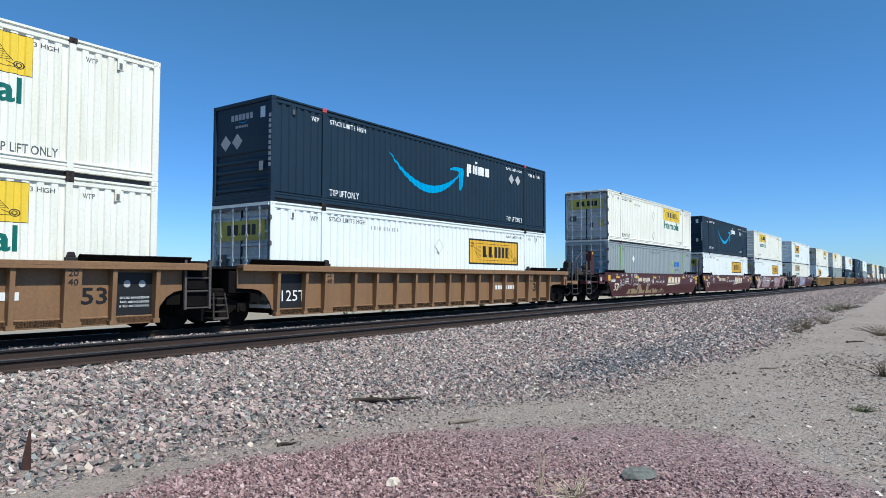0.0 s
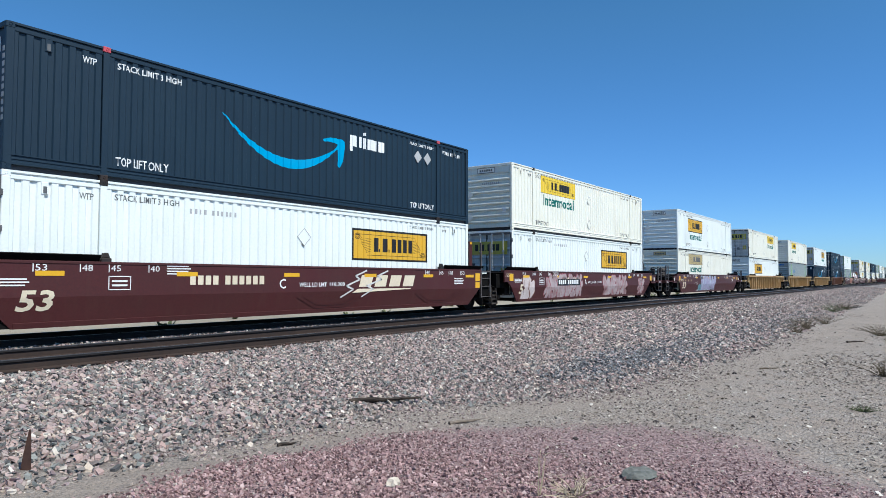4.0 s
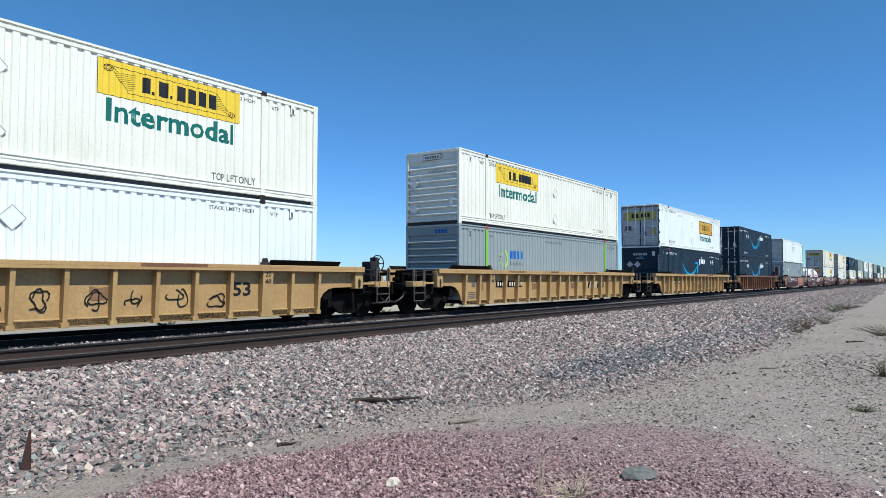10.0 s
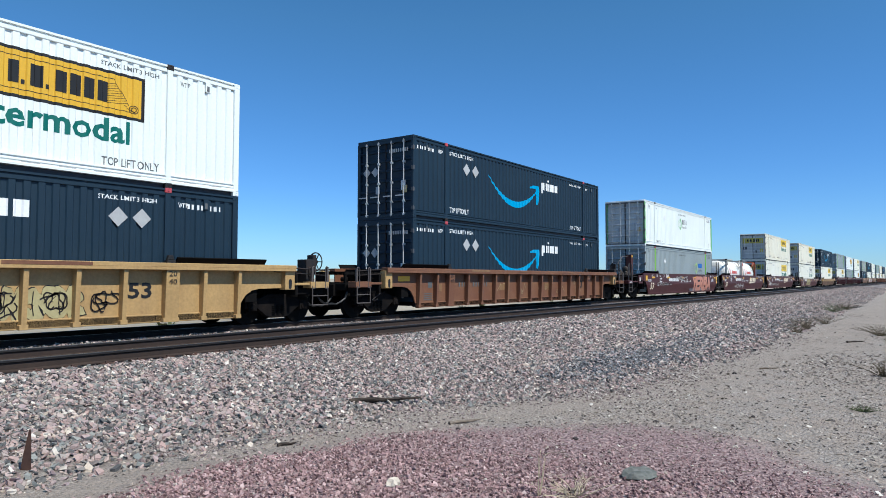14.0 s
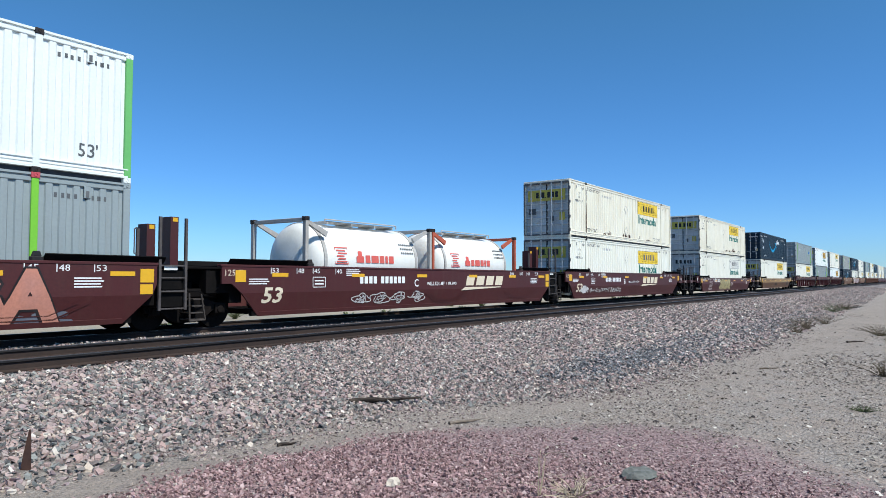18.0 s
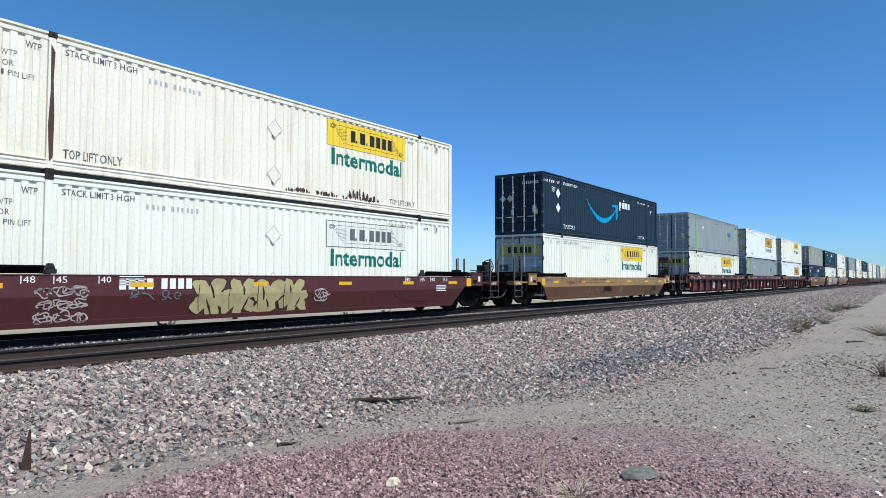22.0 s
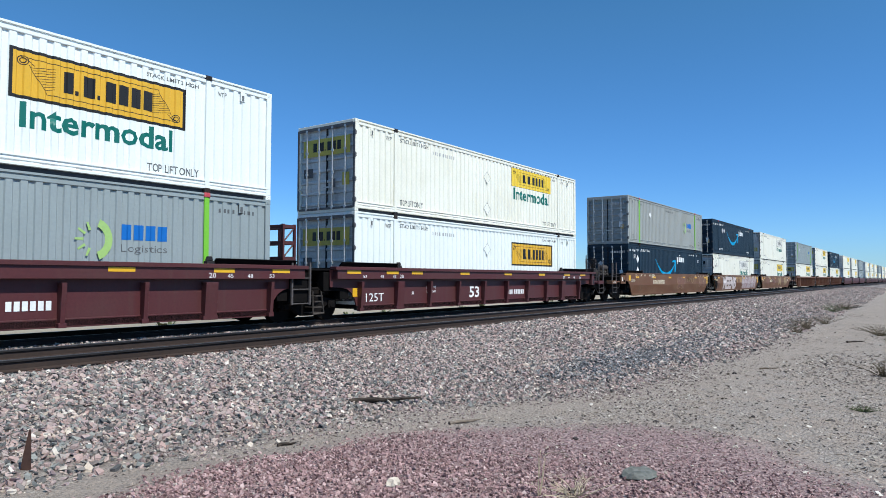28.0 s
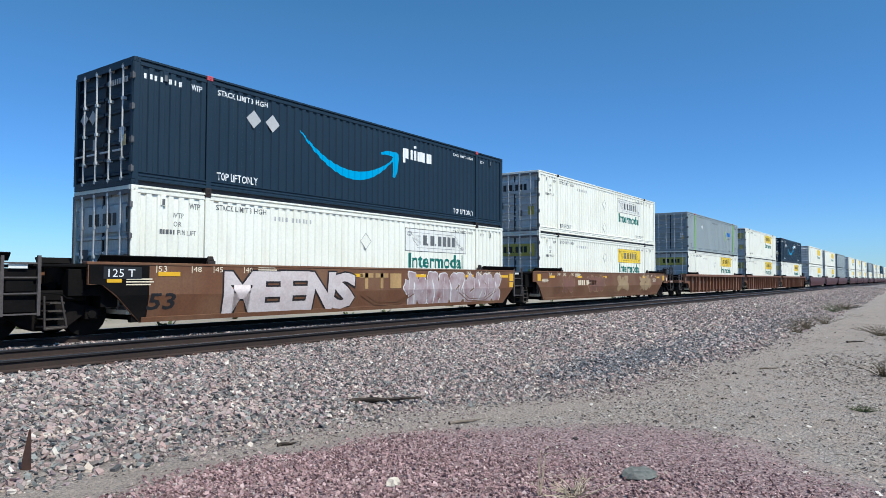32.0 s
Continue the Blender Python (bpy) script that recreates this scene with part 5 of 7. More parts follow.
def guides(car, paint, bulky, dz=0.0):
    """Sloped container guides on the sides' top edge near each end, and the cones that lock a box."""
    for x0, x1 in ((-0.75, 1.85), (BOX_L - 1.85, BOX_L + 0.75)):
        for y in (-1, 1):
            part("container_guide", kept(("guide", paint.name, x0, y), lambda: Shape().prism(
                [(1.41 * y, 1.50), (1.53 * y, 1.655), (1.49 * y, 1.672), (1.345 * y, 1.53)], x0, x1, "x").mesh("container_guide", paint, 0.008)), car, at=(0, 0, dz))
    for x in (POST, BOX_L - POST):
        for y in (-1.42, 1.42):
            part("lock_cone", kept(("cone", bulky), lambda: Shape().box(-0.11, 0.11, -0.07, 0.07, 1.50, 1.60).prism(
                [(-0.09, 1.60), (0.09, 1.60), (0.05, 1.71), (-0.05, 1.71)], -0.05, 0.05).mesh("lock_cone", CAST, 0.012)), car, at=(x, y, dz))


def well_floor(car):
    def make():
        s = Shape()
        for k in range(9):
            x = 0.3 + k * 1.9
            s.box(x, x + 0.26, -1.36, 1.36, 0.22, 0.36)
        s.box(0.0, BOX_L, -1.40, -1.28, 0.20, 0.33).box(0.0, BOX_L, 1.28, 1.40, 0.20, 0.33)
        return s.mesh("well_floor", GRIME)
    part("well_floor", kept("well_floor", make), car)


def shell_mesh(paint, low, far, dip=0.19, top=1.46, reach=1.02):
    """The side of a smooth car: an upright plate above a plate drawn inwards, with raked ends."""
    def make():
        s = Shape()
        y = 1 if far else -1

        def band(a, b, z0, z1, a2, b2):
            y0, y1 = -skin_y(z0) * y, -skin_y(z1) * y
            t = 0.05 * y
            v = [(a, y0, z0), (b, y0, z0), (b2, y1, z1), (a2, y1, z1), (a, y0 - t, z0), (b, y0 - t, z0), (b2, y1 - t, z1), (a2, y1 - t, z1)]
            s.add(v, [(0, 1, 2, 3), (7, 6, 5, 4), (0, 4, 5, 1), (1, 5, 6, 2), (2, 6, 7, 3), (3, 7, 4, 0)])
        if low:
            band(0.20, BOX_L - 0.20, dip, FOLD, -0.42, BOX_L + 0.42)
        else:
            band(-0.42, BOX_L + 0.42, FOLD, 1.04, -0.72, BOX_L + min(0.72, reach))
            band(-1.02, BOX_L + reach, 1.04, top, -1.02, BOX_L + reach)
        return s.mesh("side_plate", paint)
    return kept(("shell", paint.name, low, far, dip, top, reach), make)


def smooth_car(paint, low_paint, left, right, ink, reflect, wheel=False, label="", top=1.46):
    dz = top - 1.46
    reach = 0.52 if right == "joint" else 1.02
    car = thing("well_car", label, "rail car", "well cars of the train")
    for far in (False, True):
        part("upper_side_plate", shell_mesh(paint, False, far, top=top, reach=reach), car)
        part("lower_side_plate", shell_mesh(low_paint, True, far), car)
        y = 1 if far else -1
        part("top_chord", kept(("tchord", paint.name, y, reach), lambda: Shape().box(-1.05, BOX_L + reach + 0.03, *sorted((1.545 * y, 1.37 * y)), top, top + (0.06 if dz == 0 else 0.03))
                               .mesh("top_chord", paint, 0.008)), car)
    well_floor(car)
    guides(car, GRIME, True, dz)
    end_gear(car, paint, -1, left, paint is CAR_BROWN, pipe=paint is MAROON and right == "joint")
    end_gear(car, paint, 1, right, wheel, pipe=paint is MAROON and left == "joint")
    for x in (0.55, 3.6, 6.8, 10.0, 13.0, 15.6) if reflect else ():
        flat_part("reflector", plate(0, 0.55, 0, 0.10, REFLECT), car, x, 1.22 + dz)
    for x in (-0.62, BOX_L + reach - 0.40):
        flat_part("reflector", plate(0, 0.32, 0, 0.30, REFLECT), car, x, 1.08 + dz * 0.8)
    if right == "joint":
        flat_part("reflector", plate(0, 0.30, 0, 0.22, REFLECT), car, BOX_L + 0.12, 0.82)
    for x, t in ((0.55, "53"), (1.45, "48"), (2.05, "45"), (2.95, "40"), (BOX_L - 0.85, "53"), (BOX_L - 1.6, "48"), (BOX_L - 2.2, "45"), (BOX_L - 3.0, "40")):
        flat_part("lettering", letters(t, 0.13, ink, 0.22), car, x, 1.32 + dz)
        flat_part("marker_line", plate(0, 0.02, 0, 0.16, ink), car, x - 0.05, 1.30 + dz)

    def fine_print(n, w):
        rng = random.Random(n)
        return [(0, w * rng.uniform(0.7, 1.0), k * 0.06, k * 0.06 + 0.028) for k in range(n)]
    for x, z, n in ((BOX_L - 1.3, 0.98 + dz, 4), (3.35, 1.26 + dz, 4), (-0.2, 1.02, 3)):
        marks("small_print", bars(fine_print(n, 0.75), ink, ("print", n)), car, at=(x, -1.535, z))
    for x in ((7.3, 12.6) if dz == 0 else (12.6,)):
        brace = ribbon([(x, 0.66), (x + 0.7, 0.34), (x + 1.9, 0.34), (x + 2.6, 0.66)], 0.03) + ribbon([(x + 0.25, 0.66), (x + 0.8, 0.42), (x + 1.8, 0.42), (x + 2.35, 0.66)], 0.022)
        part("pressed_brace", kept(("brace", paint.name, x), lambda: lay_on_skin(brace, low_paint, "pressed_brace", 0.014)), car)
    part("bottom_lip", kept(("blip", low_paint.name), lambda: Shape().prism([(skin_y(0.30) - 0.012, 0.30), (skin_y(0.30) + 0.01, 0.315), (skin_y(0.19) + 0.01, 0.19), (skin_y(0.19) - 0.012, 0.19)],
                                                                           0.22, BOX_L - 0.22, "x").mesh("bottom_lip", low_paint)), car)
    for end, side in ((left, -1), (right, 1)):
        if end == "coupler":
            x = -3.28 if side < 0 else BOX_L + 2.46
            part("lettering", letters("B-END" if side < 0 else "A-END", 0.09, WHITE_INK, 0.36), car, at=(x if paint in (MAROON, MAROON_DARK) else (-2.88 if side < 0 else BOX_L + 2.46), -1.505, 0.94))
    if paint is MAROON:
        flat_part("lettering", letters("WELL LD LMT", 0.12, ink, 1.05, 0.01), car, 7.35, 0.94)
        flat_part("lettering", letters("118,300", 0.12, ink, 0.62, 0.01), car, 8.52, 0.94)
    return car


def ribbed_car(paint, left, right, wheel=False, band=False, label="", stakes=17, ink=BLACK, end_paint=None):
    car = thing("well_car", label, "rail car", "well cars of the train")
    pm = paint.name
    z_top = 1.08 if band else 1.43
    arch = [(-0.62, 0.90), (-0.40, 0.86), (-0.20, 0.74), (-0.05, 0.55), (0.03, 0.35), (0.08, 0.20)]
    for y in (-1, 1):
        poly = [(-1.7, 1.44), (-1.7, 0.92)] + arch + [(BOX_L - x, z) for x, z in reversed(arch)] + [(BOX_L + 1.7, 0.92), (BOX_L + 1.7, 1.44)]
        if left == "joint" or y > 0:
            poly[0], poly[1] = (-1.1, 1.44), (-1.1, 0.92)
        if right == "joint" or y > 0:
            poly[-1], poly[-2] = (BOX_L + 1.1, 1.44), (BOX_L + 1.1, 0.92)
        part("side_panel", kept(("rpanel", pm, left, right, y), lambda: Shape().prism(poly, 1.33 * y, 1.37 * y).mesh("side_panel", paint)), car)
        part("top_chord", kept(("rchord", pm, left, right, y, band), lambda: Shape().box(poly[0][0], poly[-1][0], *sorted((1.34 * y, 1.62 * y)), 1.43, 1.525)
                               .box(poly[0][0], poly[-1][0], *sorted((1.585 * y, 1.62 * y)), 1.36 if not band else 1.43, 1.44).mesh("top_chord", paint, 0.01)), car)
        if band:
            part("upper_band", kept(("rband", pm, y), lambda: Shape().box(-1.0, BOX_L + 1.0, *sorted((1.37 * y, 1.575 * y)), 1.16, 1.428)
                                    .mesh("upper_band", paint, 0.006)), car)
        part("bottom_sill", kept(("rsill", pm, y), lambda: Shape().box(0.06, BOX_L - 0.06, *sorted((1.365 * y, 1.40 * y)), 0.17, 0.36)
                                 .mesh("bottom_sill", paint, 0.008)), car)
        n = stakes
        for k in range(n):
            x = 0.12 + k * (BOX_L - 0.24) / (n - 1)
            wide = abs(x - POST) < 0.3 or abs(x - (BOX_L - POST)) < 0.3
            xs = POST if abs(x - POST) < 0.3 else (BOX_L - POST if wide else x)
            w = 0.17 if wide else 0.05
            part("stake", kept(("stake", pm, wide, y, band), lambda: Shape().prism(
                [(1.37 * y, 0.24), (1.52 * y, 0.26), (1.575 * y, z_top - 0.06), (1.575 * y, z_top), (1.37 * y, z_top)], -w, w, "x")
                .box(-w - 0.03, w + 0.03, *sorted((1.37 * y, 1.52 * y)), 0.17, 0.27).mesh("stake", paint, 0.006)), car, at=(xs, 0, 0))
    well_floor(car)
    guides(car, GRIME, False)
    end_gear(car, paint, -1, left, False, smooth=False)
    end_gear(car, paint, 1, right, wheel, smooth=False)
    for d, e in ((-1, left), (1, right)):
        if e == "coupler":
            x = -1.54 if d < 0 else BOX_L + 1.54
            for y in (-1.42, 1.42):
                part("corner_post", kept(("repost", (end_paint or paint).name), lambda: Shape().box(-0.17, 0.17, -0.12, 0.12, 0.86, 1.43)
                                      .mesh("corner_post", end_paint or paint, 0.015)), car, at=(x, y, 0))
            # flat black oval painted on for the shade inside the post's hole
            part("slot", kept("post_slot", lambda: Shape().prism([(0.055 * math.cos(k * math.tau / 12), 0.09 * math.sin(k * math.tau / 12) + (0.05 if k in range(7) else -0.05)) for k in range(12)], -0.003, 0.003)
                              .mesh("slot", BLACK)), car, at=(x, -1.543, 1.02))
    for x in (POST, BOX_L - POST):
        part("lettering", letters("20", 0.12, ink, 0.2), car, at=(x - 0.11, -1.578, 1.22 if not band else 1.185))
        part("lettering", letters("40", 0.12, ink, 0.2), car, at=(x - 0.11, -1.578, 1.04 if not band else 1.24)) if not band else None
    return car


def big_number(car, text, x, z, h, ink, w, lean=0.0, bold=0.0):
    """Lettering that follows the fold of a smooth car's side."""
    def make():
        bm = bmesh.new()
        src = letters(text, h, ink, w, bold)
        bm.from_mesh(src)
        bmesh.ops.bisect_plane(bm, geom=bm.verts[:] + bm.edges[:] + bm.faces[:], plane_co=(0, 0, FOLD - z), plane_no=(0, 0, 1), dist=1e-5)
        for v in bm.verts:
            v.co.x += lean * v.co.z
            v.co.y = skin_y(v.co.z + z) - 0.005
        me = bpy.data.meshes.new("lettering")
        bm.to_mesh(me)
        bm.free()
        me.materials.append(ink)
        return me
    part("lettering", kept(("skin_letters", text, h, w, z, ink.name, lean), make), car, at=(x, 0, z))


def side_logo(car, x, z):
    """Slanted cream blocks over a swept bar."""
    polys = [[(k * 0.70 + 0.10, 0.0), (k * 0.70 + 0.64, 0.0), (k * 0.70 + 0.76, 0.36), (k * 0.70 + 0.22, 0.36)] for k in range(4)]
    polys += [[(-0.20, -0.18), (2.60, -0.09), (2.66, -0.06), (0.05, -0.06)]]

    def make():
        s = Shape()
        for p in polys:
            s.prism(p, -0.002, 0)
        return s.mesh("logo", CREAM_INK)
    part("logo", kept("railway_logo", make), car, "slanted cream blocks over a swept bar", at=(x, -1.535, z))


def car_number(car, x, z, ink, h=0.24, y=-1.535, n=10):
    rects = [(k * 0.21 + (0.14 if k > 3 else 0), k * 0.21 + 0.15 + (0.14 if k > 3 else 0), 0, h) for k in range(n)]
    marks("number_marking", bars(rects, ink, ("carnum", h, n)), car, at=(x, y, z))


def far_car(style, left, right):
    """A platform that stays far down the line: sides, ends and trucks only."""
    paint = {"smooth": MAROON, "ribbed": MAROON_DARK, "brown": CAR_RUST}[style]
    car = thing("well_car", "far {} steel well car under stacked containers".format("rust-brown" if style == "brown" else "maroon"), "rail car", "well cars of the train")
    for far in (False, True):
        part("upper_side_plate", shell_mesh(paint, False, far), car)
        part("lower_side_plate", shell_mesh(paint, True, far), car)
    for x in (-COUPLED if left == "coupler" else None, BOX_L + (COUPLED if right == "coupler" else JOINT)):
        if x is not None:
            part("truck", kept("far_truck", lambda: Shape().box(-1.1, 1.1, -1.1, 1.1, 0.40, 0.72).lathe([(-0.8, 0.46), (0.8, 0.46)], (-0.89, 0, 0.46), "y", 16)
                               .lathe([(-0.8, 0.46), (0.8, 0.46)], (0.89, 0, 0.46), "y", 16).mesh("truck", IRON)), car, at=(x, 0, RAIL_Z))
    for s, e in ((-1, left), (1, right)):
        r = 3.0 if e == "coupler" else 1.4
        a, b = sorted((0.2, r))
        x0, x1 = (-b, -a) if s < 0 else (BOX_L + a, BOX_L + b)
        part("end_deck", kept(("far_deck", s, e), lambda: Shape().box(x0, x1, -1.3, 1.3, 0.8, 1.06).mesh("end_deck", GRIME, 0.01)), car)
    part("guide_rail", kept("far_guides", lambda: Shape().box(-0.75, 1.85, -1.5, -1.36, 1.46, 1.65).box(BOX_L - 1.85, BOX_L + 0.75, -1.5, -1.36, 1.46, 1.65).mesh("guide_rail", GRIME)), car)
    return car
# ---- ground ----
def smooth01(a, b, x):
    u = np.clip((x - a) / (b - a), 0.0, 1.0)
    return u * u * (3 - 2 * u)


def ballast_edge(x):
    """Where the ballast's foot meets the dirt: the y of it along the track."""
    return np.interp(x, [-40, 0, 3, 4.5, 6, 8, 9.6, 11, 14, 25, 55, 90, 3000], [6.6, 6.5, 6.45, 6.45, 6.15, 5.75, 4.9, 4.3, 4.2, 3.9, 4.1, 5.0, 5.6])


def waves(x, y, seed, scale):
    rng = np.random.RandomState(seed)
    out = np.zeros_like(x)
    for k in range(7):
        a = rng.uniform(0, math.tau)
        f = scale * rng.uniform(0.6, 2.2)
        out += np.sin((x * math.cos(a) + y * math.sin(a)) * f + rng.uniform(0, 6.28)) / 7
    return out


def red_patch(x, y):
    """1 on the spread of crushed red rock, 0 off it."""
    d = ((x - 3.4) / 4.6) ** 2 + ((y - 2.35) / 3.05) ** 2 + 0.22 * waves(x, y, 5, 1.7)
    return 1 - smooth01(0.62, 1.32, d + 0.12 * waves(x, y, 6, 5.0))


def dirt_road(x, y):
    """1 on the worn tan strip of bare dirt beside the ballast, 0 off it."""
    c = np.interp(x, [-10, 3, 5, 7, 9, 12, 15, 20, 30, 40, 90], [6.3, 5.9, 5.6, 5.0, 4.25, 3.45, 3.0, 2.65, 2.25, 2.0, 1.5]) + 0.25 * waves(x, y, 51, 0.9)
    w = np.interp(x, [0, 5, 9, 15, 30, 60], [0.25, 0.35, 0.5, 0.75, 1.0, 1.4])
    return (1 - smooth01(0.3, 1.5, np.abs(y - c) / w + 0.35 * waves(x, y, 53, 2.6))) * 0.85


def ballast_weight(x, y):
    e = ballast_edge(x) + 0.45 * waves(x, y, 9, 1.2)
    far = 18.6 + 0.3 * waves(x, y, 11, 0.8)
    return smooth01(e - 0.7, e + 0.9, y) * (1 - smooth01(far, far + 0.8, y))


def ground_z(x, y):
    e = ballast_edge(x)
    crest = 10.15
    z = np.where(y < e, -0.62, -0.62 + 0.42 * np.clip((y - e) / (crest - e), 0, 1) ** 0.85)
    z = np.where(y > crest, -0.20, z)
    z = np.where(y > 18.3, -0.20 - 0.40 * smooth01(18.3, 20.2, y), z)
    z = z + 0.10 * red_patch(x, y) + 0.035 * waves(x, y, 3, 0.8) * (1 - smooth01(9.6, 10.2, y)) + 0.25 * smooth01(30, 200, y) * waves(x, y, 4, 0.02)
    return z


def axis_steps(a, b, centre, fine, growth, limit):
    """Steps from a to b, fine near the centre and growing outwards."""
    out = [centre]
    for d, end in ((1, b), (-1, a)):
        p, s = centre, fine
        side = []
        while (p - end) * d < 0:
            p += d * s
            s = min(s * growth, limit)
            side.append(p)
        out = out + side if d > 0 else side[::-1] + out
    return np.array(out)


def ground_material():
    m = bpy.data.materials.new("desert_ground")
    nt, n, l, bsdf = nodes_of(m)
    tc = n.new("ShaderNodeTexCoord")

    def tex(scale, detail=6.0, rough=0.6):
        t = n.new("ShaderNodeTexNoise")
        t.inputs["Scale"].default_value, t.inputs["Detail"].default_value, t.inputs["Roughness"].default_value = scale, detail, rough
        l.new(tc.outputs["Object"], t.inputs["Vector"])
        return t.outputs["Fac"]

    def ramp(fac, stops):
        r = n.new("ShaderNodeValToRGB")
        el = r.color_ramp.elements
        while len(el) < len(stops):
            el.new(0.5)
        for e, (p, c) in zip(el, stops):
            e.position, e.color = p, (*c, 1)
        l.new(fac, r.inputs[0])
        return r.outputs[0]

    def stones(scale, stops, seedless=1.0):
        v = n.new("ShaderNodeTexVoronoi")
        v.inputs["Scale"].default_value, v.inputs["Randomness"].default_value = scale, seedless
        l.new(tc.outputs["Object"], v.inputs["Vector"])
        sep = n.new("ShaderNodeSeparateColor")
        l.new(v.outputs["Color"], sep.inputs[0])
        return ramp(sep.outputs[0], stops), v.outputs["Distance"]

    def mix(fac, a, b, kind="MIX"):
        x = n.new("ShaderNodeMix"); x.data_type = "RGBA"; x.blend_type = kind
        if isinstance(fac, float):
            x.inputs[0].default_value = fac
        else:
            l.new(fac, x.inputs[0])
        l.new(a, x.inputs[6]); l.new(b, x.inputs[7])
        return x.outputs[2]

    def attr(name):
        a = n.new("ShaderNodeAttribute"); a.attribute_name = name
        return a.outputs["Fac"]
    # ballast base: dark fines, its colour also deepened for shade between the stones
    grey, dist1 = stones(24.0, [(0.0, (0.045, 0.040, 0.040)), (0.3, (0.11, 0.092, 0.088)), (0.55, (0.17, 0.14, 0.13)), (0.8, (0.24, 0.20, 0.18)), (1.0, (0.40, 0.36, 0.32))])
    red, dist2 = stones(44.0, [(0.0, (0.11, 0.068, 0.068)), (0.5, (0.27, 0.178, 0.170)), (1.0, (0.42, 0.31, 0.29))])
    sand = ramp(tex(0.7, 9.0, 0.7), [(0.3, (0.245, 0.196, 0.158)), (0.55, (0.34, 0.272, 0.220)), (0.75, (0.415, 0.335, 0.272))])
    speck = ramp(tex(30.0, 6.0, 0.8), [(0.36, (0.38, 0.36, 0.34)), (0.5, (1, 1, 1)), (0.66, (1.2, 1.17, 1.13))])
    clods = ramp(tex(6.5, 9.0, 0.85), [(0.34, (0.50, 0.48, 0.46)), (0.48, (0.95, 0.95, 0.95)), (0.62, (1.22, 1.18, 1.14))])
    speck = mix(0.9, speck, clods, "MULTIPLY")
    sand = mix(0.8, sand, speck, "MULTIPLY")
    pebbles, dist3 = stones(52.0, [(0.0, (0.11, 0.093, 0.080)), (0.35, (0.31, 0.255, 0.212)), (0.8, (0.43, 0.358, 0.297)), (1.0, (0.55, 0.49, 0.43))])
    grit, dist4 = stones(110.0, [(0.0, (0.09, 0.082, 0.075)), (0.3, (0.19, 0.165, 0.145)), (0.7, (0.27, 0.235, 0.20)), (1.0, (0.42, 0.385, 0.34))])
    pebbles = mix(0.5, pebbles, grit)
    litter = ramp(tex(1.6, 10.0, 0.75), [(0.36, (0.25, 0.25, 0.25)), (0.56, (1, 1, 1))])
    bare = ramp(tex(2.2, 8.0, 0.7), [(0.3, (0.29, 0.234, 0.19)), (0.7, (0.40, 0.325, 0.262))])
    dirt = mix(litter, sand, pebbles)
    worn = mix(0.4, mix(0.7, bare, speck, "MULTIPLY"), grit)
    dirt = mix(attr("road"), dirt, worn)
    far_sand = ramp(tex(0.06, 8.0), [(0.35, (0.30, 0.255, 0.19)), (0.6, (0.40, 0.345, 0.26))])
    col = mix(attr("far"), dirt, far_sand)
    col = mix(attr("red"), col, red)
    col = mix(attr("ballast"), col, grey)
    col = mix(0.35, col, ramp(tex(0.5, 7.0), [(0.3, (0.72, 0.72, 0.74)), (0.6, (1, 1, 1))]), "MULTIPLY")
    l.new(col, bsdf.inputs["Base Color"])
    bsdf.inputs["Roughness"].default_value = 0.92
    bp = n.new("ShaderNodeBump"); bp.inputs["Strength"].default_value = 0.7; bp.inputs["Distance"].default_value = 0.03
    bp.invert = True
    l.new(dist1, bp.inputs["Height"])
    rough = n.new("ShaderNodeBump"); rough.inputs["Strength"].default_value = 0.8; rough.inputs["Distance"].default_value = 0.025
    l.new(tex(22.0, 8.0, 0.75), rough.inputs["Height"])
    l.new(bp.outputs[0], rough.inputs["Normal"])
    l.new(rough.outputs[0], bsdf.inputs["Normal"])
    return m


def build_ground():
    xs = axis_steps(-300, 3500, 9.0, 0.16, 1.035, 90.0)
    ys = axis_steps(-120, 2500, 6.0, 0.14, 1.04, 90.0)
    X, Y = np.meshgrid(xs, ys, indexing="ij")
    Z = ground_z(X, Y)
    nx, ny = len(xs), len(ys)
    co = np.stack([X, Y, Z], -1).reshape(-1, 3)
    i = np.arange(nx - 1)[:, None] * ny + np.arange(ny - 1)[None, :]
    quads = np.stack([i, i + ny, i + ny + 1, i + 1], -1).reshape(-1, 4)
    me = bpy.data.meshes.new("ground")
    me.from_pydata(co.tolist(), [], quads.tolist())
    for name, w in (("ballast", ballast_weight(X, Y)), ("red", red_patch(X, Y)), ("far", smooth01(19, 24, Y)), ("road", dirt_road(X, Y))):
        a = me.attributes.new(name, "FLOAT", "POINT")
        a.data.foreach_set("value", np.clip(w, 0, 1).astype(np.float32).ravel())
    me.polygons.foreach_set("use_smooth", [True] * len(me.polygons))
    me.materials.append(ground_material())
    tagged(new("ground", me), "sandy desert ground with a grey ballast bank and crushed red rock", "ground", kind="structure")


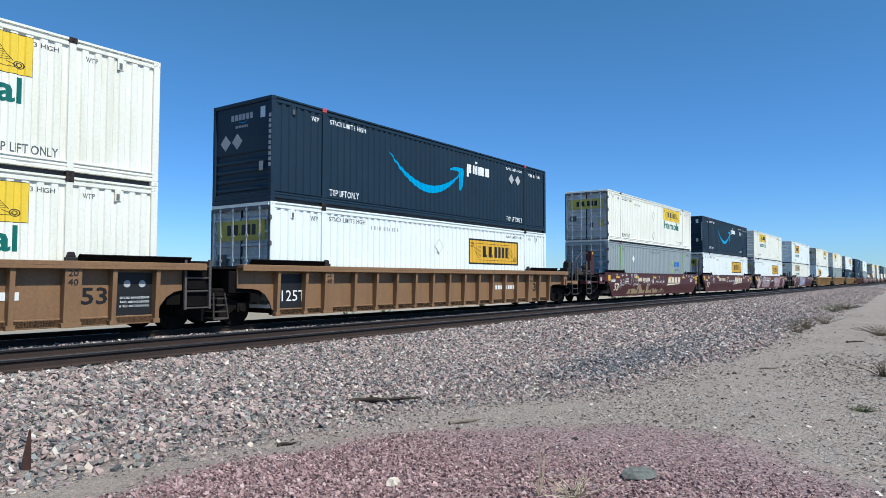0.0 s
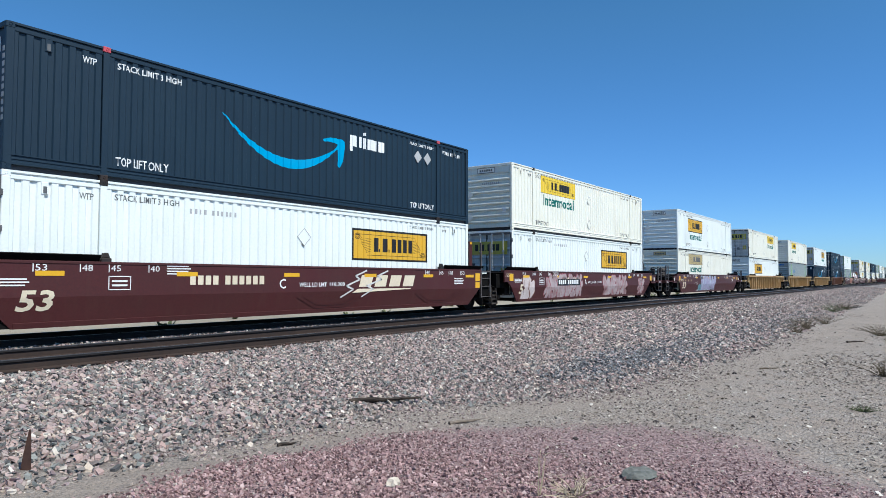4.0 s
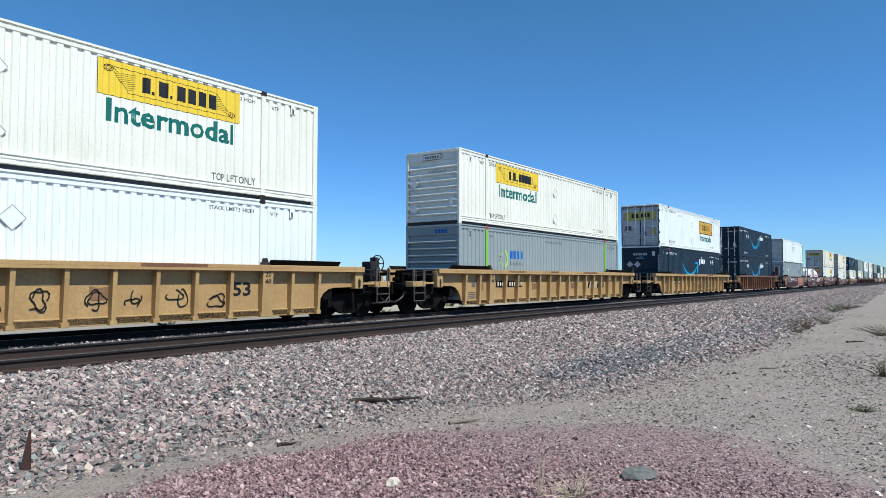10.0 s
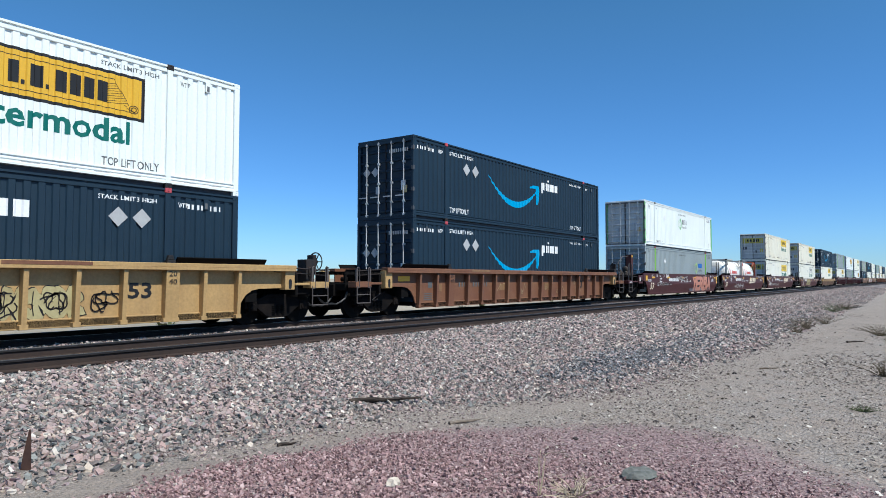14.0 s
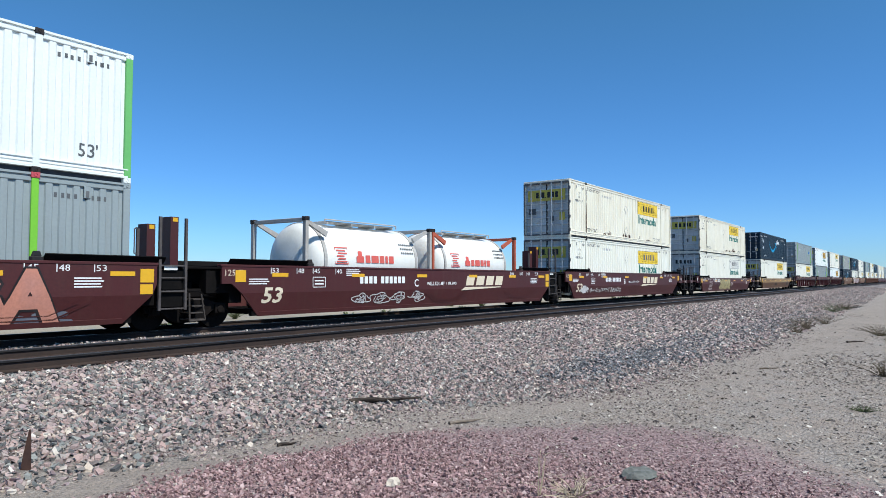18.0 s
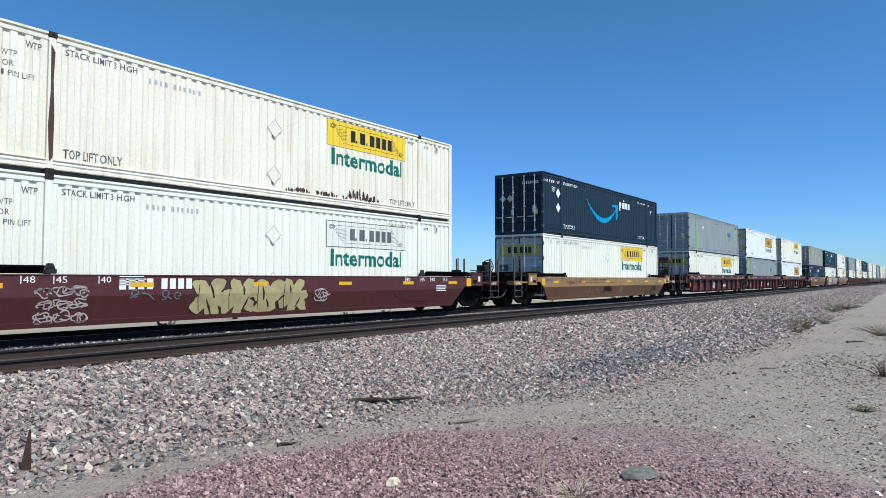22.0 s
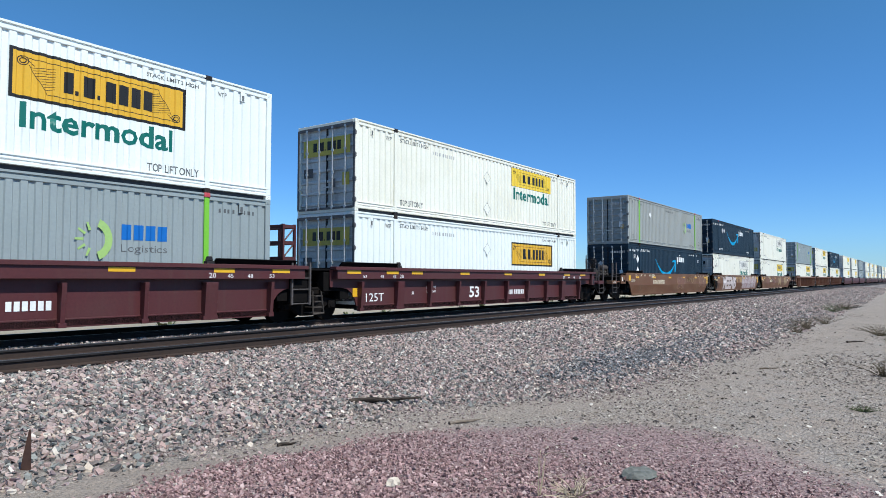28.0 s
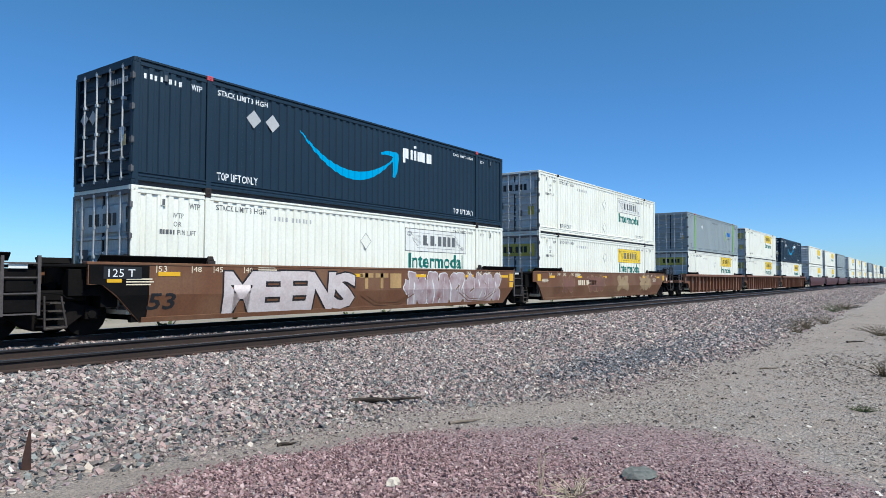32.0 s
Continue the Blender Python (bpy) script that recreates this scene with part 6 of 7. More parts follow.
def stone_material(name, stops):
    m = bpy.data.materials.new(name)
    nt, n, l, bsdf = nodes_of(m)
    g = n.new("ShaderNodeNewGeometry")
    r = n.new("ShaderNodeValToRGB")
    el = r.color_ramp.elements
    while len(el) < len(stops):
        el.new(0.5)
    for e, (p, c) in zip(el, stops):
        e.position, e.color = p, (*c, 1)
    l.new(g.outputs["Random Per Island"], r.inputs[0])
    tc = n.new("ShaderNodeTexCoord")
    t = n.new("ShaderNodeTexNoise")
    t.inputs["Scale"].default_value, t.inputs["Detail"].default_value = 60.0, 4.0
    l.new(tc.outputs["Object"], t.inputs["Vector"])
    mr = n.new("ShaderNodeMapRange")
    mr.inputs["To Min"].default_value, mr.inputs["To Max"].default_value = 0.65, 1.3
    l.new(t.outputs["Fac"], mr.inputs["Value"])
    mx = n.new("ShaderNodeMix"); mx.data_type = "RGBA"; mx.blend_type = "MULTIPLY"; mx.inputs[0].default_value = 1.0
    l.new(r.outputs[0], mx.inputs[6]); l.new(mr.outputs[0], mx.inputs[7])
    l.new(mx.outputs[2], bsdf.inputs["Base Color"])
    bsdf.inputs["Roughness"].default_value = 0.85
    return m


def scatter_stones(name, pts, sizes, material, label, flat=0.62, seed=1):
    """Many broken stones, each a skewed block, in one mesh."""
    rng = np.random.RandomState(seed)
    k = len(pts)
    base = np.array([(x, y, z) for x in (-1, 1) for y in (-1, 1) for z in (-1, 1)], float)
    v = base[None] * rng.uniform(0.35, 1.0, (k, 8, 3))
    v[..., 2] *= flat
    a = rng.uniform(0, math.tau, k)
    tx, ty = rng.uniform(-0.6, 0.6, k), rng.uniform(-0.6, 0.6, k)
    v[..., 2] += v[..., 0] * tx[:, None] + v[..., 1] * ty[:, None]
    v[..., 1] *= rng.uniform(0.6, 1.0, k)[:, None]
    c, s = np.cos(a)[:, None], np.sin(a)[:, None]
    x = v[..., 0] * c - v[..., 1] * s
    y = v[..., 0] * s + v[..., 1] * c
    half = (sizes / 2)[:, None]
    co = np.stack([x * half + pts[:, 0:1], y * half + pts[:, 1:2], v[..., 2] * half + pts[:, 2:3]], -1).reshape(-1, 3)
    faces = np.array([(0, 1, 3, 2), (4, 6, 7, 5), (0, 4, 5, 1), (2, 3, 7, 6), (1, 5, 7, 3)])         # the buried underside is left open
    f = (np.arange(k)[:, None, None] * 8 + faces[None]).reshape(-1)
    me = bpy.data.meshes.new(name)
    me.vertices.add(k * 8)
    me.vertices.foreach_set("co", co.astype(np.float32).ravel())
    me.loops.add(k * 20)
    me.loops.foreach_set("vertex_index", f.astype(np.int32))
    me.polygons.add(k * 5)
    me.polygons.foreach_set("loop_start", np.arange(0, k * 20, 4, dtype=np.int32))
    me.polygons.foreach_set("use_smooth", [False] * (k * 5))
    me.update(calc_edges=True)
    me.materials.append(material)
    return tagged(new(name, me), label, "stones", kind="stuff")


def spread(n, x0, x1, y0, y1, seed, keep, near=None):
    """Random places on the ground, denser towards the camera if near is given."""
    rng = np.random.RandomState(seed)
    x, y = rng.uniform(x0, x1, n), rng.uniform(y0, y1, n)
    w = np.clip(keep(x, y), 0, 1)
    if near:
        d = np.hypot(x, y)
        w = w * np.clip(near / d, 0, 1) ** 2
    ok = rng.uniform(0, 1, n) < w
    x, y = x[ok], y[ok]
    return np.stack([x, y, ground_z(x, y)], 1), rng


def build_stones():
    m = stone_material("ballast_rock", [(0.0, (0.064, 0.063, 0.064)), (0.14, (0.153, 0.144, 0.133)), (0.28, (0.305, 0.225, 0.205)), (0.40, (0.398, 0.271, 0.238)), (0.50, (0.181, 0.187, 0.175)),
                                        (0.58, (0.264, 0.259, 0.233)), (0.70, (0.433, 0.328, 0.286)), (0.83, (0.334, 0.248, 0.246)), (0.93, (0.492, 0.404, 0.321)), (1.0, (0.657, 0.600, 0.531))])
    pts, rng = spread(350000, -0.5, 56, 3.4, 10.45, 21, lambda x, y: ballast_weight(x, y) * smooth01(-0.5, 2.0, x), 14.5)
    near_x = smooth01(9.5, 4.5, pts[:, 0])
    size = (0.026 + 0.050 * rng.uniform(0, 1, len(pts)) ** 2.0) * np.clip(np.hypot(pts[:, 0], pts[:, 1]) / 13, 1, 1.7) * (1 + 0.22 * near_x)
    pts[:, 2] += size * rng.uniform(0.05, 0.35, len(pts))
    scatter_stones("ballast_stones", pts, size, m, "grey and mauve broken ballast stones banked beside the track", 0.52, seed=2)
    pts, rng = spread(52000, 40, 140, 3.6, 10.4, 28, lambda x, y: ballast_weight(x, y) * np.clip(60 / x, 0, 1) ** 1.3)
    size = rng.uniform(0.055, 0.12, len(pts)) * np.clip(pts[:, 0] / 55, 1, 2.4)
    pts[:, 2] += size * 0.15
    scatter_stones("far_ballast_stones", pts, size, m, "broken ballast stones far along the track", 0.6, seed=12)
    pts, rng = spread(26000, -2, 60, 10.4, 14.6, 22, lambda x, y: np.ones_like(x) * 0.8, 16.0)
    size = rng.uniform(0.035, 0.075, len(pts))
    pts[:, 2] += size * 0.2
    scatter_stones("track_bed_stones", pts, size, m, "grey broken ballast between the rails", seed=3)
    k = stone_material("dark_ballast_rock", [(0.0, (0.050, 0.053, 0.057)), (0.5, (0.119, 0.122, 0.131)), (0.85, (0.200, 0.200, 0.206)), (1.0, (0.375, 0.362, 0.350))])
    pts, rng = spread(190000, 7, 42, 3.8, 9.0, 26, lambda x, y: np.exp(-((y - ballast_edge(x) - 1.0 - 0.3 * waves(x, y, 41, 0.7)) / 0.55) ** 2)
                      * smooth01(9, 15, x) * (1 - smooth01(33, 42, x)) * np.clip(0.5 + waves(x, y, 43, 1.1), 0.15, 1), 17.0)
    size = rng.uniform(0.03, 0.075, len(pts))
    pts[:, 2] += size * 0.35
    scatter_stones("dark_stones", pts, size, k, "dark bluish broken stones along the foot of the ballast", seed=6)
    r = stone_material("red_rock", [(0.0, (0.104, 0.060, 0.060)), (0.3, (0.261, 0.158, 0.153)), (0.75, (0.395, 0.254, 0.243)), (1.0, (0.522, 0.383, 0.359))])
    pts, rng = spread(120000, -1.5, 9.2, -1.5, 6.4, 23, lambda x, y: smooth01(-1.0, 2.2, x) * red_patch(x, y) ** 1.5 * (0.3 + 0.7 * smooth01(7.2, 5.0, x)), 6.5)
    size = (0.011 + 0.024 * rng.uniform(0, 1, len(pts)) ** 1.8) * (0.75 + 0.55 * smooth01(7.0, 4.5, pts[:, 0]))
    pts[:, 2] += size * rng.uniform(0.1, 0.4, len(pts))
    scatter_stones("crushed_red_rock", pts, size, r, "crushed dull red rock spread on the ground", seed=4)
    d = stone_material("dirt_pebble", [(0.0, (0.066, 0.057, 0.053)), (0.18, (0.186, 0.155, 0.136)), (0.5, (0.328, 0.268, 0.223)), (0.85, (0.404, 0.338, 0.282)), (1.0, (0.590, 0.536, 0.462))])
    pts, rng = spread(430000, 0, 40, -5, 8.0, 24, lambda x, y: smooth01(-0.8, 3.0, x) * (1 - ballast_weight(x, y)) * (1 - 0.75 * red_patch(x, y)) * (1 - 1.1 * dirt_road(x, y))
                      * np.clip(0.50 + 1.6 * waves(x, y, 31, 0.9), 0.06, 1), 9.5)
    size = (0.010 + 0.036 * rng.uniform(0, 1, len(pts)) ** 3.0) * np.clip(np.hypot(pts[:, 0], pts[:, 1]) / 11, 1, 2.0)
    pts[:, 2] += size * 0.12
    scatter_stones("dirt_gravel", pts, size, d, "small grey and brown gravel strewn over the dirt", 0.36, seed=5)
    c = stone_material("flat_chip", [(0.0, (0.074, 0.063, 0.056)), (0.4, (0.252, 0.210, 0.175)), (0.8, (0.441, 0.389, 0.330)), (1.0, (0.630, 0.588, 0.520))])
    pts, rng = spread(11000, 4.5, 24, -4.5, 4.6, 29, lambda x, y: (1 - ballast_weight(x, y)) * (1 - 0.85 * red_patch(x, y)) * np.clip(0.35 + 1.3 * waves(x, y, 35, 0.7), 0.05, 1), 12.0)
    size = 0.022 + 0.06 * rng.uniform(0, 1, len(pts)) ** 2
    pts[:, 2] += size * 0.08
    scatter_stones("stone_chips", pts, size, c, "flat pale and dark stone chips strewn over the dirt", 0.14, seed=9)
    m = stone_material("mauve_gravel", [(0.0, (0.122, 0.090, 0.087)), (0.4, (0.256, 0.198, 0.180)), (0.8, (0.366, 0.294, 0.261)), (1.0, (0.561, 0.504, 0.441))])
    pts, rng = spread(110000, 4, 28, 2.2, 7.4, 27, lambda x, y: np.exp(-((y - ballast_edge(x) + 0.15 + 0.5 * waves(x, y, 47, 0.8)) / 0.7) ** 2) * np.clip(0.6 + 1.3 * waves(x, y, 45, 1.3), 0.1, 1), 9.5)
    size = 0.014 + 0.034 * rng.uniform(0, 1, len(pts)) ** 1.8
    pts[:, 2] += size * 0.15
    scatter_stones("mauve_gravel", pts, size, m, "fine mauve gravel where the ballast thins out", 0.5, seed=8)


# ---- rails ----
def rail_mesh(length, material, top):
    prof = [(-0.070, 0.0), (-0.070, 0.012), (-0.012, 0.035), (-0.010, 0.125), (-0.036, 0.140), (-0.036, 0.168), (-0.028, 0.176), (0.028, 0.176), (0.036, 0.168),
            (0.036, 0.140), (0.010, 0.125), (0.012, 0.035), (0.070, 0.012), (0.070, 0.0)]
    s = Shape().prism(prof, 0.0, length, "x")
    me = s.mesh("rail", material)
    me.materials.append(top)
    me.materials.append(RAIL_HEAD)
    for p in me.polygons:
        if p.normal.z > 0.5 and p.center.z > 0.17:
            p.material_index = 1
        elif p.center.z > 0.13:
            p.material_index = 2
    return me


def build_track(name, y, label, z=0.0):
    track = tagged(new(name), label, "railway track", kind="structure")
    track.location = (0, y, z - 0.176)
    me = rail_mesh(2600.0, RAIL_SIDE, RAIL_TOP)
    for d in (-0.7525, 0.7525):
        part("rail", me, track, at=(-120.0, d, 0))
    tie = Shape().box(-0.115, 0.115, -1.30, 1.30, -0.16, -0.008).mesh("tie", TIE, 0.01)
    plate_me = Shape().box(-0.1, 0.1, -0.17, 0.17, -0.008, 0.006).box(-0.02, 0.02, -0.13, -0.10, 0.006, 0.03).box(-0.02, 0.02, 0.10, 0.13, 0.006, 0.03).mesh("tie_plate", RUST_PLATE)
    for k in range(90):
        x = -6.0 + k * 0.53
        part("tie", tie, track, at=(x, 0, 0))
    for k in range(70 if z == 0.0 else 0):               # the train's own stay hidden in its shade
        x = 0.36 + k * 0.53
        part("tie_plate", plate_me, track, at=(x, -0.7525, 0))
    rest = Shape()
    for k in range(400):
        x = -6.0 + (90 + k) * 0.53
        rest.box(x - 0.115, x + 0.115, -1.3, 1.3, -0.16, -0.008)
    ob = part("far_ties", rest.mesh("far_ties", TIE), track)
    ob["kind"] = "stuff"


def build_litter():
    """Wood, scrap, single rocks and dry plants that lie beside the track."""
    def z_at(x, y):
        return float(ground_z(np.array([x]), np.array([y]))[0])
    rng = random.Random(7)

    def log(x, y, length, r, turn, mat, name, label):
        s = Shape()
        n, m = 9, 9
        rings = []
        for i in range(n + 1):
            u = i / n
            rr = r * (1.0 - 0.75 * u ** 1.5) * (0.85 + 0.3 * rng.random())
            rings.append([(u * length, rr * (1 + 0.3 * rng.uniform(-1, 1)) * math.cos(k * math.tau / m) + 0.02 * math.sin(u * 7),
                           rr * (1 + 0.3 * rng.uniform(-1, 1)) * math.sin(k * math.tau / m) + r * 0.6) for k in range(m)])
        v = [p for ring in rings for p in ring]
        f = [(i * m + k, i * m + (k + 1) % m, (i + 1) * m + (k + 1) % m, (i + 1) * m + k) for i in range(n) for k in range(m)]
        f += [tuple(range(m)), tuple(range((n + 1) * m - 1, n * m - 1, -1))]
        s.add(v, f)
        for k in range(5):
            u = rng.uniform(0.1, 0.9) * length
            s.rod((u, 0, r * 0.6), (u + rng.uniform(0.05, 0.25), rng.uniform(-0.12, 0.12), r * rng.uniform(0.6, 1.5)), r * 0.18, 5, r * 0.05)
        ob = tagged(new(name, s.mesh(name, mat)), label, "wood")
        ob.matrix_world = pose(x, y, z_at(x, y) + 0.005, 0, 0, turn)

    log(6.84, 6.50, 1.02, 0.042, -38, LOG_WOOD, "driftwood_log", "dark split log lying on the edge of the ballast")
    log(6.85, 4.82, 0.48, 0.022, -22, STICK_WOOD, "weathered_stick", "pale weathered stick at the edge of the red rock")
    log(4.90, 5.70, 0.22, 0.02, -20, LOG_WOOD, "wood_scrap", "short dark scrap of wood on the dirt")
    log(4.0, 8.45, 0.36, 0.014, -36, LOG_WOOD, "wood_scrap", "thin dark stick on the ballast")
    log(14.6, 2.75, 0.5, 0.018, -40, STICK_WOOD, "weathered_stick", "thin dry stick on the sandy dirt")
    log(22.3, 1.9, 0.8, 0.028, -30, LOG_WOOD, "wood_scrap", "dark scrap of wood on the sandy dirt")
    log(9.3, -0.55, 0.45, 0.015, -70, STICK_WOOD, "weathered_stick", "broken dry stick among pebbles")

    stake = Shape().prism([(-0.045, 0.0), (0.045, 0.0), (0.036, 0.12), (0.008, 0.41), (-0.006, 0.41), (-0.038, 0.12)], -0.006, 0.006)
    ob = tagged(new("rusty_stake", stake.mesh("rusty_stake", RUST_PLATE)), "pointed rusty steel plate stuck upright in the ballast", "stake")
    ob.matrix_world = pose(2.84, 6.72, z_at(2.84, 6.72) - 0.03, 8, 6, -38)

    def rock(x, y, r, mat, name, label, flat=0.6):
        rr = random.Random(round(x * 100))
        bm = bmesh.new()
        bmesh.ops.create_icosphere(bm, subdivisions=2, radius=1.0)
        for vv in bm.verts:
            k = 1 + 0.5 * noise.noise(vv.co * 1.4 + Vector((x, y, 0))) + 0.16 * rr.uniform(-1, 1)
            vv.co = Vector((vv.co.x * k * r, vv.co.y * k * r * 0.8, max(vv.co.z, -0.6) * k * r * flat))
        me = bpy.data.meshes.new(name)
        bm.to_mesh(me)
        bm.free()
        me.materials.append(mat)
        ob = tagged(new(name, me), label, "rock")
        ob.matrix_world = pose(x, y, z_at(x, y) + r * flat * 0.35, 0, 0, rr.uniform(0, 360))
    grey_rock = surface("greenish_rock", (0.135, 0.14, 0.125), (0.22, 0.21, 0.19), 0.9, big=9.0, grain=0.3, bump=0.5)
    pale_rock = surface("pale_rock", (0.62, 0.54, 0.44), (0.48, 0.40, 0.32), 0.85, big=12.0, grain=0.2, bump=0.4)
    dark_rock = surface("dark_rock", (0.05, 0.042, 0.040), (0.09, 0.07, 0.065), 0.9, big=12.0, grain=0.3, bump=0.4)
    rock(5.76, 2.06, 0.155, grey_rock, "flat_rock", "flat greenish grey rock half sunk in red gravel", 0.35)
    rock(4.32, 3.60, 0.062, pale_rock, "pale_rock", "small pale angular rock on the red gravel", 0.8)
    for x, y, r in ((8.57, 2.84, 0.05), (6.5, 4.45, 0.05), (5.75, 1.98, 0.045), (3.55, 6.2, 0.05), (10.9, 4.4, 0.05), (9.6, 1.9, 0.045), (6.75, 3.1, 0.05), (13.6, 3.0, 0.06)):
        rock(x, y, r * 0.72, dark_rock, "dark_rock", "small dark rock lying on the gravel", 0.55)
    rock(7.43, 1.64, 0.03, pale_rock, "pale_rock", "tiny white stone on the red gravel", 0.7)

    def tuft(x, y, n, h, spread_r, mat, name, label, cat, flatten=0.4):
        rr = random.Random(round(x * 10 + y * 100))
        s = Shape()
        for _ in range(n):
            a = rr.uniform(0, math.tau)
            lean = rr.uniform(0.1, 1.0)
            p = Vector((rr.uniform(-0.1, 0.1) * spread_r, rr.uniform(-0.1, 0.1) * spread_r, 0))
            for k in range(4):
                q = p + Vector((math.cos(a) * spread_r * lean / 4, math.sin(a) * spread_r * lean / 4, h / 4 * (1.15 - flatten * lean * (k + 1) / 2) * rr.uniform(0.7, 1.2)))
                s.rod(p, q, 0.005 * (1 - k * 0.2) + h * 0.003, 3, 0.004 * (1 - k * 0.22) + h * 0.002)
                if rr.random() < 0.5 and k > 0:
                    s.rod(q, q + Vector((rr.uniform(-0.1, 0.1), rr.uniform(-0.1, 0.1), rr.uniform(0.0, 0.08))) * (h + 0.2), 0.003 + h * 0.002, 3, 0.002)
                p, a = q, a + rr.uniform(-0.4, 0.4)
        ob = tagged(new(name, s.mesh(name, mat)), label, cat)
        ob.matrix_world = pose(x, y, z_at(x, y) - 0.01)
    tuft(4.92, 2.28, 30, 0.14, 0.42, STRAW, "dry_grass", "bleached dry grass blades on the red gravel", "grass")
    tuft(4.80, 2.52, 4, 0.30, 0.10, STRAW, "dry_grass", "single upright bleached grass stalk", "grass", 0.1)
    tuft(25.3, 3.6, 36, 0.55, 0.9, BRUSH, "dry_bush", "leafless brown bush at the foot of the ballast", "bush")
    tuft(27.3, 3.6, 60, 0.45, 0.8, BRUSH, "dry_bush", "low leafless brown bush on the dirt", "bush")
    for x, y, n, h, r in ((18.6, 24.5, 150, 0.42, 0.55), (12.2, 27.5, 120, 0.5, 0.7), (10.6, 25.8, 110, 0.35, 0.8), (13.8, 31.0, 120, 0.6, 0.8), (15.5, 28.5, 100, 0.3, 0.7)):
        tuft(x, y, n, h, r, SAGE, "desert_shrub", "grey-green desert shrub on the pale plain", "bush")
    tuft(14.8, 0.7, 60, 0.28, 0.6, BRUSH, "dry_bush", "tangle of dry brown brush beside the dirt track", "bush")
    tuft(41.7, 4.2, 80, 0.45, 1.1, SAGE, "desert_shrub", "low grey-green shrub beside the dirt track", "bush")
    tuft(46.0, 4.0, 90, 0.4, 1.2, BRUSH, "dry_bush", "low dry brush on a mound of sand", "bush")
    tuft(25.5, 1.25, 70, 0.35, 0.9, BRUSH, "dry_bush", "tangle of dry brown brush beside the dirt track", "bush")
    tuft(21.5, 0.55, 60, 0.30, 0.8, BRUSH, "dry_bush", "tangle of dry brown brush beside the dirt track", "bush")
    tuft(31.0, 3.4, 50, 0.35, 0.8, BRUSH, "dry_bush", "low leafless brown bush on the dirt", "bush")
    tuft(13.2, 0.25, 60, 0.09, 0.3, SAGE, "green_weed", "small green weed on the dirt", "weed")
    tuft(10.9, 0.75, 60, 0.07, 0.25, SAGE, "green_weed", "small green weed on the dirt", "weed")

    # straw, twigs and splinters strewn over the dirt
    rr = np.random.RandomState(88)
    s = Shape()
    for _ in range(1800):
        x, y = rr.uniform(3, 24), rr.uniform(-3, 7.0)
        if rr.uniform(0, 1) < float(ballast_weight(np.array([x]), np.array([y]))[0]) * 0.9:
            continue
        a, ln, z = rr.uniform(0, math.tau), rr.uniform(0.03, 0.16), z_at(x, y) + 0.006
        s.rod((x, y, z), (x + math.cos(a) * ln, y + math.sin(a) * ln, z + rr.uniform(0, 0.02)), rr.uniform(0.002, 0.005), 4, 0.002)
    tagged(new("straw_litter", s.mesh("straw_litter", STICK_WOOD)), "bleached straw and splinters strewn over the dirt", "litter", kind="stuff")

    # scattered brush on the plain beyond the track
    rr = np.random.RandomState(77)
    s = Shape()
    for _ in range(900):
        x, y = rr.uniform(-60, 420), 20.5 + rr.uniform(0, 1) ** 2 * 300
        r, h = rr.uniform(0.12, 0.5), rr.uniform(0.10, 0.45)
        z = z_at(x, y)
        for _ in range(9):
            a = rr.uniform(0, math.tau)
            d = rr.uniform(0.3, 1.0)
            c = Vector((x + math.cos(a) * r * d * 0.6, y + math.sin(a) * r * d * 0.6, z))
            tip = c + Vector((math.cos(a) * r * 0.5, math.sin(a) * r * 0.5, h * rr.uniform(0.5, 1)))
            w = Vector((-math.sin(a), math.cos(a), 0)) * r * 0.22
            s.add([c - w, c + w, tip + w * 0.5, tip - w * 0.5], [(0, 1, 2, 3)])
    for _ in range(520):
        y = rr.uniform(27, 75)
        x = y * rr.uniform(0.25, 1.9)
        r, h = rr.uniform(0.3, 0.8), rr.uniform(0.2, 0.7)
        z = z_at(x, y)
        for _ in range(46):
            a, d = rr.uniform(0, math.tau), rr.uniform(0, 1.0) ** 0.6
            c = Vector((x + math.cos(a) * r * d, y + math.sin(a) * r * d, z + h * rr.uniform(0.0, 1 - 0.7 * d)))
            u = Vector((rr.uniform(-1, 1), rr.uniform(-1, 1), rr.uniform(0.2, 1.2))).normalized() * rr.uniform(0.08, 0.22)
            w = u.orthogonal().normalized() * rr.uniform(0.015, 0.035)
            s.add([c - w, c + w, c + u], [(0, 1, 2)])
    tagged(new("desert_brush", s.mesh("desert_brush", SAGE)), "sparse grey-green desert brush on the plain", "brush", kind="stuff")
# ---- the train ----
MAR = "smooth maroon steel well car with a drawn-in lower side"
CAR_LABELS = {"tan": "faded brown well car with upright side stakes", "yellow": "yellow well car with upright side stakes",
              "rust": "rust-brown well car with upright side stakes", "maroon_rib": "dusty maroon well car with a smooth upper band over short stakes",
              "brown": "orange-brown smooth-sided steel well car", "gold": "well car with dull gold upper and umber lower sides"}

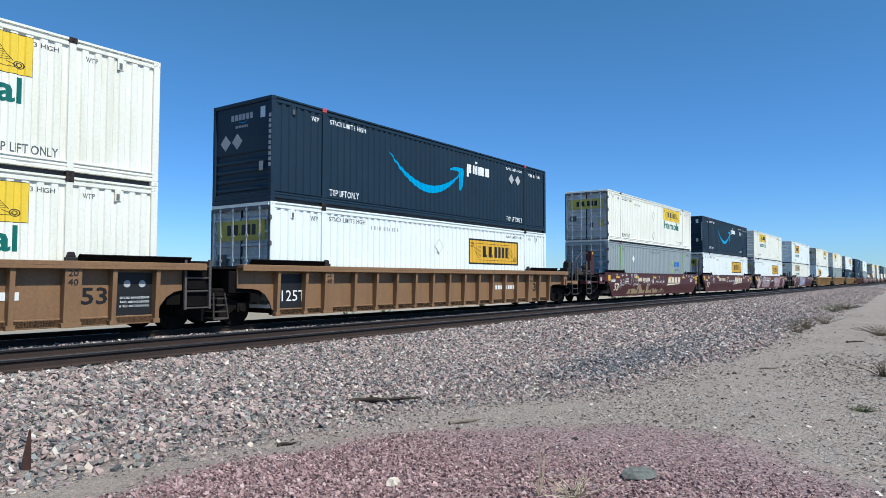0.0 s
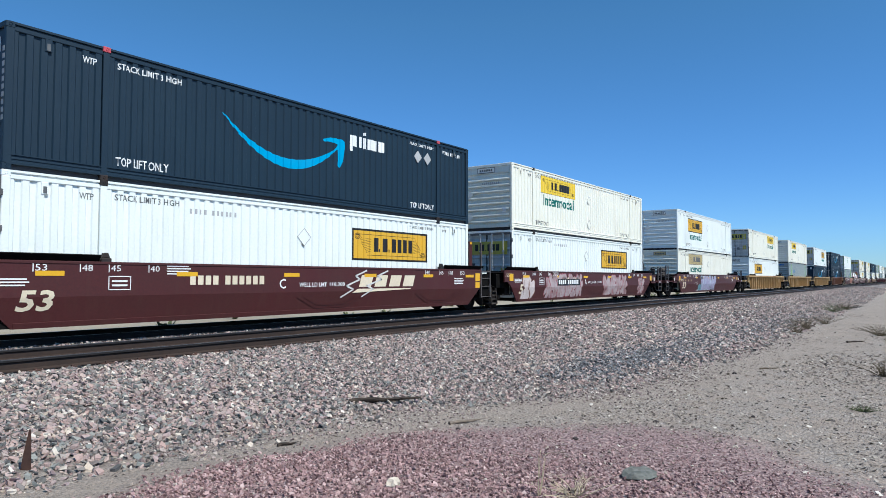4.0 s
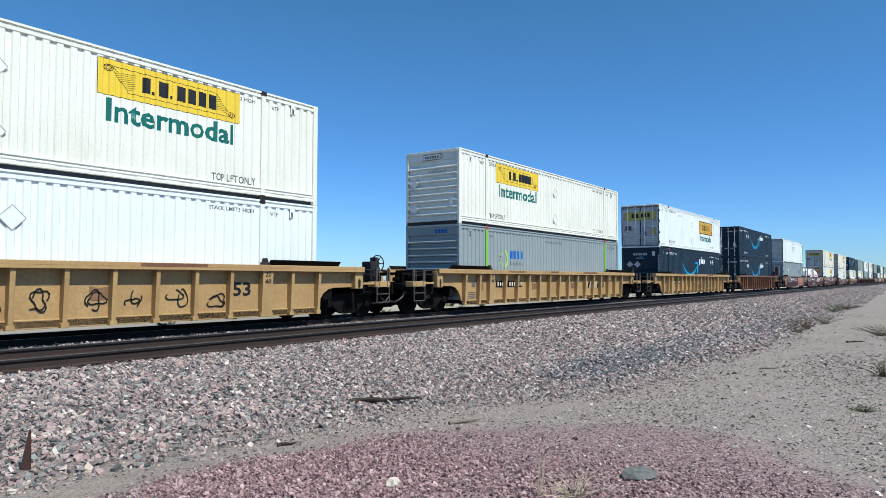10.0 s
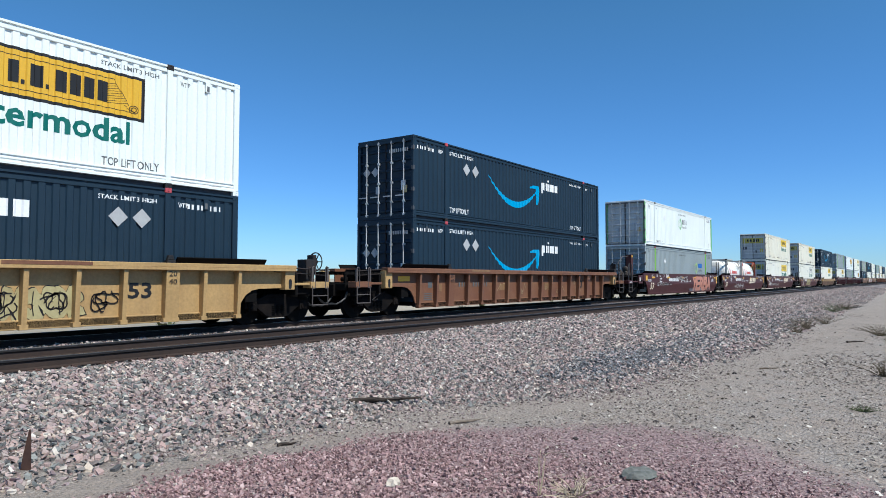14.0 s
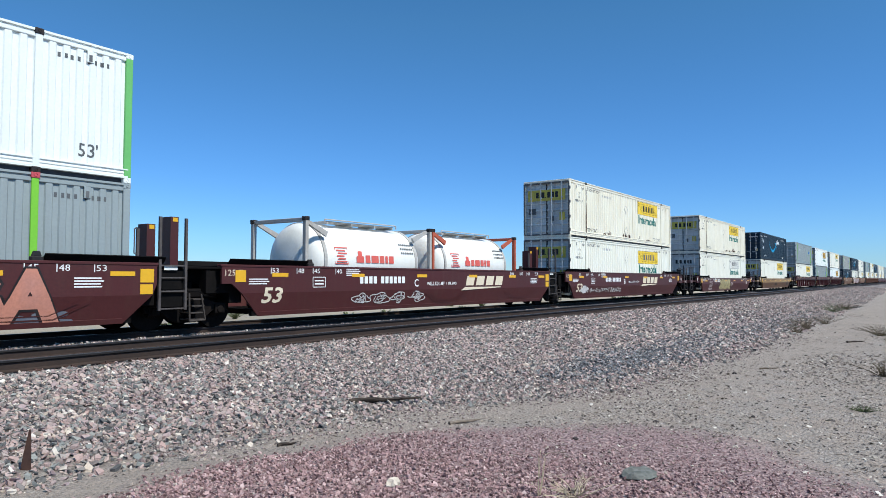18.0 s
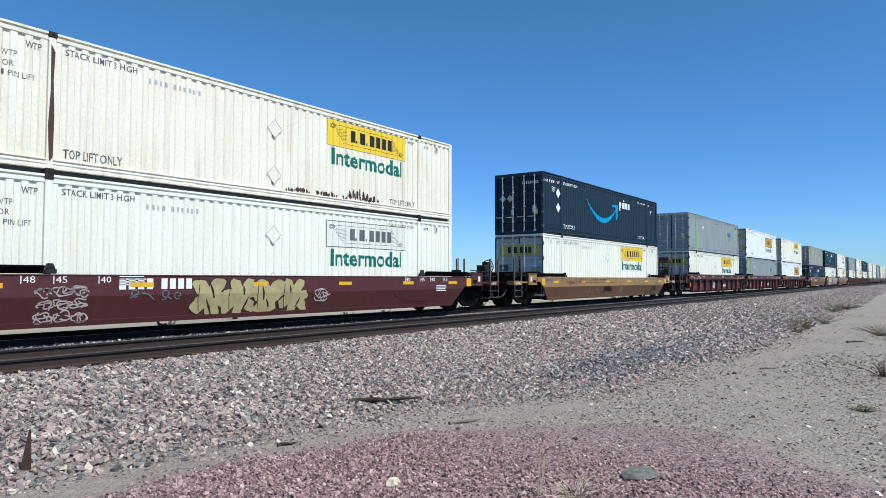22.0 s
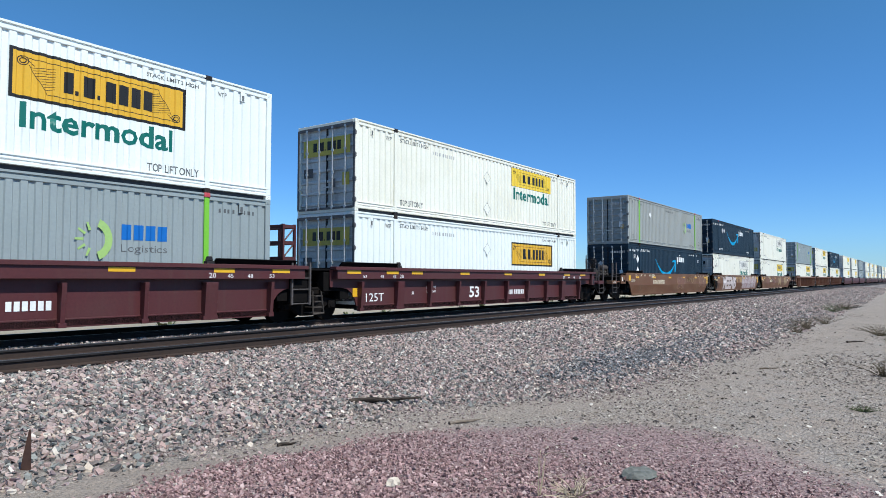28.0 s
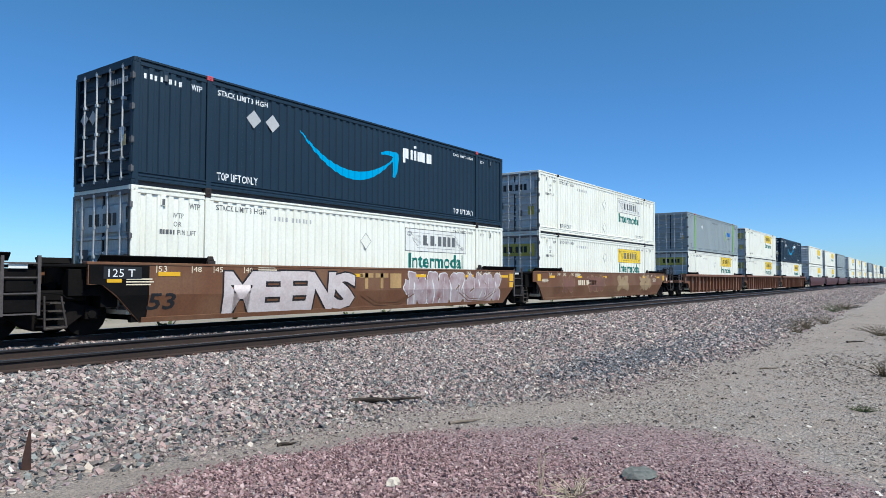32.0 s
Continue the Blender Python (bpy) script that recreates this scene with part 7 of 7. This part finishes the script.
# one row per platform: start of its container at 16 s, car style, left end, right end, upper and lower load
C, J = "coupler", "joint"
UNITS = [
    (-205.80, "tan", C, J, ("white", 0, "yellow"), ("white", 0, "yellow")),
    (-186.39, "tan", J, C, ("navy", 1, "yellow", 2), ("white", 0, "black")),
    (-162.74, "maroon", C, J, ("white", 0, "yellow"), ("grey", 0, "yellow")),
    (-143.38, "maroon", J, J, ("navy", 1, "yellow", 2), ("white", 0, "black")),
    (-123.88, "maroon", J, C, ("white", 1, "yellow"), ("white", 0, "black")),
    (-100.37, "maroon", C, C, ("white", 1, "blackword"), ("white", 1, "tan")),
    (-76.95, "yellow", C, C, ("white", 0, "yellow"), ("white", 1, "black")),
    (-53.50, "yellow", C, C, ("white", 1, "yellow"), ("grey", 1, "yellow")),
    (-30.05, "yellow", C, C, ("white", 0, "blackword"), ("navy", 1, "yellow", 2)),
    (-6.66, "rust", C, C, ("navy", 0, "yellow", 1), ("navy", 0, "yellow", 1)),
    (16.79, "maroon", C, J, ("green_white", 0, "yellow"), ("grey", 0, "yellow")),
    (36.20, "maroon", J, J, None, None),
    (55.59, "maroon", J, C, ("white", 0, "yellow", 0, 3), ("white", 0, "lemon")),
    (79.05, "maroon_dark", C, C, ("white", 0, "yellow", 0, 5), ("white", 0, "pale")),
    (102.54, "gold", C, C, ("navy", 0, "yellow", 3), ("white", 0, "yellow")),
    (125.95, "maroon_rib", C, J, ("grey", 0, "yellow"), ("white", 0, "yellow")),
    (145.41, "maroon_rib", J, J, ("white", 0, "blackword"), ("grey", 0, "yellow")),
    (164.84, "maroon_rib", J, C, ("white", 0, "yellow"), ("white", 0, "black")),
    (188.30, "brown", C, J, ("grey_light", 0, "yellow"), ("navy", 0, "yellow", 3)),
    (207.67, "brown", J, J, ("navy", 0, "yellow", 1), ("white", 0, "pale")),
    (227.05, "brown", J, C, ("white", 0, "pale"), ("white", 0, "lemon")),
    (250.60, "rust", C, J, ("grey", 0, "yellow"), ("white", 0, "yellow")),
    (270.10, "rust", J, J, ("white", 0, "yellow"), ("white", 0, "yellow")),
    (289.60, "rust", J, C, ("navy", 0, "yellow", 1), ("white", 0, "yellow")),
]
# the cars that never come near: side style and loads of each
TAIL = [(313.1, "ribbed", "white", "white"), (332.5, "ribbed", "white", "white"), (351.9, "ribbed", "grey", "grey"), (375.4, "smooth", "white", "white"), (394.8, "smooth", "white", "white"),
        (414.2, "smooth", "white", "white"), (437.6, "smooth", "grey", "white"), (461.0, "smooth", "white", "white"), (480.4, "smooth", "white", "white"), (499.8, "smooth", "navy", "white"),
        (523.3, "ribbed", "white", "white"), (542.7, "ribbed", "white", "grey"), (562.1, "ribbed", "white", "white"), (585.5, "smooth", "grey", "white"), (604.9, "smooth", "white", "white"),
        (624.3, "smooth", "white", "navy"), (647.7, "smooth", "white", "white"), (671.1, "ribbed", "white", "white"), (690.5, "ribbed", "navy", "navy"), (709.9, "ribbed", "white", "white"),
        (733.3, "smooth", "grey", "white"), (752.7, "smooth", "white", "white"), (772.1, "smooth", "white", "white"), (795.5, "ribbed", "white", "white")]

ROLLING = []                            # (thing, x at 16 s, z)


def dress_car(i, car):
    """Numbers, logos and graffiti of the single platforms."""
    if i in (0, 1):
        y = -1.376
        part("data_panel", plate(0, 0.85 if i == 0 else 1.05, 0, 1.0, BLACK), car, "black stencilled data panel", at=(15.16 if i == 0 else 0.25, y, 0.30))
        if i == 0:
            part("lettering", letters("53", 0.36, BLACK, 0.55, 0.02), car, at=(14.42, y, 0.62))
            for k, words in enumerate(("SPECIAL BRAKE BEAMS", "AND BRAKE SHOES", "& HIGH FRICTION SHOES")):
                part("lettering", letters(words, 0.05, WHITE_INK, 0.68), car, at=(15.24, y - 0.006, 0.72 - k * 0.09))
            for x in (15.40, 15.75):
                part("emblem", kept("emblem", lambda: Shape().lathe([(-0.004, 0.08), (0, 0.08)], (0, 0, 0), "y", 16).mesh("emblem", PALE_INK)), car, at=(x, y - 0.004, 1.05))
        else:
            part("lettering", letters("125T", 0.30, WHITE_INK, 0.85), car, at=(0.35, y - 0.006, 0.55))
        part("lettering", letters("53", 0.36 if i else 0.24, BLACK, 0.55 if i else 0.36, 0.02), car, at=(14.42 if i else 2.3, y, 0.62))
        marks("number_marking", bars([(k * 0.2, k * 0.2 + 0.14, 0, 0.16) for k in range(9)], WHITE_INK, "tannum"), car, at=(11.5, y, 0.74))
        for x in (-0.7, 0.9, 15.2):
            part("reflector", plate(0, 0.75, 0, 0.09, REFLECT), car, at=(x, -1.603, 1.435))
    if i in (6, 7, 8, 9, 21, 22, 23):
        y = -1.376
        part("number_plate", plate(0, 2.15, 0, 0.27, GRIME), car, at=(2.55, y, 0.82)) if i < 9 else None
        marks("number_marking", bars([(k * 0.19 + (0.2 if k > 3 else 0), k * 0.19 + 0.09 + (0.2 if k > 3 else 0), 0, 0.17) for k in range(10)], CREAM_INK if i < 9 else GREY_INK, "ynum"),
             car, at=(2.65, y - 0.006, 0.87))
        part("lettering", letters("53", 0.36, BLACK, 0.56, 0.025), car, at=(13.20, y, 0.72))
        for x in (1.15, 5.6, 9.6):
            part("worn_patch", kept("worn_patch", lambda: Shape().prism([(0, 0), (0.42, 0.02), (0.44, 0.30), (0.20, 0.26), (0.02, 0.31)], -0.003, 0).mesh("worn_patch", CAR_TAN)), car,
                 "square of older brown paint", at=(x, y, 0.70))
        for x, w in ((3.2, 1.3), (7.0, 0.8), (10.6, 1.7)):
            part("chord_patch", plate(0, w, 0, 0.075, CAR_RUST if x > 5 else CAR_TAN), car, "scuffed brown paint along the top edge", at=(x, -1.622, 1.44))
        part("lettering", letters("LD LMT", 0.08, GREY_INK, 0.45), car, at=(4.0, y, 0.62))
        marks("small_print", bars([(0, 0.5, k * 0.07, k * 0.07 + 0.03) for k in range(4)], GREY_INK, "yprint"), car, at=(0.5, y, 0.42))
        part("stencil_patch", plate(0, 0.24, 0, 0.2, GREY_INK), car, at=(0.75, y, 0.85))
        part("stencil_patch", plate(0, 0.24, 0, 0.2, CAR_TAN), car, at=(6.2, y, 0.85))
        if i in (6, 8):
            for k in range(6):
                x = 7.35 + k * 0.99
                tag_loops(car, x, x + 0.72, 0.34, 1.04, "black", 60 + k + i * 10, 2 if i == 6 else 4, 0.028, -1.376)
            if i == 8:
                bubble_graffiti(car, 10.7, 12.2, 0.32, 1.02, 3, "lime", "black", 88, -1.376)
        if i == 7:
            part("logo_band", plate(0, 2.0, 0, 0.32, GRIME), car, "dark painted band with cream blocks", at=(11.02, y - 0.001, 0.70))
            for k in range(3):
                part("logo", kept("band_block", lambda: Shape().prism([(0.06, 0.0), (0.44, 0.0), (0.57, 0.36), (0.19, 0.36)], -0.003, 0).mesh("logo", SPRAY["cream"])),
                     car, at=(11.14 + k * 0.6, y - 0.005, 0.68))
        if i == 9:
            part("reflector", plate(0, 0.62, 0, 0.17, REFLECT), car, at=(-0.9, -1.376, 1.08))
            for x in (3.6, 7.9, 11.9):
                part("reflector", plate(0, 0.5, 0, 0.08, REFLECT), car, at=(x, -1.603, 1.44))
            for k in range(5):
                scrawl(car, 5.2 + k * 1.9, 6.2 + k * 1.9, 0.5, 1.0, "tan", 80 + k, 0.03, 0.2, -1.376)
    if i in (2, 3, 4, 10, 11, 12):
        right_logo = i != 4
        big_number(car, "53", 0.22, 0.52, 0.42, CREAM_INK, 0.66, 0.18, 0.025)
        if i in (3, 4, 11, 12):
            flat_part("lettering", letters("125 T", 0.15, CREAM_INK, 0.52), car, -0.92, 1.24)
        car_number(car, 3.95, 1.02, CREAM_INK if i < 10 else WHITE_INK, 0.22)
        if right_logo and i != 10:
            side_logo(car, 9.66, 0.92)
        big_number(car, {2: "B", 3: "C", 4: "A", 10: "A", 11: "C", 12: "B"}[i], {4: 6.95}.get(i, 6.65), 0.90, 0.26, WHITE_INK, 0.22, 0.0, 0.01)
        marks("small_sign", bars([(0, 0.5, 0, 0.02), (0, 0.5, 0.28, 0.30), (0, 0.02, 0, 0.3), (0.48, 0.5, 0, 0.3), (0.08, 0.42, 0.08, 0.12), (0.08, 0.42, 0.17, 0.21)], WHITE_INK, "rules"),
             car, at=(2.0, -1.536, 0.92))
    if i == 2:
        rr = random.Random(5)
        tops = [0.30] + [rr.uniform(0.45, 0.62) for _ in range(30)] + [0.35]
        for k in (8, 9, 10, 15, 16):
            tops[k] += 0.28
        band = [[(2.3 + k * 0.22, 0.20), (2.52 + k * 0.22, 0.20), (2.52 + k * 0.22, tops[k + 1]), (2.3 + k * 0.22, tops[k])] for k in range(31)]
        part("graffiti_fill", lay_on_skin(band, SPRAY["tan"], "graffiti_fill", 0.005), car, "broad tan sprayed band with a ragged top")
        for k in range(5):
            x = 2.8 + k * 1.25
            part("graffiti_outline", lay_on_skin([[(x, 0.22), (x + 0.10, 0.22), (x + 0.24, 0.50), (x + 0.12, 0.62), (x + 0.02, 0.46)]], SPRAY["black"], "graffiti_outline", 0.008), car, "dark sprayed notch")
        scrawl(car, 0.9, 2.0, 0.55, 1.15, "white", 31, 0.03)
        scrawl(car, 2.4, 9.0, 0.75, 1.4, "white", 32, 0.02, 0.3)
    if i == 3:
        for k in range(2):
            part("graffiti_tag", lay_on_skin(ribbon([(9.0 + k * 0.9, 0.62), (9.5 + k * 0.9, 0.85), (9.2 + k * 0.9, 0.95), (9.8 + k, 1.15), (9.6 + k, 1.25), (10.1 + k, 1.42)], 0.05),
                                             SPRAY["white"], "graffiti_tag", 0.01), car, "white sprayed zigzag")
    if i == 4:
        part("number_panel", plate(0, 2.5, 0, 0.30, BLACK), car, "dark panel with pale number bars", at=(3.85, -1.545, 0.86))
        bubble_graffiti(car, 2.7, 6.6, 0.22, 1.40, 5, "silver", "rose", 41)
        car_number(car, 3.95, 0.92, WHITE_INK, 0.20, -1.552)
        bubble_graffiti(car, 9.4, 12.8, 0.22, 1.38, 4, "silver", "rose", 42)
        bubble_graffiti(car, 0.5, 1.5, 0.15, 1.3, 1, "bone", "rust", 43)
        bubble_graffiti(car, 14.75, 15.65, 0.2, 1.25, 1, "silver", "rose", 44)
    if i == 5:
        for k in range(9):
            part("faded_patch", plate(0, 0.22, 0, 0.13, SPRAY[("tan", "rust")[k % 2]]), car, at=(-0.75 + k * 0.38, -1.536, 1.0))
        big_number(car, "53", 0.28, 0.49, 0.46, CREAM_INK, 0.74, 0.0, 0.025)
        car_number(car, 5.0, 1.17, WHITE_INK, 0.20, n=8)
        bubble_graffiti(car, 5.0, 9.2, 0.16, 1.42, 4, "lilac", "mint", 51)
        bubble_graffiti(car, 4.3, 5.1, 0.25, 0.8, 2, "teal", "grey", 52, inner=False)
        scrawl(car, 3.6, 4.3, 0.22, 0.36, "white", 53, 0.03)
        scrawl(car, 3.2, 4.2, 0.8, 0.95, "white", 54, 0.012)
        scrawl(car, 12.2, 14.0, 1.2, 1.42, "bone", 55, 0.02)
    if i == 10:
        sprayed_word(car, "YERBA", 9.5, 14.5, 0.22, 1.42, "pink", "black", 101)
        bubble_graffiti(car, 9.1, 14.8, 0.12, 0.5, 5, "grey", "grey", 102, inner=False)
        [tag_loops(car, 1.55 + k * 0.36, 1.95 + k * 0.36, 0.70, 1.0, "white", 103 + k, 2, 0.035) for k in range(8)]
        [tag_loops(car, 5.3 + k * 0.32, 5.75 + k * 0.32, 1.0, 1.42, "white", 170 + k, 2, 0.035) for k in range(9)]
    if i == 11:
        for k in range(4):
            tag_loops(car, 3.5 + k * 0.95, 4.5 + k * 0.95, 0.28, 0.85, "white", 110 + k, 3, 0.03)
            tag_loops(car, 3.7 + k * 0.95, 4.3 + k * 0.95, 0.40, 0.75, "white", 115 + k, 2, 0.03)
    if i == 12:
        bubble_graffiti(car, 0.85, 1.55, 0.45, 0.82, 1, "white", "white", 120, inner=False)
        [tag_loops(car, 1.45 + k * 0.34, 1.9 + k * 0.34, 0.42, 0.74, "white", 121 + k, 2, 0.028) for k in range(14)]
    if i == 13:
        car_number(car, 3.35, 0.93, WHITE_INK, 0.24, n=8)
        bubble_graffiti(car, 5.2, 8.7, 0.24, 1.18, 4, "lime", "black", 131)
        for k in range(9):
            x, z = 1.62 + 0.36 * (k % 3), 0.22 + 0.26 * (k // 3)
            tag_loops(car, x, x + 0.46, z, z + 0.32, "bone", 132 + k, 3, 0.026)
        scrawl(car, 3.6, 4.8, 0.65, 0.86, "grey", 136, 0.03)
        [tag_loops(car, 9.0, 9.7, 0.45, 1.0, "bone", 140 + k, 2, 0.025) for k in range(3)]
    if i == 14:
        car_number(car, 5.0, 1.09, CAR_UMBER, 0.08, n=9)
        part("fold_line", lay_on_skin(ribbon([(3.3, 1.20), (4.0, 0.98), (8.0, 0.98), (8.5, 1.18)], 0.018), CAR_UMBER, "fold_line", 0.006), car)
        for k in range(7):
            scrawl(car, 6.7, 7.7, 0.48 + 0.03 * k, 0.60 + 0.02 * k, "black", 143 + k, 0.03)
        part("paint_patch", lay_on_skin([[(8.9, 0.45), (9.2, 0.45), (9.35, 0.72), (9.05, 0.72)]], CAR_TAN, "paint_patch", 0.006), car)
        part("data_panel", lay_on_skin([[(14.2, 0.45), (15.1, 0.45), (15.2, 0.74), (14.3, 0.74)]], BLACK, "data_panel", 0.006), car)
        scrawl(car, 4.2, 6.2, 0.35, 0.72, "tan", 144, 0.015)
        scrawl(car, 2.0, 4.2, 0.9, 1.1, "rust", 141, 0.02)
        scrawl(car, 11.0, 13.0, 0.8, 1.05, "lime", 142, 0.02)
    if i in (15, 16, 17):
        y = -1.376
        if i != 15:
            part("lettering", letters("125T", 0.26, WHITE_INK, 0.85), car, at=(0.45, y, 0.45))
        part("lettering", letters("53", 0.42, WHITE_INK, 0.70, 0.02), car, at=(6.30, y, 0.46))
        marks("number_marking", bars([(k * 0.145 + (0.1 if k > 3 else 0), k * 0.145 + 0.105 + (0.1 if k > 3 else 0), 0, 0.19) for k in range(10)], WHITE_INK, "wnum"), car, at=(9.06, y, 0.53))
        part("lettering", letters("LD LMT", 0.09, WHITE_INK, 0.55), car, at=(3.6, y, 0.82))
        part("lettering", letters("PER UNIT", 0.08, WHITE_INK, 0.55), car, at=(3.6, y, 0.68))
        part("lettering", letters({15: "B", 16: "C", 17: "A"}[i], 0.15, WHITE_INK, 0.13), car, at=(2.75, y, 0.62))
        for x in (-0.6, 1.2, 2.5, 5.4, 8.6, 11.6, 14.2, 16.0):
            part("reflector", plate(0, 0.6, 0, 0.10, REFLECT), car, at=(x, -1.579, 1.315))
        for x, t in ((0.1, "53"), (0.9, "48"), (1.5, "45"), (15.9, "53"), (15.2, "48"), (14.6, "45")):
            part("lettering", letters(t, 0.10, WHITE_INK, 0.17), car, at=(x, -1.579, 1.185))
        part("reflector", plate(0, 0.2, 0, 0.26, REFLECT), car, at=(-0.15, -1.376, 0.62))
    if i in (18, 19, 20):
        big_number(car, "53", 0.30 if i == 19 else 1.0, 0.46, 0.38, BLACK if i == 19 else CAR_UMBER, 0.68, 0.15, 0.02)
        if i != 19:
            car_number(car, 3.7, 0.86, CREAM_INK, 0.25)
        if i == 19:
            part("end_panel", lay_on_skin([[(-1.0, 1.45), (-1.0, 1.06), (-0.70, 1.03), (-0.40, 0.8), (0.20, 0.20), (0.34, 0.20), (0.34, 1.45)]], GRIME, "end_panel", 0.003), car,
                 "black painted end of the side")
            part("data_panel", plate(0, 0.85, 0, 0.26, BLACK), car, at=(-0.7, -1.54, 1.16))
            part("lettering", letters("125 T", 0.17, WHITE_INK, 0.6), car, at=(-0.6, -1.548, 1.20))
            sprayed_word(car, "MEENS", 2.35, 6.9, 0.20, 1.44, "bone", "black", 191)
            bubble_graffiti(car, 9.5, 15.5, 0.20, 1.40, 6, "silver", "white", 192)
            part("logo", bars([(0, 0.62, 0.34, 0.48), (0.24, 0.38, 0, 0.48), (0.72, 1.34, 0.34, 0.48), (0.96, 1.10, 0, 0.48), (1.44, 2.0, 0, 0.48)], CAR_YELLOW, "threeblocks"),
                 car, at=(7.2, -1.536, 0.86))
        if i == 18:
            bubble_graffiti(car, 8.8, 10.4, 0.5, 1.3, 2, "rust", "tan", 181)
            scrawl(car, 11.2, 12.8, 0.9, 1.35, "tan", 182, 0.05)
            bubble_graffiti(car, 14.2, 16.0, 0.6, 1.35, 3, "rust", "tan", 183)
    if i == 20:
        for x, w in ((2.0, 1.2), (5.0, 2.0), (9.0, 1.6), (12.6, 1.8)):
            bubble_graffiti(car, x, x + w, 0.5, 1.35, 2, "rust" if x < 6 else "tan", "tan", 200 + int(x), inner=False)


def build_car(i, style, left, right):
    wheel = right == C
    if style in ("tan", "yellow", "rust"):
        paint = {"tan": CAR_TAN, "yellow": CAR_YELLOW, "rust": CAR_RUST}[style]
        return ribbed_car(paint, left, right, wheel, False, CAR_LABELS[style], end_paint=CAR_YELLOW if style == "rust" and i == 9 else None)
    if style == "maroon_rib":
        return ribbed_car(MAROON_DARK, left, right, False, True, CAR_LABELS[style], stakes=10, ink=WHITE_INK)
    if style == "brown":
        return smooth_car(CAR_BROWN, CAR_BROWN, left, right, CREAM_INK, True, wheel, CAR_LABELS[style])
    if style == "gold":
        return smooth_car(CAR_GOLD, CAR_UMBER, left, right, GREY_INK, True, wheel, CAR_LABELS[style], 1.22)
    paint = MAROON_DARK if style == "maroon_dark" else MAROON
    # dusty maroon car: darker lower paint stands in for shade on the drawn-in side
    return smooth_car(paint, MAROON, left, right, WHITE_INK, True, wheel, MAR, 1.22 if style == "maroon_dark" else 1.46)


def build_load(spec):
    kind, nose, sign = spec[0], bool(spec[1]), spec[2]
    diamonds = spec[3] if len(spec) > 3 else 0
    worn = spec[4] if len(spec) > 4 else 0
    light = kind == "grey_light"
    return container("grey" if light else kind, nose, sign, bool(worn), worn or 1, diamonds, light)


for i, (x, style, left, right, upper, lower) in enumerate(UNITS):
    car = build_car(i, style, left, right)
    dress_car(i, car)
    ROLLING.append((car, x, 0.0))
    for spec, z in ((upper, HIGH_Z), (lower, LOW_Z)):
        if spec:
            ob = build_load(spec)
            ROLLING.append((ob, x, z))
    if upper is None:
        ROLLING.append((tank_container(FRAME_GREY, False), x + 2.0, LOW_Z))
        ROLLING.append((tank_container(ORANGE_FRAME, True), x + 8.09, LOW_Z))

FAR_BOX, FAR_CAR = {}, {}
for k, (x, style, upper, lower) in enumerate(TAIL):
    left = C if k == 0 or x - TAIL[k - 1][0] > 21 else J
    right = C if k == len(TAIL) - 1 or TAIL[k + 1][0] - x > 21 else J
    key = (style, left, right)
    if key in FAR_CAR:
        car = copy_thing(FAR_CAR[key], Matrix())
    else:
        car = FAR_CAR[key] = far_car(*key)
    ROLLING.append((car, x, 0.0))
    for kind, z in ((upper, HIGH_Z), (lower, LOW_Z)):
        if kind in FAR_BOX:
            ob = copy_thing(FAR_BOX[kind], Matrix())
        else:
            ob = FAR_BOX[kind] = far_container(kind)
        ROLLING.append((ob, x, z))


def motions():
    times = [0.0, 4.0, 8.0, 12.0, 16.0, 20.0, 24.0, 28.0, 32.0]
    for ob, x, z in ROLLING:
        walk(ob, [(t, pose(x - train_shift(t), TRACK_Y, z)) for t in times])
    # the wheels roll on the rails: one row a film frame, about 52 degrees each
    rows = [k / FPS for k in range(int(32 * FPS) + 1)]
    for dx in (-0.89, 0.89):
        wheels = [w for w in WHEELS if abs(w.location.x - dx) < 0.01]
        lead = wheels[0]
        walk(lead, [(t, pose(dx, 0, WHEEL_R) @ Matrix.Rotation(-train_shift(t) / WHEEL_R, 4, "Y")) for t in rows])
        for w in wheels[1:]:
            w.rotation_mode = "QUATERNION"
            w.animation_data_create()
            w.animation_data.action = lead.animation_data.action
            w.animation_data.action_slot = lead.animation_data.action_slot


build_ground()
build_track("near_track", NEAR_TRACK_Y, "empty railway track with rusted rails on ballast")
build_track("train_track", TRACK_Y, "railway track under the train", RAIL_Z)
build_stones()
build_litter()
motions()
